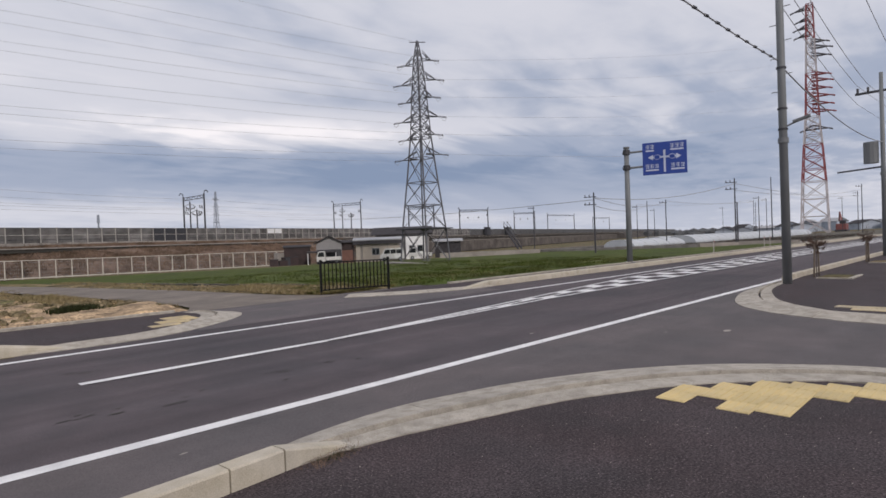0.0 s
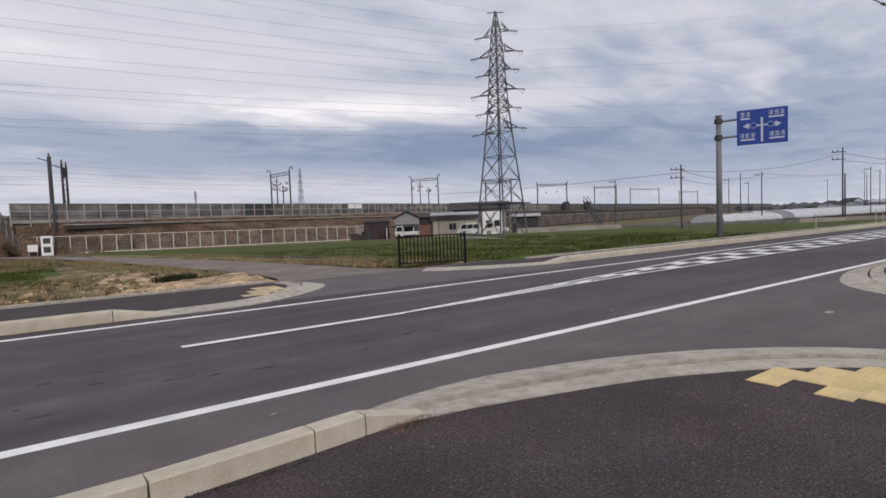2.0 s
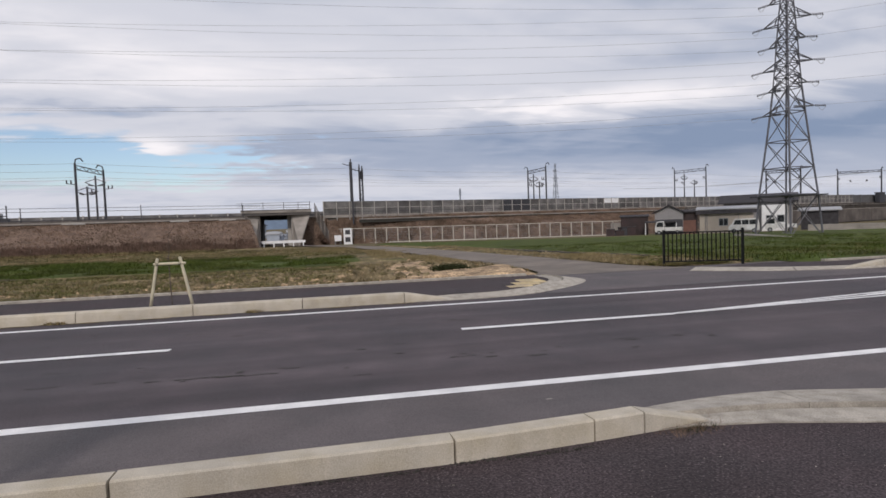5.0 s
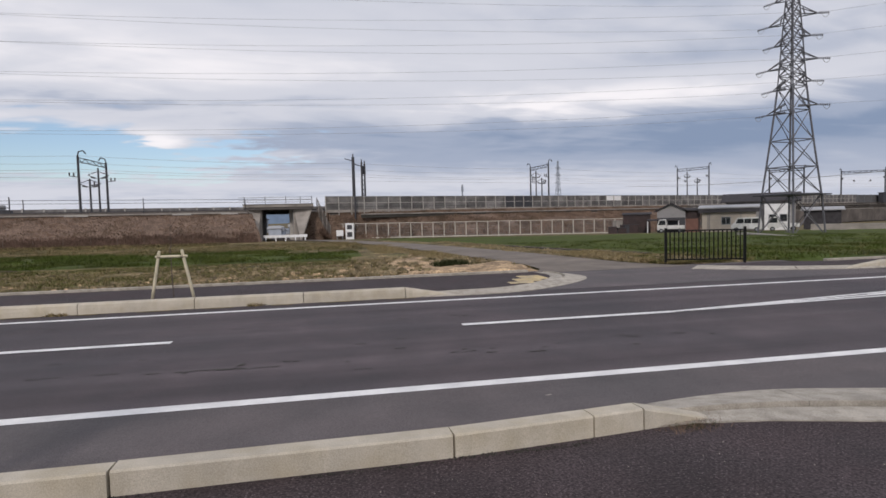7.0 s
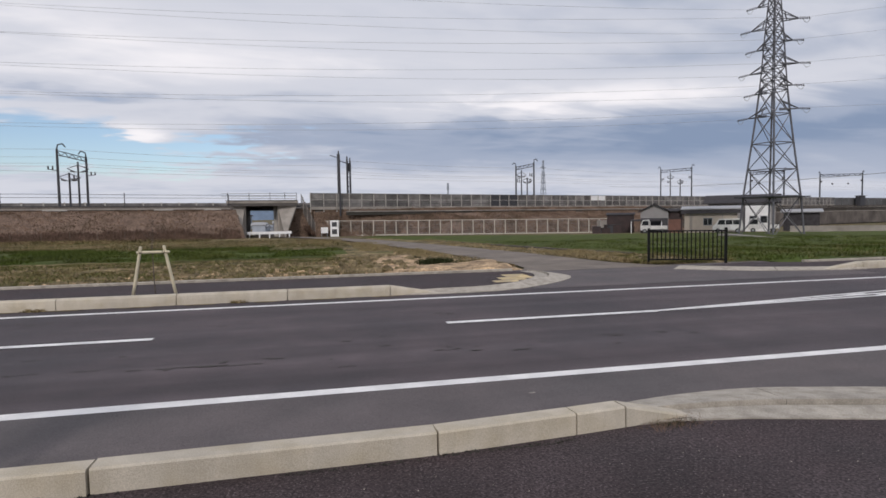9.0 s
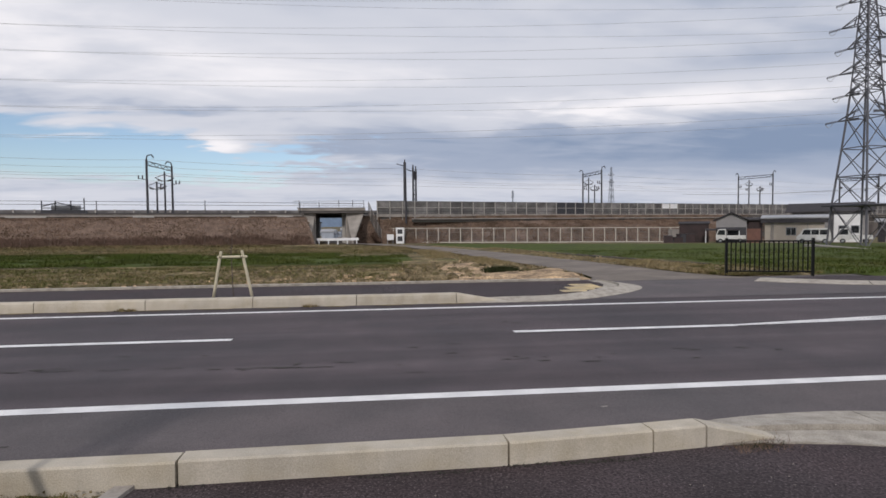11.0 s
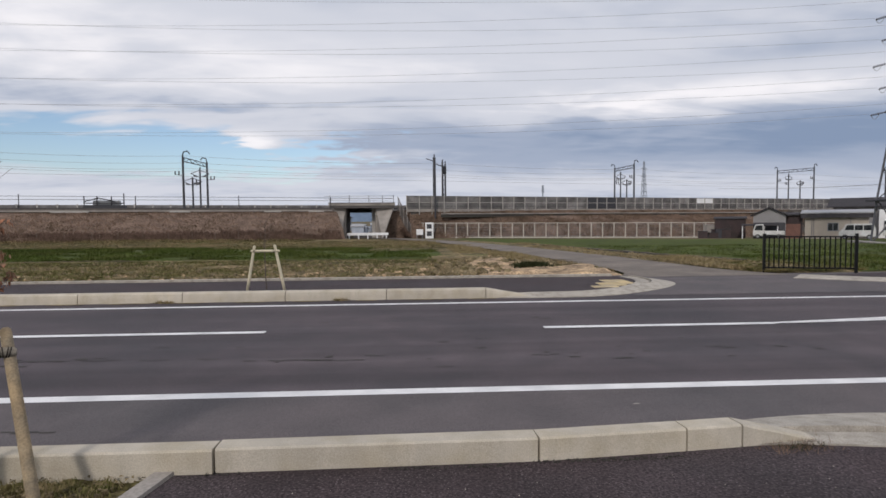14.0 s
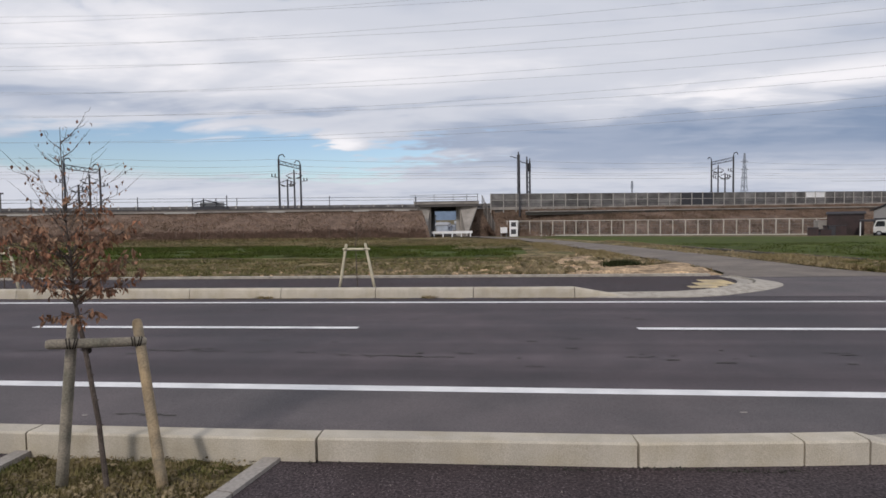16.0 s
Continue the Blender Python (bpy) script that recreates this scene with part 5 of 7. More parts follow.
# ---- big roadside pole ----
def road_pole(x, y, h, r, label, lamp=True, xfmr=False, arms=1, mat=None):
    p = thing("utility_pole", (x, y, 0.05), label, "pole", "poles along the footpath")
    part("shaft", rod(B(), (0, 0, -0.3), (0, 0, h), r, r * 0.72, 20), mat or M_POLE, p, smooth=True)
    part("joint_band", rod(B(), (0, 0, 3.8), (0, 0, 3.94), r * 1.12, n=20), M_POLE, p)
    if lamp:
        part("lamp_arm", rod(B(), (0.0, -0.08, 4.24), (0.0, -0.3, 4.33), 0.025, n=8), M_GALV, p)
        part("lamp_head", box(B(), (-0.06, -0.42, -0.04), (0.06, 0.0, 0.045), rot=pose(0.0, -0.24, 4.33, -14), bevel=0.03), M_POLE, p)
        for z in (4.15, 4.7, 5.8):
            part("strap", rod(B(), (0, 0, z), (0, 0, z + 0.05), r * 1.05, n=16), M_STEEL_D, p)
        for i in range(6):
            part("step_bolt", rod(B(), (0.0, (-1) ** i * r * 0.8, 5.2 + i * 0.45), (0.0, (-1) ** i * (r + 0.14), 5.2 + i * 0.45), 0.012, n=6), M_GALV, p)
    for k in range(arms):
        part("cross_arm", box(B(), (-0.05, -1.0, h - 0.9 - k * 0.9), (0.05, 1.0, h - 0.8 - k * 0.9)), M_STEEL_D, p)
        for y2 in (-0.9, -0.4, 0.5, 0.9):
            part("insulator", rod(B(), (0, y2, h - 0.8 - k * 0.9), (0, y2, h - 0.58 - k * 0.9), 0.05, n=8), M_INSUL, p)
    if xfmr:
        part("transformer", rod(B(), (0, 0.45, h - 4.2), (0, 0.45, h - 3.2), 0.3, n=12), M_POLE, p)
        part("side_arm", rod(B(), (0, 0, h - 4.4), (0, 1.8, h - 4.5), 0.04, n=6), M_STEEL_D, p)
    return p


road_pole(17.5, 4.42, 11.0, 0.115, "tall grey steel utility pole on the footpath corner", arms=2)
road_pole(33.5, 4.4, 8.6, 0.11, "grey utility pole with a transformer on the footpath", lamp=False, xfmr=True)
road_pole(72, 3.9, 10.2, 0.13, "grey utility pole on the footpath", lamp=False, xfmr=True)
road_pole(102, 3.9, 10.2, 0.13, "grey utility pole on the footpath", lamp=False)
road_pole(135, 3.9, 10.2, 0.13, "grey utility pole on the footpath", lamp=False)
for dy, z in ((-0.9, 10.5), (0.5, 10.5), (0.9, 10.5), (0.9, 9.6)):
    cable("street_wire", [(17.5, 4.42 + dy, z), (33.5, 4.4 + dy, z - 2.3), (72, 3.9 + dy, z - 0.9), (102, 3.9 + dy, z - 0.9), (135, 3.9 + dy, z - 0.9)], 0.012, M_WIRE, "black street wire between poles", 0.35)
cable("marked_cable", [(17.5, 4.5, 6.1), (-20, 4.4, 9.5)], 0.022, M_WIRE, "thick grey telephone cable with spiral marks", 1.1, 40)
cable("marked_cable", [(17.5, 4.4, 5.9), (33.5, 4.4, 5.4)], 0.022, M_WIRE, "thick grey telephone cable with spiral marks", 0.4, 30)

marks = thing("cable_marks", (17.5, 4.5, 6.1), "dark spiral marks wound on the telephone cable", "cable mark")
marks.matrix_world = Matrix.Identity(4)
for i in range(1, 26):
    t = i / 60
    p = Vector((17.5, 4.5, 6.1)).lerp(Vector((-20, 4.4, 9.5)), t) - Vector((0, 0, 4 * 1.1 * t * (1 - t)))
    part("mark", rod(B(), p - Vector((0.07, 0, 0)), p + Vector((0.07, 0, 0.01)), 0.034, n=6), M_STEEL_D, marks)

# ---- overhead direction sign ----
sg = thing("direction_sign", (27.72, 14.26, 0.05), "blue direction sign cantilevered on a grey pole", "road sign")
part("pole", rod(B(), (0, 0, -0.4), (0, 0, 5.95), 0.15, 0.12, 20), M_POLE, sg, smooth=True)
part("cap", rod(B(), (0, 0, 5.95), (0, 0, 6.03), 0.16, n=16), M_POLE, sg)
part("base_flange", rod(B(), (0, 0, 0), (0, 0, 0.04), 0.26, n=16), M_GALV, sg)
for z in (5.75, 4.95):
    part("arm", rod(B(), (0.13, 0.3, z), (0.76, -1.07, z + 0.04), 0.055, n=10), M_POLE, sg)
    part("clamp", rod(B(), (0, 0, z - 0.12), (0, 0, z + 0.12), 0.18, n=12), M_STEEL_D, sg)
SB = Matrix.LocRotScale((0.88, -1.63, 5.33), Euler((radians(90), 0, radians(-66))), None)
part("board", box(B(), (-1.06, -0.83, -0.03), (1.06, 0.83, 0.02), rot=SB, bevel=0.015), M_BLUE, sg, "deep blue sign board")
part("back_rail", box(B(), (-1.0, 0.4, -0.09), (1.0, 0.5, -0.032), rot=SB), M_GALV, sg)
part("back_rail", box(B(), (-1.0, -0.5, -0.09), (1.0, -0.4, -0.032), rot=SB), M_GALV, sg)


def sign_bar(x0, y0, x1, y1, name="letter_bar"):
    part(name, box(B(), (x0, y0, 0.022), (x1, y1, 0.027), rot=SB), M_SIGN_W, sg, "white sign graphic")


sign_bar(-0.05, -0.72, 0.05, 0.42, "route_stem")
sign_bar(-0.55, 0.02, 0.55, 0.10, "route_cross")
for sgn in (-1, 1):
    bm = B()
    vs = [bm.verts.new(SB @ Vector((sgn * a, b, 0.025))) for a, b in ((0.55, 0.20), (0.80, 0.06), (0.55, -0.08))]
    f = bm.faces.new(vs)
    part("route_arrow", bm, M_SIGN_W, sg)
for sgn in (-1, 1):
    bm = B()
    bmesh.ops.create_cone(bm, cap_ends=True, segments=6, radius1=0.15, radius2=0.15, depth=0.01, matrix=SB @ Matrix.Translation((sgn * 0.36, 0.06, 0.028)))
    part("route_badge", bm, M_BLUE, sg)
    bm = B()
    for i in range(12):
        a0, a1 = 6.283 * i / 12, 6.283 * (i + 1) / 12
        rod(bm, SB @ Vector((sgn * 0.36 + 0.15 * math.cos(a0), 0.06 + 0.12 * math.sin(a0), 0.034)), SB @ Vector((sgn * 0.36 + 0.15 * math.cos(a1), 0.06 + 0.12 * math.sin(a1), 0.034)), 0.012, n=4)
    part("badge_ring", bm, M_SIGN_W, sg)


def glyph(x, y, w, h, rnd):
    """An unreadable sign character: a block of short strokes."""
    bm = B()
    for k in range(3):
        yy = y + h * (0.15 + 0.35 * k)
        box(bm, (x, yy - h * 0.06, 0.022), (x + w, yy + h * 0.06, 0.027), rot=SB)
    xx = x + w * rnd.uniform(0.25, 0.75)
    box(bm, (xx - w * 0.08, y, 0.0225), (xx + w * 0.08, y + h, 0.0275), rot=SB)
    part("glyph", bm, M_SIGN_W, sg)


rs = random.Random(5)
for x, y, n in ((-0.9, 0.5, 2), (0.28, 0.5, 3), (-0.92, -0.5, 3), (0.3, -0.5, 3)):
    for k in range(n):
        glyph(x + k * 0.23, y, 0.18, 0.22, rs)
    sign_bar(x, y - 0.13, x + 0.23 * n - 0.06, y - 0.05)

# ---- black railing ----
rl = thing("black_railing", (9.95, 15.68, gz(10, 15.6)), "low black steel railing by the lane mouth", "railing", rz=-17)
W = 2.32
for x in (0, W):
    part("post", box(B(), (x - 0.035, -0.035, -0.2), (x + 0.035, 0.035, 1.12), bevel=0.005), M_BLACK, rl)
for z in (1.03, 0.14):
    part("rail", box(B(), (0.035, -0.02, z - 0.02), (W - 0.035, 0.02, z + 0.02)), M_BLACK, rl)
for i in range(17):
    x = 0.13 + i * (W - 0.26) / 16
    part("baluster", rod(B(), (x, 0, 0.14), (x, 0, 1.03), 0.019, n=6), M_BLACK, rl)

# ---- young trees in their supports ----
def limb(bm, a, b, r0, r1, n=6, wob=0.0, seg=3, rnd=None):
    """A slightly crooked tapering branch; returns the points along it."""
    pts = [Vector(a).lerp(Vector(b), i / seg) for i in range(seg + 1)]
    for p in pts[1:-1]:
        p += Vector((rnd.uniform(-1, 1), rnd.uniform(-1, 1), rnd.uniform(-1, 1))) * wob
    for i in range(seg):
        rod(bm, pts[i], pts[i + 1], r0 + (r1 - r0) * i / seg, r0 + (r1 - r0) * (i + 1) / seg, n)
    return pts


def leaf(V, F, p, d, size, rnd):
    """A curled, drooping leaf of four triangles."""
    d = Vector(d).normalized()
    side = d.cross(Vector((rnd.uniform(-1, 1), rnd.uniform(-1, 1), 1))).normalized()
    up = side.cross(d)
    k = len(V)
    L, w = size, size * rnd.uniform(0.18, 0.3)
    mid = p + d * L * 0.5 + up * L * 0.12
    V += [p, mid + side * w, mid - up * w * 0.5, mid - side * w, p + d * L - up * L * 0.15]
    F += [(k, k + 1, k + 2), (k, k + 2, k + 3), (k + 1, k + 4, k + 2), (k + 2, k + 4, k + 3)]


def young_tree(base, path, seed, dense, label, group="", far=False):
    """Trunk along path; fanned leafy branches in the middle, bare up-curving twigs above, two low drooping sprays."""
    rnd = random.Random(seed)
    t = thing("young_tree", base, label, "tree", group)
    o = Vector(base)
    bm = B()
    pts = [Vector(p) - o for p in path]
    H = pts[-1].z
    rad = [0.017, 0.015, 0.014, 0.013, 0.010, 0.005, 0.003, 0.0015]
    for i in range(len(pts) - 1):
        mid = pts[i].lerp(pts[i + 1], 0.5) + Vector((rnd.uniform(-1, 1), rnd.uniform(-1, 1), 0)) * 0.008
        rm = (rad[i] + rad[i + 1]) / 2
        rod(bm, pts[i], mid, rad[i], rm, 8)
        rod(bm, mid, pts[i + 1], rm, rad[i + 1], 8)
    for i in range(5):
        z = H * (0.1 + 0.07 * i)
        k = next(q for q in range(len(pts) - 1) if pts[q + 1].z >= z)
        p = pts[k].lerp(pts[k + 1], (z - pts[k].z) / (pts[k + 1].z - pts[k].z))
        a = rnd.uniform(0, 6.28)
        rod(bm, p, p + Vector((math.cos(a), math.sin(a), 0.5)) * 0.028, 0.007, 0.003, 5)
    part("trunk", bm, M_BARK, t)
    tw, V, F = B(), [], []

    def on_trunk(z):
        k = next((q for q in range(len(pts) - 1) if pts[q + 1].z >= z), len(pts) - 2)
        return pts[k].lerp(pts[k + 1], (z - pts[k].z) / (pts[k + 1].z - pts[k].z))

    def branch(z, a, ln, rise, curl, r, leaves, size, twigs):
        """A curving branch from the trunk with side twigs; its leaves hang from the outer part."""
        p, nodes = on_trunk(z), []
        n = 6
        for i in range(n):
            e = rise + curl * i / n
            step = Vector((math.cos(a) * math.cos(e), math.sin(a) * math.cos(e), math.sin(e))) * ln / n
            q = p + step + Vector((rnd.uniform(-1, 1), rnd.uniform(-1, 1), rnd.uniform(-1, 1))) * 0.008
            rod(tw, p, q, r * (1 - 0.8 * i / n), r * (1 - 0.8 * (i + 1) / n), 5)
            p = q
            if i > 0:
                nodes.append(q)
        for _ in range(twigs):
            s0 = rnd.choice(nodes)
            a2, l2 = a + rnd.uniform(-1.3, 1.3), ln * rnd.uniform(0.15, 0.35)
            t2 = s0 + Vector((math.cos(a2), math.sin(a2), rnd.uniform(0.2, 1.1))) * l2
            limb(tw, s0, t2, r * 0.4, r * 0.2, 4, 0.008, 2, rnd)
            nodes.append(t2)
        for _ in range(leaves):
            s0 = rnd.choice(nodes[1:]) + Vector((rnd.uniform(-1, 1), rnd.uniform(-1, 1), rnd.uniform(-1, 0.6))) * 0.022
            leaf(V, F, s0, (rnd.uniform(-0.6, 0.6), rnd.uniform(-0.6, 0.6), rnd.uniform(-1.3, -0.1)), size * rnd.uniform(0.7, 1.3), rnd)

    g = 2.399
    for i in range(int(26 * dense)):
        z = H * rnd.uniform(0.50, 0.645)
        branch(z, i * g + rnd.uniform(-0.3, 0.3), H * rnd.uniform(0.11, 0.195), rnd.uniform(0.2, 0.85), rnd.uniform(-0.3, 0.4), 0.0045, 36, 0.039, 5)
    for i in range(int(15 * dense)):
        z = H * rnd.uniform(0.66, 0.80)
        branch(z, i * g + 1.0, H * rnd.uniform(0.09, 0.17), rnd.uniform(0.25, 0.8), rnd.uniform(0.2, 0.8), 0.003, 7, 0.028, 6)
    for i in range(int(7 * dense)):
        z = H * rnd.uniform(0.80, 0.97)
        branch(z, i * g + 2.0, H * rnd.uniform(0.04, 0.11), rnd.uniform(0.4, 0.9), 0.6, 0.003, 3, 0.022, 3)
    for a, ln in ((2.7, 0.10), (0.2, 0.055), (-0.9, 0.05), (3.4, 0.08)):
        branch(H * 0.478, a, H * ln, 0.3, -0.9, 0.0035, 16, 0.045, 2)
    part("crown", tw, M_BARK, t)["kind"] = "stuff"
    me = bpy.data.meshes.new("foliage")
    me.from_pydata(V, [], F)
    me.materials.append(M_LEAF_D if far else M_LEAF)
    ob = new("foliage", me)
    ob.parent = t
    ob["label"] = "dull brown withered leaves" if far else "curled rust-brown withered leaves"
    return t


def tree_support(bases, tops, bar, r, mat, label, tie=None):
    s = thing("tree_support", bases[0], label, "tree support", "tree supports")
    o = Vector(bases[0])
    for i, (b, tp) in enumerate(zip(bases, tops)):
        bm = B()
        b, tp = Vector(b) - o, Vector(tp) - o
        lathe(bm, b - (tp - b) * 0.12, tp, [(0, r * 1.08), (0.35, r * 1.04), (0.65, r), (0.975, r * 0.97), (0.99, r * 0.86), (1.0, r * 0.62)])
        part("post", bm, mat[i] if isinstance(mat, tuple) else mat, s, smooth=True)
    a, b = Vector(bar[0]) - o, Vector(bar[1]) - o
    bm = lathe(B(), a, b, [(0, r * 0.6), (0.02, r * 0.86), (0.05, r * 0.94), (0.95, r * 0.94), (0.98, r * 0.86), (1.0, r * 0.6)])
    part("cross_bar", bm, mat[0] if isinstance(mat, tuple) else mat, s, smooth=True)
    for tp in tops:
        tp = Vector(tp) - o
        p = a + (b - a) * max(0, min(1, (tp - a).dot(b - a) / (b - a).length_squared))
        u = (b - a).normalized()
        bm = B()
        for w, tilt in ((-0.022, 0.5), (-0.008, 0.35), (0.012, -0.4), (0.024, -0.5)):
            c = p + u * w
            rod(bm, c - u * 0.003 - Vector((0, 0, tilt * 0.0012)), c + u * 0.003 + Vector((0, 0, tilt * 0.0012)), r * 1.06, n=12)
        part("lashing", bm, M_ROPE, s, "dark wire lashing")
    if tie:
        bm = B()
        bmesh.ops.create_icosphere(bm, subdivisions=2, radius=r * 1.15, matrix=Matrix.Translation(Vector(tie) - o) @ Matrix.Diagonal((0.8, 0.8, 1.25, 1)))
        for v in bm.verts:
            v.co += Vector((noise.noise(v.co * 40), noise.noise(v.co * 40 + Vector((5, 0, 0))), 0)) * 0.02
        part("rope_tie", bm, M_ROPE, s, "dark palm-rope tie round the trunk")
    return s


tree_support([(-2.74, 2.93, 0.04), (-2.12, 2.95, 0.04)], [(-2.67, 3.00, 1.03), (-2.41, 3.20, 0.99)], ((-2.735, 2.86, 0.905), (-2.33, 3.17, 0.86)), 0.030, (M_STAKE_G, M_STAKE), "two leaning cedar posts with a lashed crossbar holding a tree", tie=(-2.60, 3.01, 0.86))
young_tree((-2.45, 2.93, 0.04), [(-2.45, 2.93, 0.0), (-2.49, 2.95, 0.28), (-2.54, 2.97, 0.58), (-2.60, 2.99, 0.88), (-2.645, 2.98, 1.22), (-2.65, 2.96, 1.58), (-2.65, 2.95, 1.88), (-2.65, 2.95, 2.14)], 11, 1.35, "slender young tree with rust-brown withered leaves")
# the opposite footpath and the far row
for x, s in ((-3.45, 21), (-12.4, 23), (-21.5, 24)):
    tree_support([(x - 0.42, 12.62, 0.05), (x + 0.40, 12.62, 0.05)], [(x - 0.24, 12.62, 1.05), (x + 0.20, 12.62, 1.07)], ((x - 0.32, 12.60, 0.93), (x + 0.32, 12.60, 0.93)), 0.031, M_STAKE_F, "bleached cedar support frame on the opposite footpath")
    rnd = random.Random(s)
    st = thing("bare_sapling", (x, 12.64, 0.05), "thin bare sapling tied to its support", "tree", "saplings")
    bm = B()
    limb(bm, (0, 0, -0.05), (-0.03, 0, 1.0), 0.014, 0.009, 6, 0.01, 3, rnd)
    limb(bm, (-0.03, 0, 1.0), (0.02, 0, 1.6), 0.009, 0.003, 5, 0.02, 3, rnd)
    part("trunk", bm, M_BARK, st)
    bm = B()
    for i in range(9):
        z = rnd.uniform(0.8, 1.5)
        a = rnd.uniform(0, 6.28)
        limb(bm, (-0.02, 0, z), (0.25 * math.cos(a), 0.25 * math.sin(a), z + 0.25), 0.004, 0.002, 4, 0.02, 2, rnd)
    part("crown", bm, M_BARK, st)["kind"] = "stuff"
for x, s in ((20.1, 31), (28.3, 32), (36.5, 33), (46, 34), (56, 35)):
    y = 4.3
    tree_support([(x - 0.3, y, 0.05), (x + 0.3, y, 0.05)], [(x - 0.2, y, 1.0), (x + 0.2, y, 1.0)], ((x - 0.3, y - 0.03, 0.9), (x + 0.3, y - 0.03, 0.9)), 0.024, M_STAKE_D, "cedar tree support on the far footpath")
    young_tree((x, y, 0.05), [(x, y, 0.0), (x, y, 0.3), (x, y, 0.6), (x, y, 0.9), (x + 0.02, y, 1.15), (x, y, 1.35), (x, y, 1.5), (x, y, 1.62)], s, 1.1, "small street tree with dry brown leaves", far=True)

    pq = thing("planting_square", (x, y - 0.35, 0.05), "soil planting square with a pale edging", "plot", kind="structure")
    part("soil", box(B(), (-0.7, -0.55, -0.03), (0.7, 0.22, 0.025)), M_DRY, pq)
    part("edging_block", box(B(), (-0.8, -0.66, -0.05), (0.8, -0.56, 0.035)), M_APRON, pq)
    part("edging_block", box(B(), (-0.8, -0.55, -0.05), (-0.71, 0.2, 0.035)), M_APRON, pq)
# planting plot beside the kerb
bm = B()
f = bm.faces.new([bm.verts.new(v) for v in ((-3.42, 3.36, 0.03), (-1.62, 3.36, 0.03), (-1.86, 1.9, 0.03), (-3.42, 1.9, 0.03))])
bmesh.ops.subdivide_edges(bm, edges=bm.edges, cuts=18, use_grid_fill=True)
for v in bm.verts:
    v.co.z += 0.035 * noise.noise(v.co * 5.0) + 0.025 * noise.noise(v.co * 19.0)
tagged(link("planting_plot", bm, M_DRY), "soil plot with dry grass round the young tree", "plot", kind="structure")
for a, b in (((-1.62, 3.37), (-1.90, 1.9)), ((-3.36, 3.37), (-3.36, 1.9))):
    p, q = Vector((*a, 0)), Vector((*b, 0))
    n = Vector((-(q - p).y, (q - p).x, 0)).normalized() * 0.055
    k = 3
    ed = thing("plot_edging", (p.x, p.y, 0.0), "grey concrete edging of the planting plot", "edging", kind="structure")
    for i in range(k):
        s0, s1 = p.lerp(q, i / k + 0.004), p.lerp(q, (i + 1) / k - 0.004)
        bm = B()
        lo = [bm.verts.new(v + Vector((0, 0, -0.06)) - p) for v in (s0 - n, s0 + n, s1 + n, s1 - n)]
        hi = [bm.verts.new(v + Vector((0, 0, 0.075)) - p) for v in (s0 - n, s0 + n, s1 + n, s1 - n)]
        bm.faces.new(hi), bm.faces.new(lo[::-1])
        for j in range(4):
            bm.faces.new((lo[j], lo[(j + 1) % 4], hi[(j + 1) % 4], hi[j]))
        part("edging_block", bm, M_CONC, ed)
tufts("plot_grass", [((-3.3, 1.95, -1.85, 3.3), lambda x, y: 0.035)], 3000, 0.036, M_WEED, "tired green and brown grass in the planting plot", 14, 0.035, 0.003)
tufts("plot_straw", [((-3.3, 1.95, -1.85, 3.3), lambda x, y: 0.03)], 1300, 0.035, M_STRAW, "dry straw in the planting plot", 15, 0.05, 0.003)
lumps("plot_litter", [(-3.3, 1.95, -1.85, 3.3, -gz(-2.5, 2.5) + 0.05)], 1500, 0.024, M_CLOD, "brown leaf litter and crumbs in the plot", 84)
rl2 = random.Random(91)
V, F = [], []
for _ in range(800):
    x, y = rl2.uniform(-3.3, -1.75), rl2.uniform(1.95, 3.32)
    leaf(V, F, Vector((x, y, 0.045 + 0.03 * rl2.random())), (rl2.uniform(-1, 1), rl2.uniform(-1, 1), rl2.uniform(-0.1, 0.3)), rl2.uniform(0.02, 0.045), rl2)
me = bpy.data.meshes.new("fallen_leaves")
me.from_pydata(V, [], F)
me.materials.append(M_CLOD)
tagged(new("fallen_leaves", me), "fallen brown leaves lying in the planting plot", "leaves", kind="stuff")
tufts("kerb_weeds", [((2.2, 3.44, 2.62, 3.58), lambda x, y: 0.05)], 60, 0.04, M_BANKW, "dead brown weeds in the kerb joint", 16, 0.09, 0.0012)
tufts("kerb_weed_roots", [((2.25, 3.44, 2.6, 3.54), lambda x, y: 0.05)], 40, 0.025, M_BUSH, "dark dead weeds in the kerb joint", 17, 0.04, 0.002)
tufts("kerb_foot_dirt", [((-1.4, 3.325, 0.6, 3.345), lambda x, y: 0.048), ((0.6, 3.36, 1.6, 3.40), lambda x, y: 0.048)], 200, 0.012, M_JOINT_SHADE, "dark moss and dirt along the kerb foot", 61, 0.012)
tufts("kerb_weeds_opposite", [((-5.2, 11.10, -4.9, 11.2), lambda x, y: 0.0), ((-1.7, 11.12, -1.5, 11.2), lambda x, y: 0.0), ((-9.3, 11.12, -9.1, 11.2), lambda x, y: 0.0)], 150, 0.06, M_STRAW, "dry weeds at the opposite kerb joints", 62, 0.07)
V, F = [], []
rg = random.Random(77)
for i in range(1300):
    x, y = rg.uniform(-1.5, 7.5), rg.uniform(0.6, 3.38)
    if y > 3.3 - max(0, x - 3.3) * 0.62:
        continue
    s = 0.0015 + 0.004 * rg.random() ** 3
    k = len(V)
    V += [(x - s, y, 0.05), (x + s, y - s * 0.4, 0.05), (x, y + s, 0.05), (x + s * 0.2, y, 0.05 + s)]
    F += [(k, k + 1, k + 3), (k + 1, k + 2, k + 3), (k + 2, k, k + 3)]
me = bpy.data.meshes.new("path_grit")
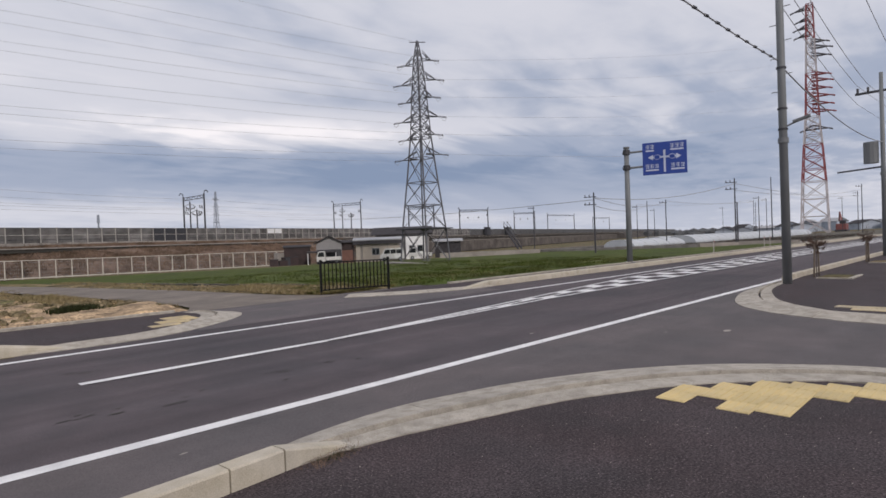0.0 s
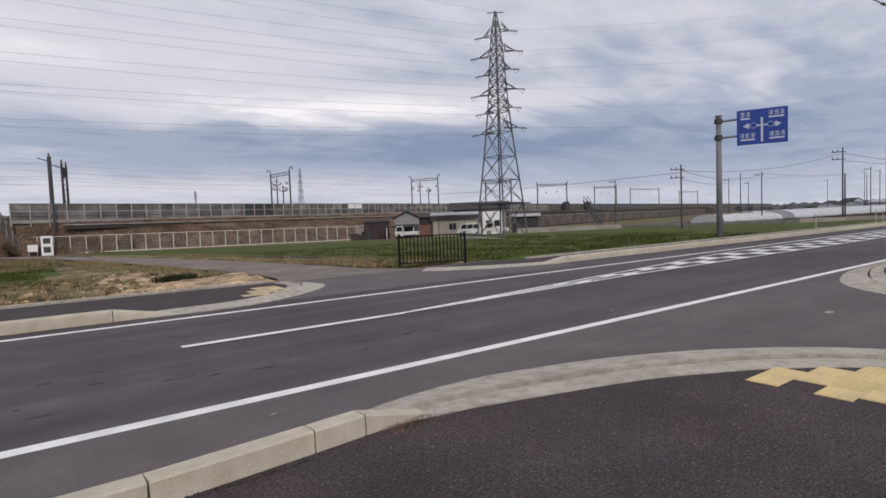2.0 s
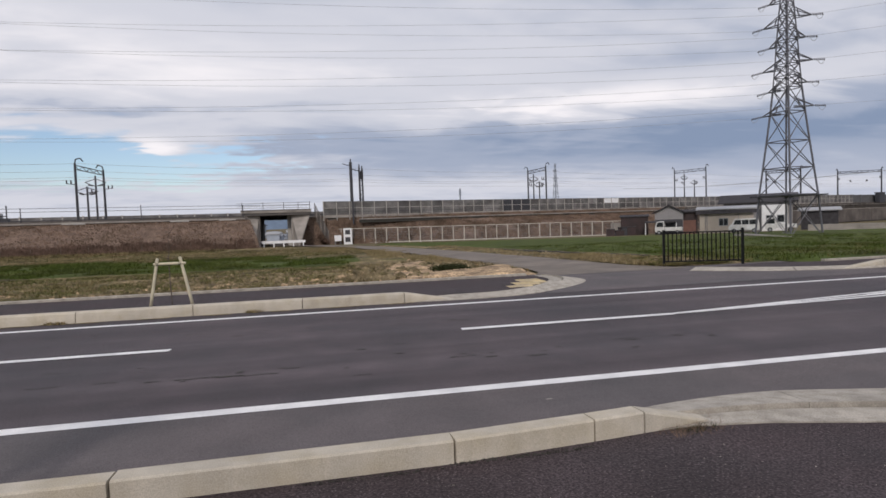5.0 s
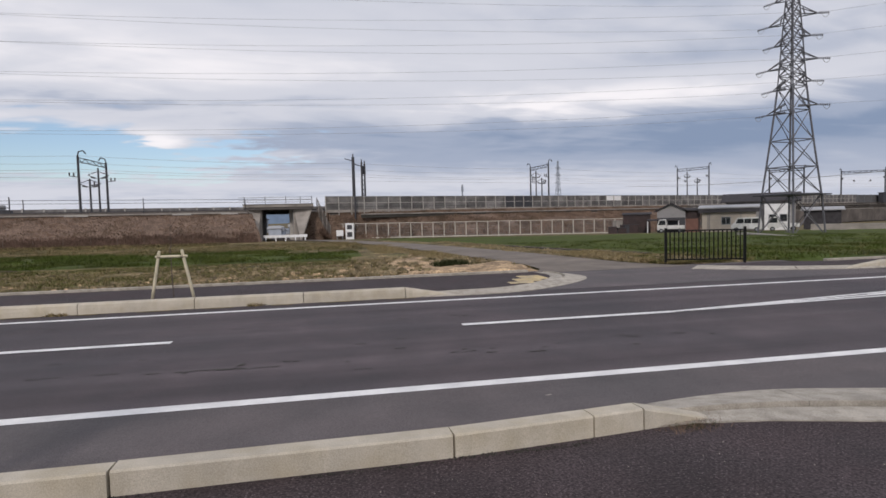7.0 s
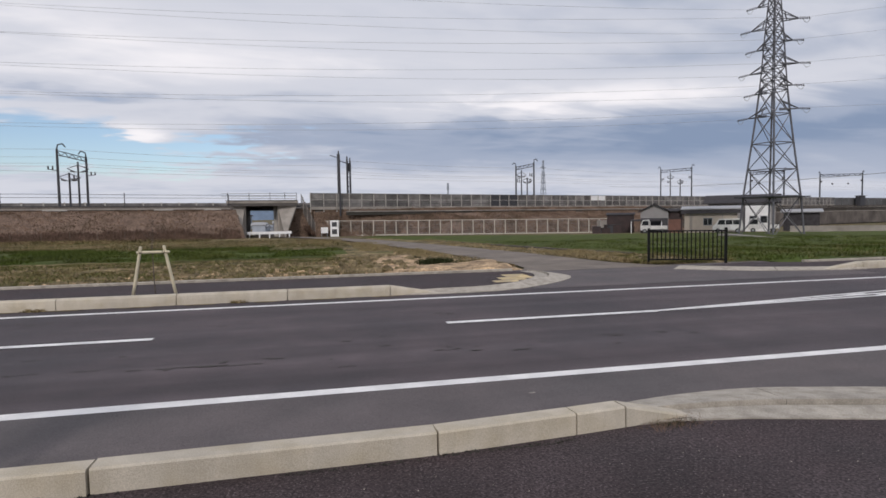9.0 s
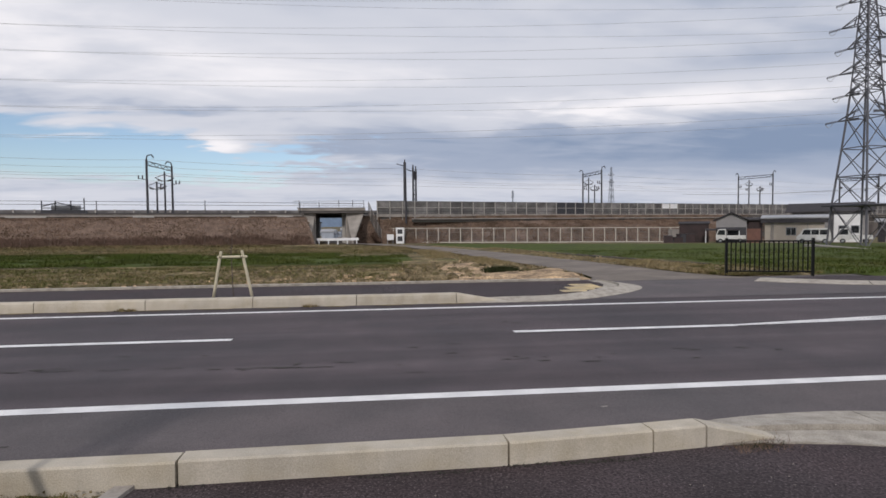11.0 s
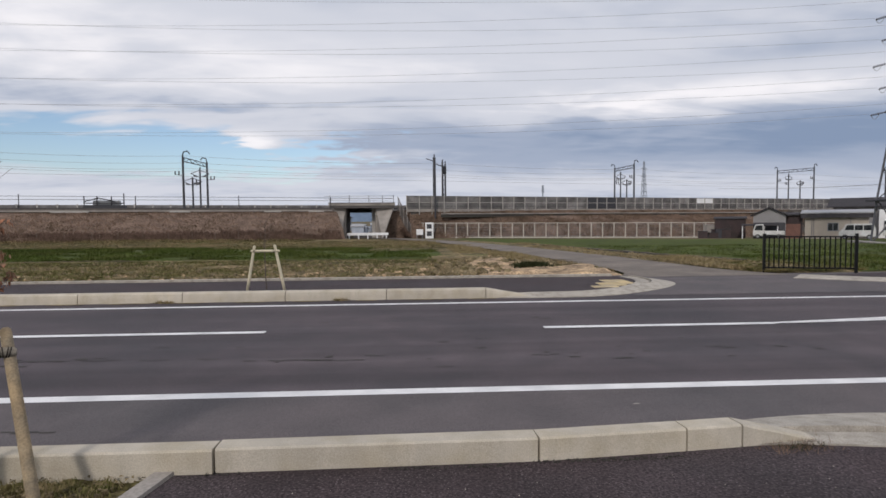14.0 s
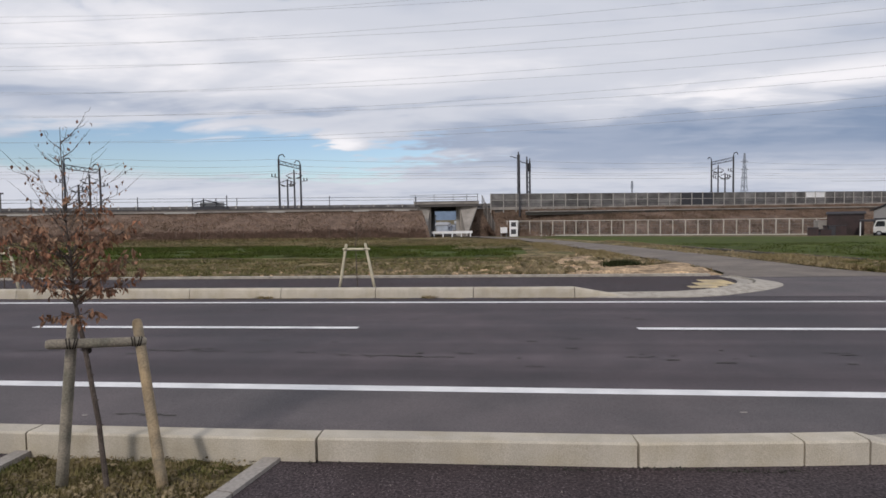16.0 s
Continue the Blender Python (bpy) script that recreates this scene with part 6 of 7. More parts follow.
me.from_pydata(V, [], F)
me.materials.append(M_APRON)
tagged(new("path_grit", me), "pale grit scattered on the footpath", "grit", kind="stuff")

# tar marks on the carriageway
for i, (x, y, w, h) in enumerate(((-1.55, 6.32, 0.22, 0.025), (-1.2, 6.30, 0.14, 0.03), (-0.9, 6.28, 0.2, 0.02), (-4.4, 6.5, 0.3, 0.025), (-3.7, 6.48, 0.22, 0.02), (-3.1, 6.45, 0.16, 0.02), (1.4, 6.35, 0.16, 0.025), (-1.12, 6.45, 0.04, 0.07), (0.8, 7.3, 0.1, 0.02), (-2.5, 6.45, 0.12, 0.02), (-3.1, 4.25, 0.25, 0.03), (-2.2, 9.1, 0.12, 0.02), (3.6, 6.6, 0.14, 0.02), (-6.0, 6.45, 0.3, 0.02), (0.2, 5.9, 0.09, 0.02))):
    bm = B()
    for q in range(5):
        cx, cy, sw, sh = x + w * (q - 2) * 0.42, y + h * 1.6 * noise.noise((q * 2.3, i * 1.9, 4)), w * 0.26, h * (0.5 + 0.4 * noise.noise((q * 3.1, i, 8)))
        vs = []
        for k in range(9):
            t = 6.283 * k / 9
            r = 1 + 0.9 * noise.noise((k * 1.7, i * 3.3, q * 2.7))
            vs.append(bm.verts.new((cx + sw * r * math.cos(t), cy + sh * r * math.sin(t), 0.0065 + 0.0002 * q)))
        bm.faces.new(vs)
    tagged(link("tar_mark", bm, M_JOINT_SHADE), "dark tar mark on the road surface", "road mark", kind="structure")


rk = random.Random(29)
SCR = ((4.39, 2.74), (4.65, 1.68))
for i in range(54):
    x, y = rk.uniform(-7.5, 5.0), rk.choice((6.3, 6.45, 6.45, 6.6, 7.2, 8.8, 9.6)) + rk.uniform(-0.22, 0.22)
    w, h = rk.uniform(0.03, 0.13), rk.uniform(0.008, 0.02)
    bm = B()
    bm.faces.new([bm.verts.new((x + w * math.cos(6.283 * k / 8) * rk.uniform(0.5, 1.3), y + h * math.sin(6.283 * k / 8) * rk.uniform(0.5, 1.6), 0.0062)) for k in range(8)])
    tagged(link("tar_fleck", bm, M_JOINT_SHADE), "small dark fleck on the road surface", "road mark", kind="structure")
for i in range(9):
    p = Vector(SCR[0]).lerp(Vector(SCR[1]), (i + rk.uniform(0.1, 0.3)) / 9)
    q = Vector(SCR[0]).lerp(Vector(SCR[1]), (i + rk.uniform(0.7, 0.95)) / 9)
    bm = rod(B(), (p.x, p.y, 0.046), (q.x, q.y, 0.0475), 0.0035, n=6)
    tagged(link("path_scratch", bm, M_APRON), "pale scratch line on the dark footpath", "path mark", kind="structure")
for x, y, w in ((1.75, 4.55, 0.04), (7.6, 5.6, 0.06), (9.4, 3.2, 0.12), (8.8, 3.9, 0.05), (-3.6, 4.2, 0.035)):
    bm = B()
    bm.faces.new([bm.verts.new((x + w * math.cos(6.283 * k / 7) * rk.uniform(0.5, 1.3), y + 0.35 * w * math.sin(6.283 * k / 7) * rk.uniform(0.5, 1.4), 0.0085)) for k in range(7)])
    tagged(link("paint_fleck", bm, M_CONC), "small pale fleck on the asphalt", "road mark", kind="structure")

for i in range(26):
    x = 1.2 - i * 1.15
    w = 0.35 + 0.25 * noise.noise((i * 1.3, 2.0, 0))
    bm = B()
    bm.faces.new([bm.verts.new((x + w * math.cos(6.283 * k / 9) * rk.uniform(0.7, 1.2), 11.06 + 0.06 * math.sin(6.283 * k / 9) * rk.uniform(0.6, 1.3), 0.0055 + 0.0001 * i)) for k in range(9)])
    tagged(link("gutter_dirt", bm, M_CLOD), "brown dirt washed along the kerb foot", "dirt", kind="structure")

# ---- farmyard ----
def shed(name, place, rz, w, d, h, roof_h, wall, roof, label, over=0.4, ridge_along=True):
    s = thing(name, place, label, "building", rz=rz)
    part("wall", box(B(), (-w / 2, -d / 2, -0.4), (w / 2, d / 2, h)), wall, s)
    bm = B()
    a, b = w / 2 + over, d / 2 + over
    if ridge_along:
        prof = [(-b, h - 0.05), (0, h + roof_h), (b, h - 0.05), (b, h + 0.08), (0, h + roof_h + 0.16), (-b, h + 0.08)]
        ends = [[bm.verts.new((x, y, z)) for y, z in prof] for x in (-a, a)]
    else:
        prof = [(-a, h - 0.05), (0, h + roof_h), (a, h - 0.05), (a, h + 0.08), (0, h + roof_h + 0.16), (-a, h + 0.08)]
        ends = [[bm.verts.new((x, y, z)) for x, z in prof] for y in (-b, b)]
    for i in range(6):
        bm.faces.new((ends[0][i], ends[0][(i + 1) % 6], ends[1][(i + 1) % 6], ends[1][i]))
    bm.faces.new(ends[0]), bm.faces.new(ends[1][::-1])
    part("roof", bm, roof, s)
    for q in (-1, 1):
        bm = B()
        if ridge_along:
            bm.faces.new([bm.verts.new((q * w / 2, y, z)) for y, z in ((-d / 2, h), (d / 2, h), (0, h + roof_h * 0.97))])
        else:
            bm.faces.new([bm.verts.new((x, q * d / 2, z)) for x, z in ((-w / 2, h), (w / 2, h), (0, h + roof_h * 0.97))])
        part("gable", bm, wall, s)
    return s


FZ = -1.15
rust = shed("rusty_shed", (41.6, 72.6, FZ), -31, 3.6, 3.0, 2.6, 0.15, M_RUST, M_ROOF, "rusty corrugated shed in the farmyard", 0.15)
for i in range(9):
    part("sheet_rib", box(B(), (-1.7 + i * 0.42, -1.56, 0.0), (-1.62 + i * 0.42, -1.5, 2.55)), M_RUST, rust)
gab = shed("gabled_carport", (45.0, 69.6, FZ), -33, 3.5, 4.4, 2.95, 0.95, M_WALL_G, M_ROOF, "grey gabled carport in the farmyard", 0.35, ridge_along=False)
# dark sheet on the closed wall in place of a shaded interior
part("bay", box(B(), (-1.7, -2.24, -0.1), (1.7, -2.205, 2.1)), M_STEEL_D, gab, "dark panel painted as the shaded vehicle bay")
part("lean_to", box(B(), (-3.0, -3.4, 1.95), (1.0, -2.1, 2.1), rot=pose(0, 0, 0, 4)), M_ROOF, gab)
for x in (-2.9, 0.9):
    part("prop", rod(B(), (x, -3.3, -0.3), (x, -3.3, 1.75), 0.06, n=6), M_WHITE, gab)
red = shed("red_door_store", (47.2, 68.2, FZ), -35, 1.9, 3.0, 3.0, 0.2, M_RUST, M_ROOF, "dark store with a faded red door", 0.3)
part("door", box(B(), (-0.8, -1.56, 0.1), (0.75, -1.51, 1.9)), M_DOOR, red, "faded red-brown door")
lng = shed("long_shed", (50.6, 65.3, FZ), -40, 6.2, 3.4, 3.2, 0.25, M_WALL_H, M_ROOF_M, "long pale shed with a flat metal roof", 0.45)
part("fascia", box(B(), (-3.5, -2.17, 2.62), (3.5, -2.08, 3.10)), M_ROOF, lng)
wnd = part("window", box(B(), (-0.85, -1.745, 1.05), (0.25, -1.705, 2.05)), M_GALV, lng, "small grey-framed window")
part("pane", box(B(), (-0.78, -1.755, 1.12), (-0.33, -1.748, 1.98)), M_GLASS_D, wnd)
part("pane", box(B(), (-0.27, -1.755, 1.12), (0.18, -1.748, 1.98)), M_GLASS_D, wnd)
for x in (-2.4, -2.2, 1.4):
    part("pipe", rod(B(), (x, -1.78, 0), (x, -1.78, 2.8), 0.05, n=6), M_WALL_G, lng)
house = shed("farmhouse", (60.2, 71.0, FZ), -43, 8.4, 6.0, 4.0, 1.1, M_WALL_G, M_ROOF, "two-part farmhouse with a dark tiled roof", 0.7)
part("white_gable", box(B(), (0.6, -4.2, -0.4), (3.6, -2.95, 3.6), bevel=0.02), M_WHITE, house)
for x in (-2.6, 1.1, 2.4):
    w2 = part("window", box(B(), (x, -4.26 if x > 0 else -3.06, 1.2), (x + 0.9, -4.21 if x > 0 else -3.01, 2.2)), M_GALV, house)
    part("pane", box(B(), (x + 0.08, -4.275 if x > 0 else -3.075, 1.28), (x + 0.82, -4.262 if x > 0 else -3.062, 2.12)), M_GLASS_D, w2)
ann = shed("annexe", (66.0, 66.5, FZ), -43, 4.2, 4.0, 2.6, 0.3, M_ROOF, M_ROOF_M, "low dark annexe behind the pylon", 0.4)


def wheel(parent, x, y, r):
    w = part("wheel", rod(B(), (x, y - 0.09, r), (x, y + 0.09, r), r, n=18), M_TYRE, parent, "black tyre")
    part("rim", rod(B(), (x, y - 0.10, r), (x, y + 0.10, r), r * 0.58, n=14), M_GALV, w)


def kei_truck(place, rz, label):
    t = thing("small_truck", place, label, "truck", "parked farm vehicles", rz=rz)
    bm = B()
    prof = [(-1.65, 0.35), (-1.68, 0.95), (-1.42, 1.72), (-0.55, 1.76), (-0.5, 0.35)]
    ends = [[bm.verts.new((x, y, z)) for x, z in prof] for y in (-0.7, 0.7)]
    for i in range(5):
        bm.faces.new((ends[0][i], ends[0][(i + 1) % 5], ends[1][(i + 1) % 5], ends[1][i]))
    bm.faces.new(ends[0]), bm.faces.new(ends[1][::-1])
    bmesh.ops.bevel(bm, geom=list(bm.edges), offset=0.05, segments=2, affect="EDGES")
    part("cab", bm, M_CARW, t)
    for y in (-0.71, 0.71):
        bm = B()
        bm.faces.new([bm.verts.new((x, y * 1.003, z)) for x, z in ((-1.52, 1.02), (-1.34, 1.62), (-0.66, 1.64), (-0.64, 1.02))])
        part("side_window", bm, M_GLASS_D, t)
    bm = B()
    bm.faces.new([bm.verts.new(v) for v in ((-1.685, -0.6, 1.0), (-1.685, 0.6, 1.0), (-1.46, 0.55, 1.66), (-1.46, -0.55, 1.66))])
    part("windscreen", bm, M_GLASS_D, t)
    part("bed_floor", box(B(), (-0.46, -0.7, 0.5), (1.65, 0.7, 0.62)), M_CARW, t)
    for lo, hi in (((-0.46, -0.7, 0.62), (1.65, -0.66, 0.95)), ((-0.46, 0.66, 0.62), (1.65, 0.7, 0.95)), ((1.61, -0.66, 0.62), (1.65, 0.66, 0.95)), ((-0.46, -0.66, 0.62), (-0.42, 0.66, 1.5))):
        part("side_board", box(B(), lo, hi), M_CARW, t)
    for x in (-1.15, 1.05):
        for y in (-0.62, 0.62):
            wheel(t, x, y, 0.28)
    return t


def small_van(place, rz, label):
    t = thing("small_van", place, label, "van", "parked farm vehicles", rz=rz)
    bm = B()
    prof = [(-1.68, 0.32), (-1.7, 0.85), (-1.35, 1.05), (-1.05, 1.72), (1.5, 1.78), (1.68, 1.0), (1.66, 0.32)]
    ends = [[bm.verts.new((x, y, z)) for x, z in prof] for y in (-0.72, 0.72)]
    for i in range(7):
        bm.faces.new((ends[0][i], ends[0][(i + 1) % 7], ends[1][(i + 1) % 7], ends[1][i]))
    bm.faces.new(ends[0]), bm.faces.new(ends[1][::-1])
    bmesh.ops.bevel(bm, geom=list(bm.edges), offset=0.06, segments=2, affect="EDGES")
    part("body", bm, M_CARW, t)
    for y in (-0.725, 0.725):
        for x0, x1 in ((-0.95, -0.3), (-0.22, 0.5), (0.58, 1.4)):
            bm = B()
            bm.faces.new([bm.verts.new((x, y, z)) for x, z in ((x0 - (0.2 if x0 < -0.9 else 0), 1.05), (x0, 1.6), (x1, 1.62), (x1, 1.05))])
            part("side_window", bm, M_GLASS_D, t)
    for x in (-1.1, 1.1):
        for y in (-0.64, 0.64):
            wheel(t, x, y, 0.28)
    return t


kei_truck((43.0, 66.6, gz(43, 66.6) + 0.07), -33, "small white flatbed truck parked in the farmyard")
small_van((49.6, 60.9, gz(49.6, 60.9) + 0.02), -40, "small white van parked by the long shed")
kei_truck((54.0, 60.0, gz(54, 60) + 0.02), -40, "small white flatbed truck parked behind the pylon")
low = thing("yard_wall", (57.6, 56.2, gz(57, 56)), "low grey concrete wall at the yard edge", "wall", rz=-43)
part("wall_panel", box(B(), (-2.4, -0.1, -0.2), (12, 0.1, 0.75), bevel=0.02), M_CONC, low)
pal = thing("concrete_block", (39.0, 73.0, gz(39, 73)), "pale concrete tank beside the shed", "tank")
part("body", box(B(), (-0.6, -0.5, -0.1), (0.6, 0.5, 1.9), bevel=0.04), M_CONC, pal)

# ---- far side: greenhouses, poles, town ----
def greenhouse(x, y, length, w, h, rz, label):
    g = thing("greenhouse", (x, y, gz(x, y)), label, "greenhouse", "greenhouses beyond the field", rz=rz)
    bm = B()
    n = 12
    arc = [(-w / 2 * math.cos(math.pi * i / n), h * math.sin(math.pi * i / n) ** 0.8) for i in range(n + 1)]
    ends = [[bm.verts.new((xx, yy, zz)) for yy, zz in arc] for xx in (0, length)]
    for i in range(n):
        bm.faces.new((ends[0][i], ends[0][i + 1], ends[1][i + 1], ends[1][i]))
    bm.faces.new(ends[0]), bm.faces.new(ends[1][::-1])
    part("cover", bm, M_VINYL, g, smooth=False)
    for k in range(int(length / 4) + 1):
        bm = B()
        for i in range(n):
            a, b = arc[i], arc[i + 1]
            rod(bm, (k * 4, a[0] * 1.01, a[1] * 1.01), (k * 4, b[0] * 1.01, b[1] * 1.01), 0.05, n=4)
        part("hoop", bm, M_VINYL, g)
    return g


greenhouse(78, 42, 18, 5, 1.25, 0, "low white vinyl greenhouse")
greenhouse(98.5, 41.5, 84, 5.5, 1.5, 1, "long white vinyl greenhouse")
greenhouse(104, 49, 90, 5.5, 1.5, 1, "long white vinyl greenhouse")
edge = [(96, 86), (92, 80), (80, 58.5), (70, 42), (67, 32.6), (62, 24), (65, 21), (66, 15.4)]
channel = thing("channel_wall", (0, 0, 0), "low pale concrete channel wall at the field end", "wall", kind="structure")
for (xa, ya), (xb, yb) in zip(edge, edge[1:]):
    n = max(1, round(math.hypot(xb - xa, yb - ya) / 4))
    for k in range(n):
        x1, y1 = xa + (xb - xa) * k / n, ya + (yb - ya) * k / n
        x2, y2 = xa + (xb - xa) * (k + 0.98) / n, ya + (yb - ya) * (k + 0.98) / n
        bm = B()
        box(bm, (0, -0.12, -0.5), (math.hypot(x2 - x1, y2 - y1), 0.12, 0.42), rot=pose(x1, y1, gz(x1, y1), 0, 0, math.degrees(math.atan2(y2 - y1, x2 - x1))))
        part("wall_block", bm, M_CONC, channel)
patch("channel_track", [(94, 80), (81, 58.5), (71, 42), (68, 32.6), (63.6, 24.4), (66.4, 21), (67.4, 15.6), (70.6, 15.6), (69.6, 21), (67, 24.4), (71.4, 32.6), (74.4, 42), (84.4, 58.5), (97, 80)], M_CONC, 0.16, "pale concrete track at the end of the field", 0.9)
patch("waste_ground", [(92.4, 80), (80.4, 58.5), (70.4, 42), (67.4, 32.6), (62.6, 24), (65.4, 21), (66.4, 15.4), (220, 15.4), (220, 60), (140, 96)], M_WASTE, 0.04, "grey-brown waste ground beyond the field", 3.0, relief=0.1)
tufts("waste_weeds", [((72, 30, 120, 60), on(0.0)), ((66, 16, 110, 30), on(0.0))], 5000, 0.35, M_SCRUB, "dull dry weeds on the waste ground", 71, 0.4)
plinth = thing("access_slab", (34.6, 40.2, gz(34.6, 40.2)), "pale concrete slab strip beside the pylon", "slab", kind="structure", rz=74)
part("slab", box(B(), (-4.6, -0.45, -0.1), (4.6, 0.45, 0.14), bevel=0.02), M_CONC, plinth)
for x, y in ((39.7, 14.4), (50.5, 14.4), (52.0, 14.4)):
    dl = thing("delineator", (x, y, gz(x, y)), "white delineator post at the field edge", "post", "delineator posts along the field")
    part("shaft", rod(B(), (0, 0, -0.05), (0, 0, 0.95), 0.028, n=10), M_POST, dl)
    part("reflector", rod(B(), (0, -0.03, 0.8), (0, -0.06, 0.8), 0.04, n=10), M_RED, dl)
rj = random.Random(31)
for i in range(7):
    x, y = 37.2 + i * 0.45 + rj.uniform(-0.3, 0.3), 71.2 + rj.uniform(-0.6, 0.6)
    w, h = rj.uniform(0.35, 0.8), rj.uniform(0.4, 1.2)
    cr = thing("stacked_crate", (x, y, gz(x, y) + 0.02), "dark weathered crate piled in the farmyard", "crate", "farmyard clutter", rz=rj.uniform(-30, 30))
    part("body", box(B(), (-w, -0.4, -0.1), (w, 0.4, h), bevel=0.03), M_STEEL_D if i % 2 else M_RUST, cr)
    part("lid", box(B(), (-w - 0.05, -0.45, h), (w + 0.05, 0.45, h + 0.07)), M_ROOF, cr)


def thin_pole(x, y, h, label, arms=0, r=0.095):
    p = thing("distant_pole", (x, y, gz(x, y) - 0.1), label, "pole", "poles beyond the field")
    part("shaft", rod(B(), (0, 0, 0), (0, 0, h), r, r * 0.7, 8), M_STEEL_D, p)
    for k in range(arms):
        part("cross_arm", box(B(), (-0.04, -0.25, h - 0.5 - k * 0.8), (0.04, 1.0, h - 0.42 - k * 0.8), rot=pose(0, 0, 0, 0, 0, 20)), M_STEEL_D, p)
        for q in (0.45, 0.9):
            part("insulator", rod(B(), (-q * 0.34, q * 0.94, h - 0.42 - k * 0.8), (-q * 0.34, q * 0.94, h - 0.22 - k * 0.8), 0.05, n=6), M_INSUL, p)
    return p


for x, y, h, a in ((71.5, 23.4, 7.9, 2), (52, 30.6, 6.4, 2), (74, 24.0, 5.2, 0), (106, 29, 10.6, 0), (90, 40, 7.5, 1), (120, 60, 9, 1), (150, 70, 9.5, 1), (98, 47, 8.2, 0), (130, 38, 9.0, 1), (160, 45, 10, 1), (185, 30, 11, 2), (140, 22, 10, 1), (200, 60, 12, 1), (230, 80, 12, 1), (175, 52, 10, 0), (210, 38, 11, 1), (84, 62, 8.5, 1)):
    thin_pole(x, y, h, "slender dark utility pole beyond the field", a)
for a, b in (((71.5, 23.4, 7.0), (52, 30.6, 5.4)), ((52, 30.6, 5.4), (90, 40, 6.4)), ((71.5, 23.4, 6.2), (140, 22, 8.6)), ((71.5, 23.4, 7.0), (185, 30, 9.4)), ((52, 30.6, 4.6), (98, 47, 6.6)), ((90, 40, 6.6), (160, 45, 9)), ((120, 60, 8), (200, 60, 11)), ((52, 30.6, 5.2), (66, 120, 8.0))):
    cable("field_wire", [a, b], 0.03, M_WIRE, "dark wire between distant poles", 0.8, 16)
rw = random.Random(61)
V, F = [], []
for i in range(420):
    a, dist = radians(rw.uniform(52, 96)), rw.uniform(520, 760)
    x, y, w, h = dist * math.sin(a), dist * math.cos(a), rw.uniform(3, 9), rw.uniform(2.5, 7.0)
    k, z0 = len(V), gz(x, y) - 0.5
    V.append((x, y, z0 + h))
    for q in range(7):
        t = 6.283 * q / 7
        r = w * rw.uniform(0.7, 1.2)
        V.append((x + r * math.cos(t), y + r * math.sin(t), z0 + h * rw.uniform(0.35, 0.75)))
        V.append((x + r * math.cos(t), y + r * math.sin(t), z0))
    for q in range(7):
        n = (q + 1) % 7
        F += [(k, k + 1 + 2 * q, k + 1 + 2 * n), (k + 1 + 2 * q, k + 2 + 2 * q, k + 2 + 2 * n, k + 1 + 2 * n)]
me = bpy.data.meshes.new("far_woods")
me.from_pydata(V, [], F)
me.materials.append(M_FAR)
tagged(new("far_woods", me), "dark grey-green hedges and woods on the horizon", "woods", kind="stuff")
rt = random.Random(9)
for i in range(16):
    az, dist = rt.uniform(71, 85), rt.uniform(330, 480)
    x, y = dist * math.sin(radians(az)), dist * math.cos(radians(az))
    w, h = rt.uniform(8, 18), rt.uniform(3, 5.5)
    shed("distant_house", (x, y, gz(x, y) - 0.2), rt.uniform(0, 90), w, rt.uniform(7, 11), h, rt.uniform(1, 2.2), M_TOWN, M_ROOF if i % 3 else M_ROOF_M, "distant house in the haze beyond the fields")
crane = thing("red_machine", (246, 44.7, gz(246, 44.7)), "distant red construction machine by the road", "machine")
part("body", box(B(), (-2.2, -1.6, 0.6), (2.2, 1.6, 2.8), bevel=0.3), M_RED_D, crane)
part("cab", box(B(), (-2.0, -1.4, 2.8), (-0.4, 0.4, 4.0), bevel=0.2), M_STEEL_D, crane)
for a, b in (((1.2, 0, 2.4), (3.4, 1.2, 7.2)), ((0.2, 0, 2.4), (3.4, 1.2, 7.2)), ((3.4, 1.2, 7.2), (4.8, 1.8, 3.8))):
    part("boom", rod(B(), a, b, 0.28, 0.2, 6), M_RED_D, crane)
part("track", box(B(), (-2.6, -1.9, -0.2), (2.6, 1.9, 0.7), bevel=0.3), M_STEEL_D, crane)
# seen through the underpass and over the tracks
for i in range(9):
    x, y = -30 + i * 7 + rt.uniform(-2, 2), rt.uniform(175, 260)
    shed("distant_house", (x, y, gz(x, y) - 0.2), rt.uniform(0, 90), rt.uniform(6, 9), 6, rt.uniform(2.5, 4), 1.2, M_TOWN, M_ROOF if i % 2 else M_ROOF_M, "distant house in the haze past the underpass")
for i in range(14):
    x, y = -19 + i * 0.85 + rt.uniform(-0.4, 0.4), rt.uniform(122, 168)
    shed("distant_house", (x, y, gz(x, y) - 0.1), rt.uniform(-10, 10), rt.uniform(1.6, 3.2), 3.0, rt.uniform(0.9, 1.9), 0.4, M_TOWN, M_ROOF_M if i % 3 else M_HAZE, "small pale hut in the haze past the underpass", 0.15)
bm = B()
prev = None
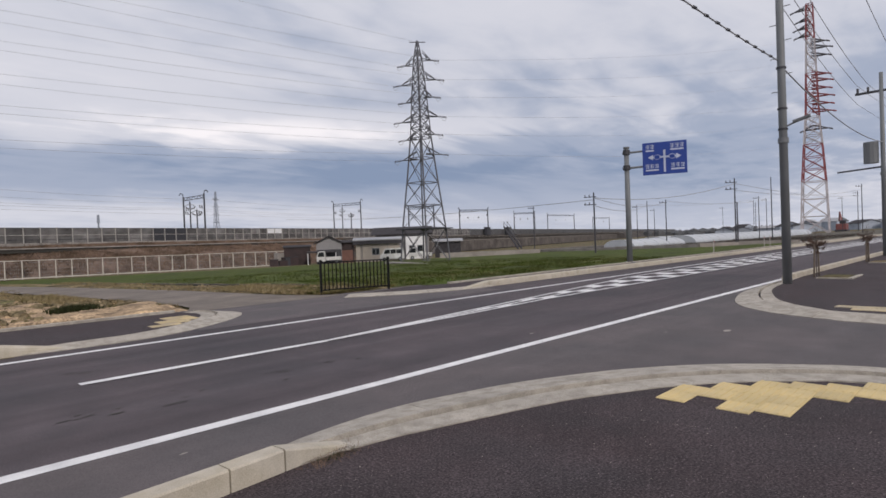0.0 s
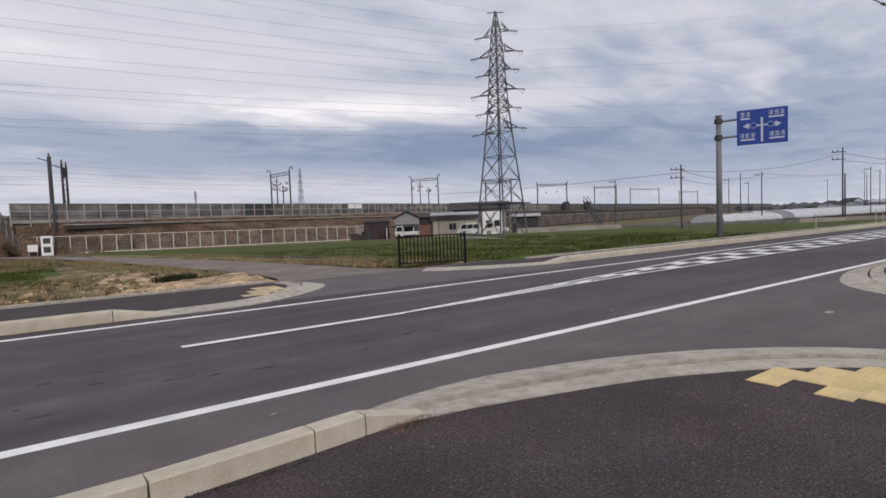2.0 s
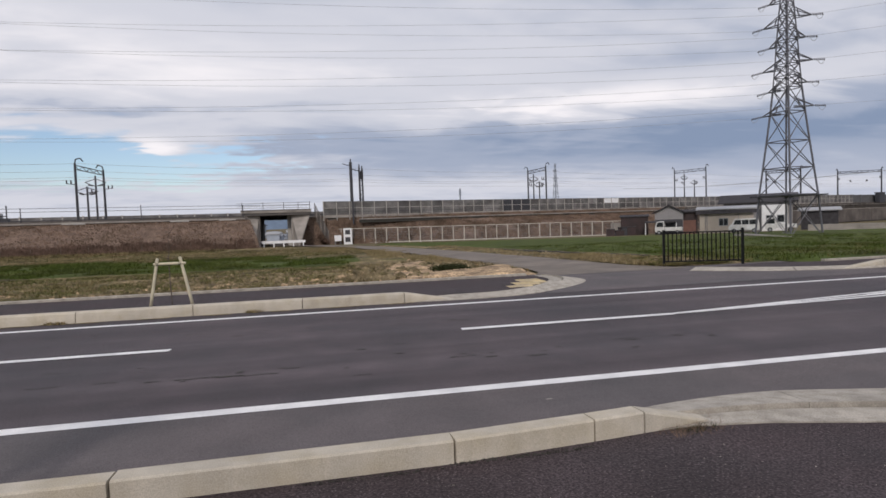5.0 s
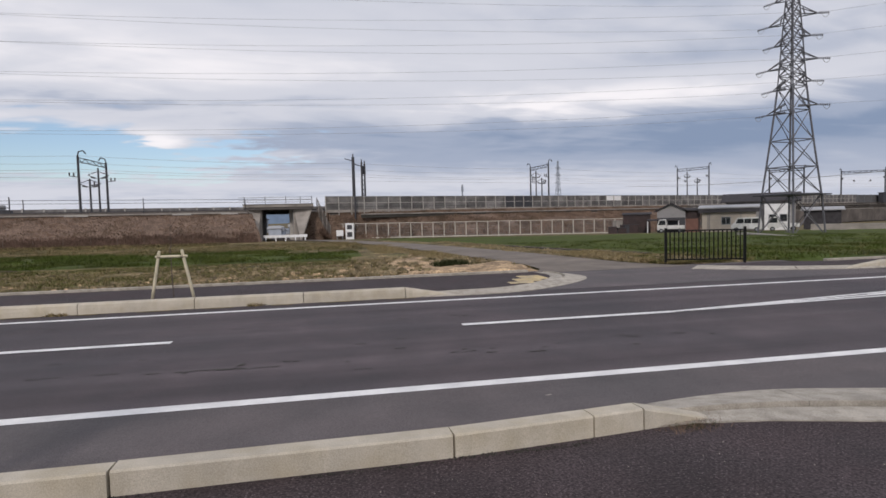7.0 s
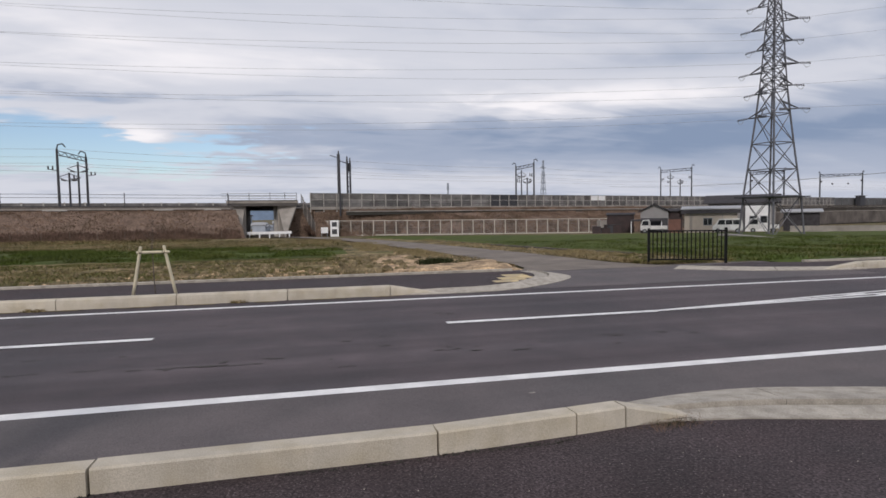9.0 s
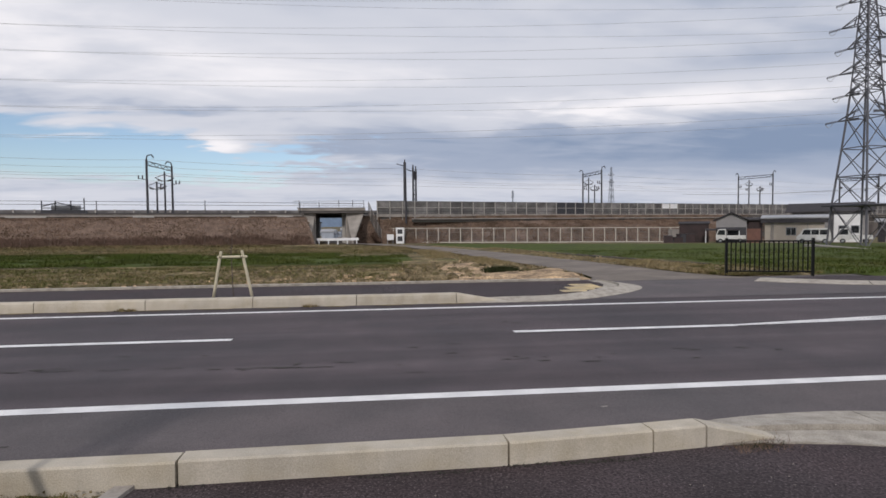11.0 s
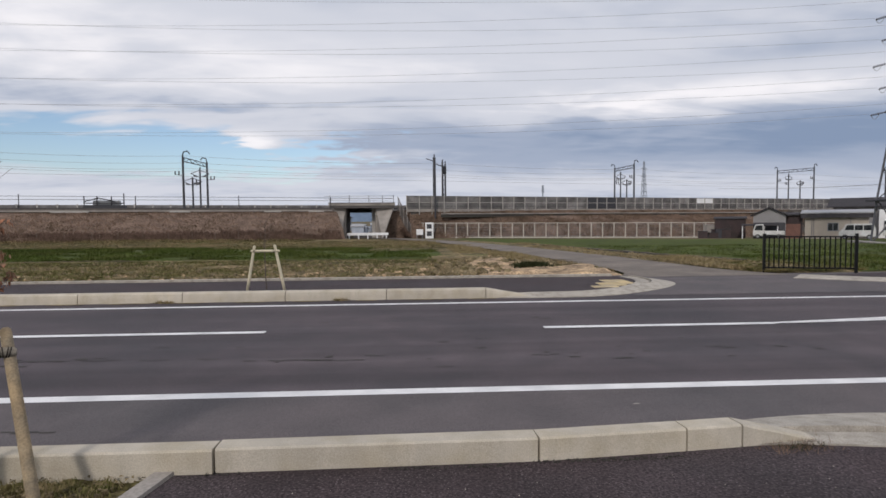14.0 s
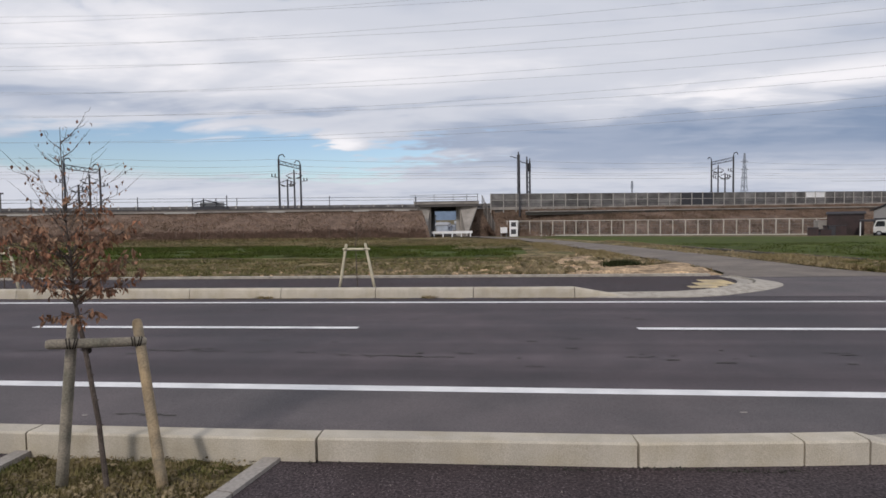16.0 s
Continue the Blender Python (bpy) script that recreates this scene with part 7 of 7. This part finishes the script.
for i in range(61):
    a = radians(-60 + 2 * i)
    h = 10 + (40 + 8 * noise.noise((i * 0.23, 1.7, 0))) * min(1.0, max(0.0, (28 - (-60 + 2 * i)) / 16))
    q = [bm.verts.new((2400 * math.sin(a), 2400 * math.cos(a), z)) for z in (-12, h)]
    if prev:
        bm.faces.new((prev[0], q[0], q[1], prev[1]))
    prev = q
tagged(link("backdrop_hills", bm, M_HILL), "low hills on the horizon tinted with blue haze", "hills", kind="structure")
for s in (163, 184):
    bx = thing("relay_box", rp(s, 1.6, 2.9), "dark relay box on the bank edge", "box", rz=rq)
    part("body", box(B(), (-1.5, -0.6, 0), (1.5, 0.6, 2.8), bevel=0.05), M_STEEL_D, bx)
    part("roof", box(B(), (-1.7, -0.8, 2.8), (1.7, 0.8, 2.95)), M_STEEL_D, bx)
# small works platform on the west bank
plat = thing("track_trolley", rp(-38.6, -2.0, 3.44), "small grey frame platform on the tracks", "platform", rz=rq)
part("base", box(B(), (-2.3, -0.8, 0.0), (2.3, 0.8, 0.45)), M_STEEL_D, plat)
for x in (-2.2, -0.8, 0.8, 2.2):
    part("upright", rod(B(), (x, -0.7, 0.4), (x, -0.7, 1.95 if x > 1 else 1.6), 0.07, n=6), M_STEEL_D, plat)
part("hood", (lambda b: [rod(b, (-2.2, -0.7, 0.9), (-0.6, -0.7, 1.35), 0.07, n=5), rod(b, (-0.6, -0.7, 1.35), (1.2, -0.7, 0.9), 0.07, n=5), rod(b, (-2.2, -0.7, 0.7), (2.2, -0.7, 0.7), 0.06, n=5), b][-1])(B()), M_STEEL_D, plat)
part("load", box(B(), (-1.3, -0.5, 0.45), (1.7, 0.5, 1.05), bevel=0.08), M_GALV, plat, "pale grey covered load")
gl = thing("bank_hut", rp(-67, -2.6, 3.44), "pale equipment hut on the bank", "hut", rz=rq)
part("body", box(B(), (-2.5, -1.0, 0.0), (2.5, 1.0, 2.4), bevel=0.05), M_CONC, gl)
part("roof", box(B(), (-2.7, -1.2, 2.4), (2.7, 1.2, 2.6)), M_CONC_D, gl)
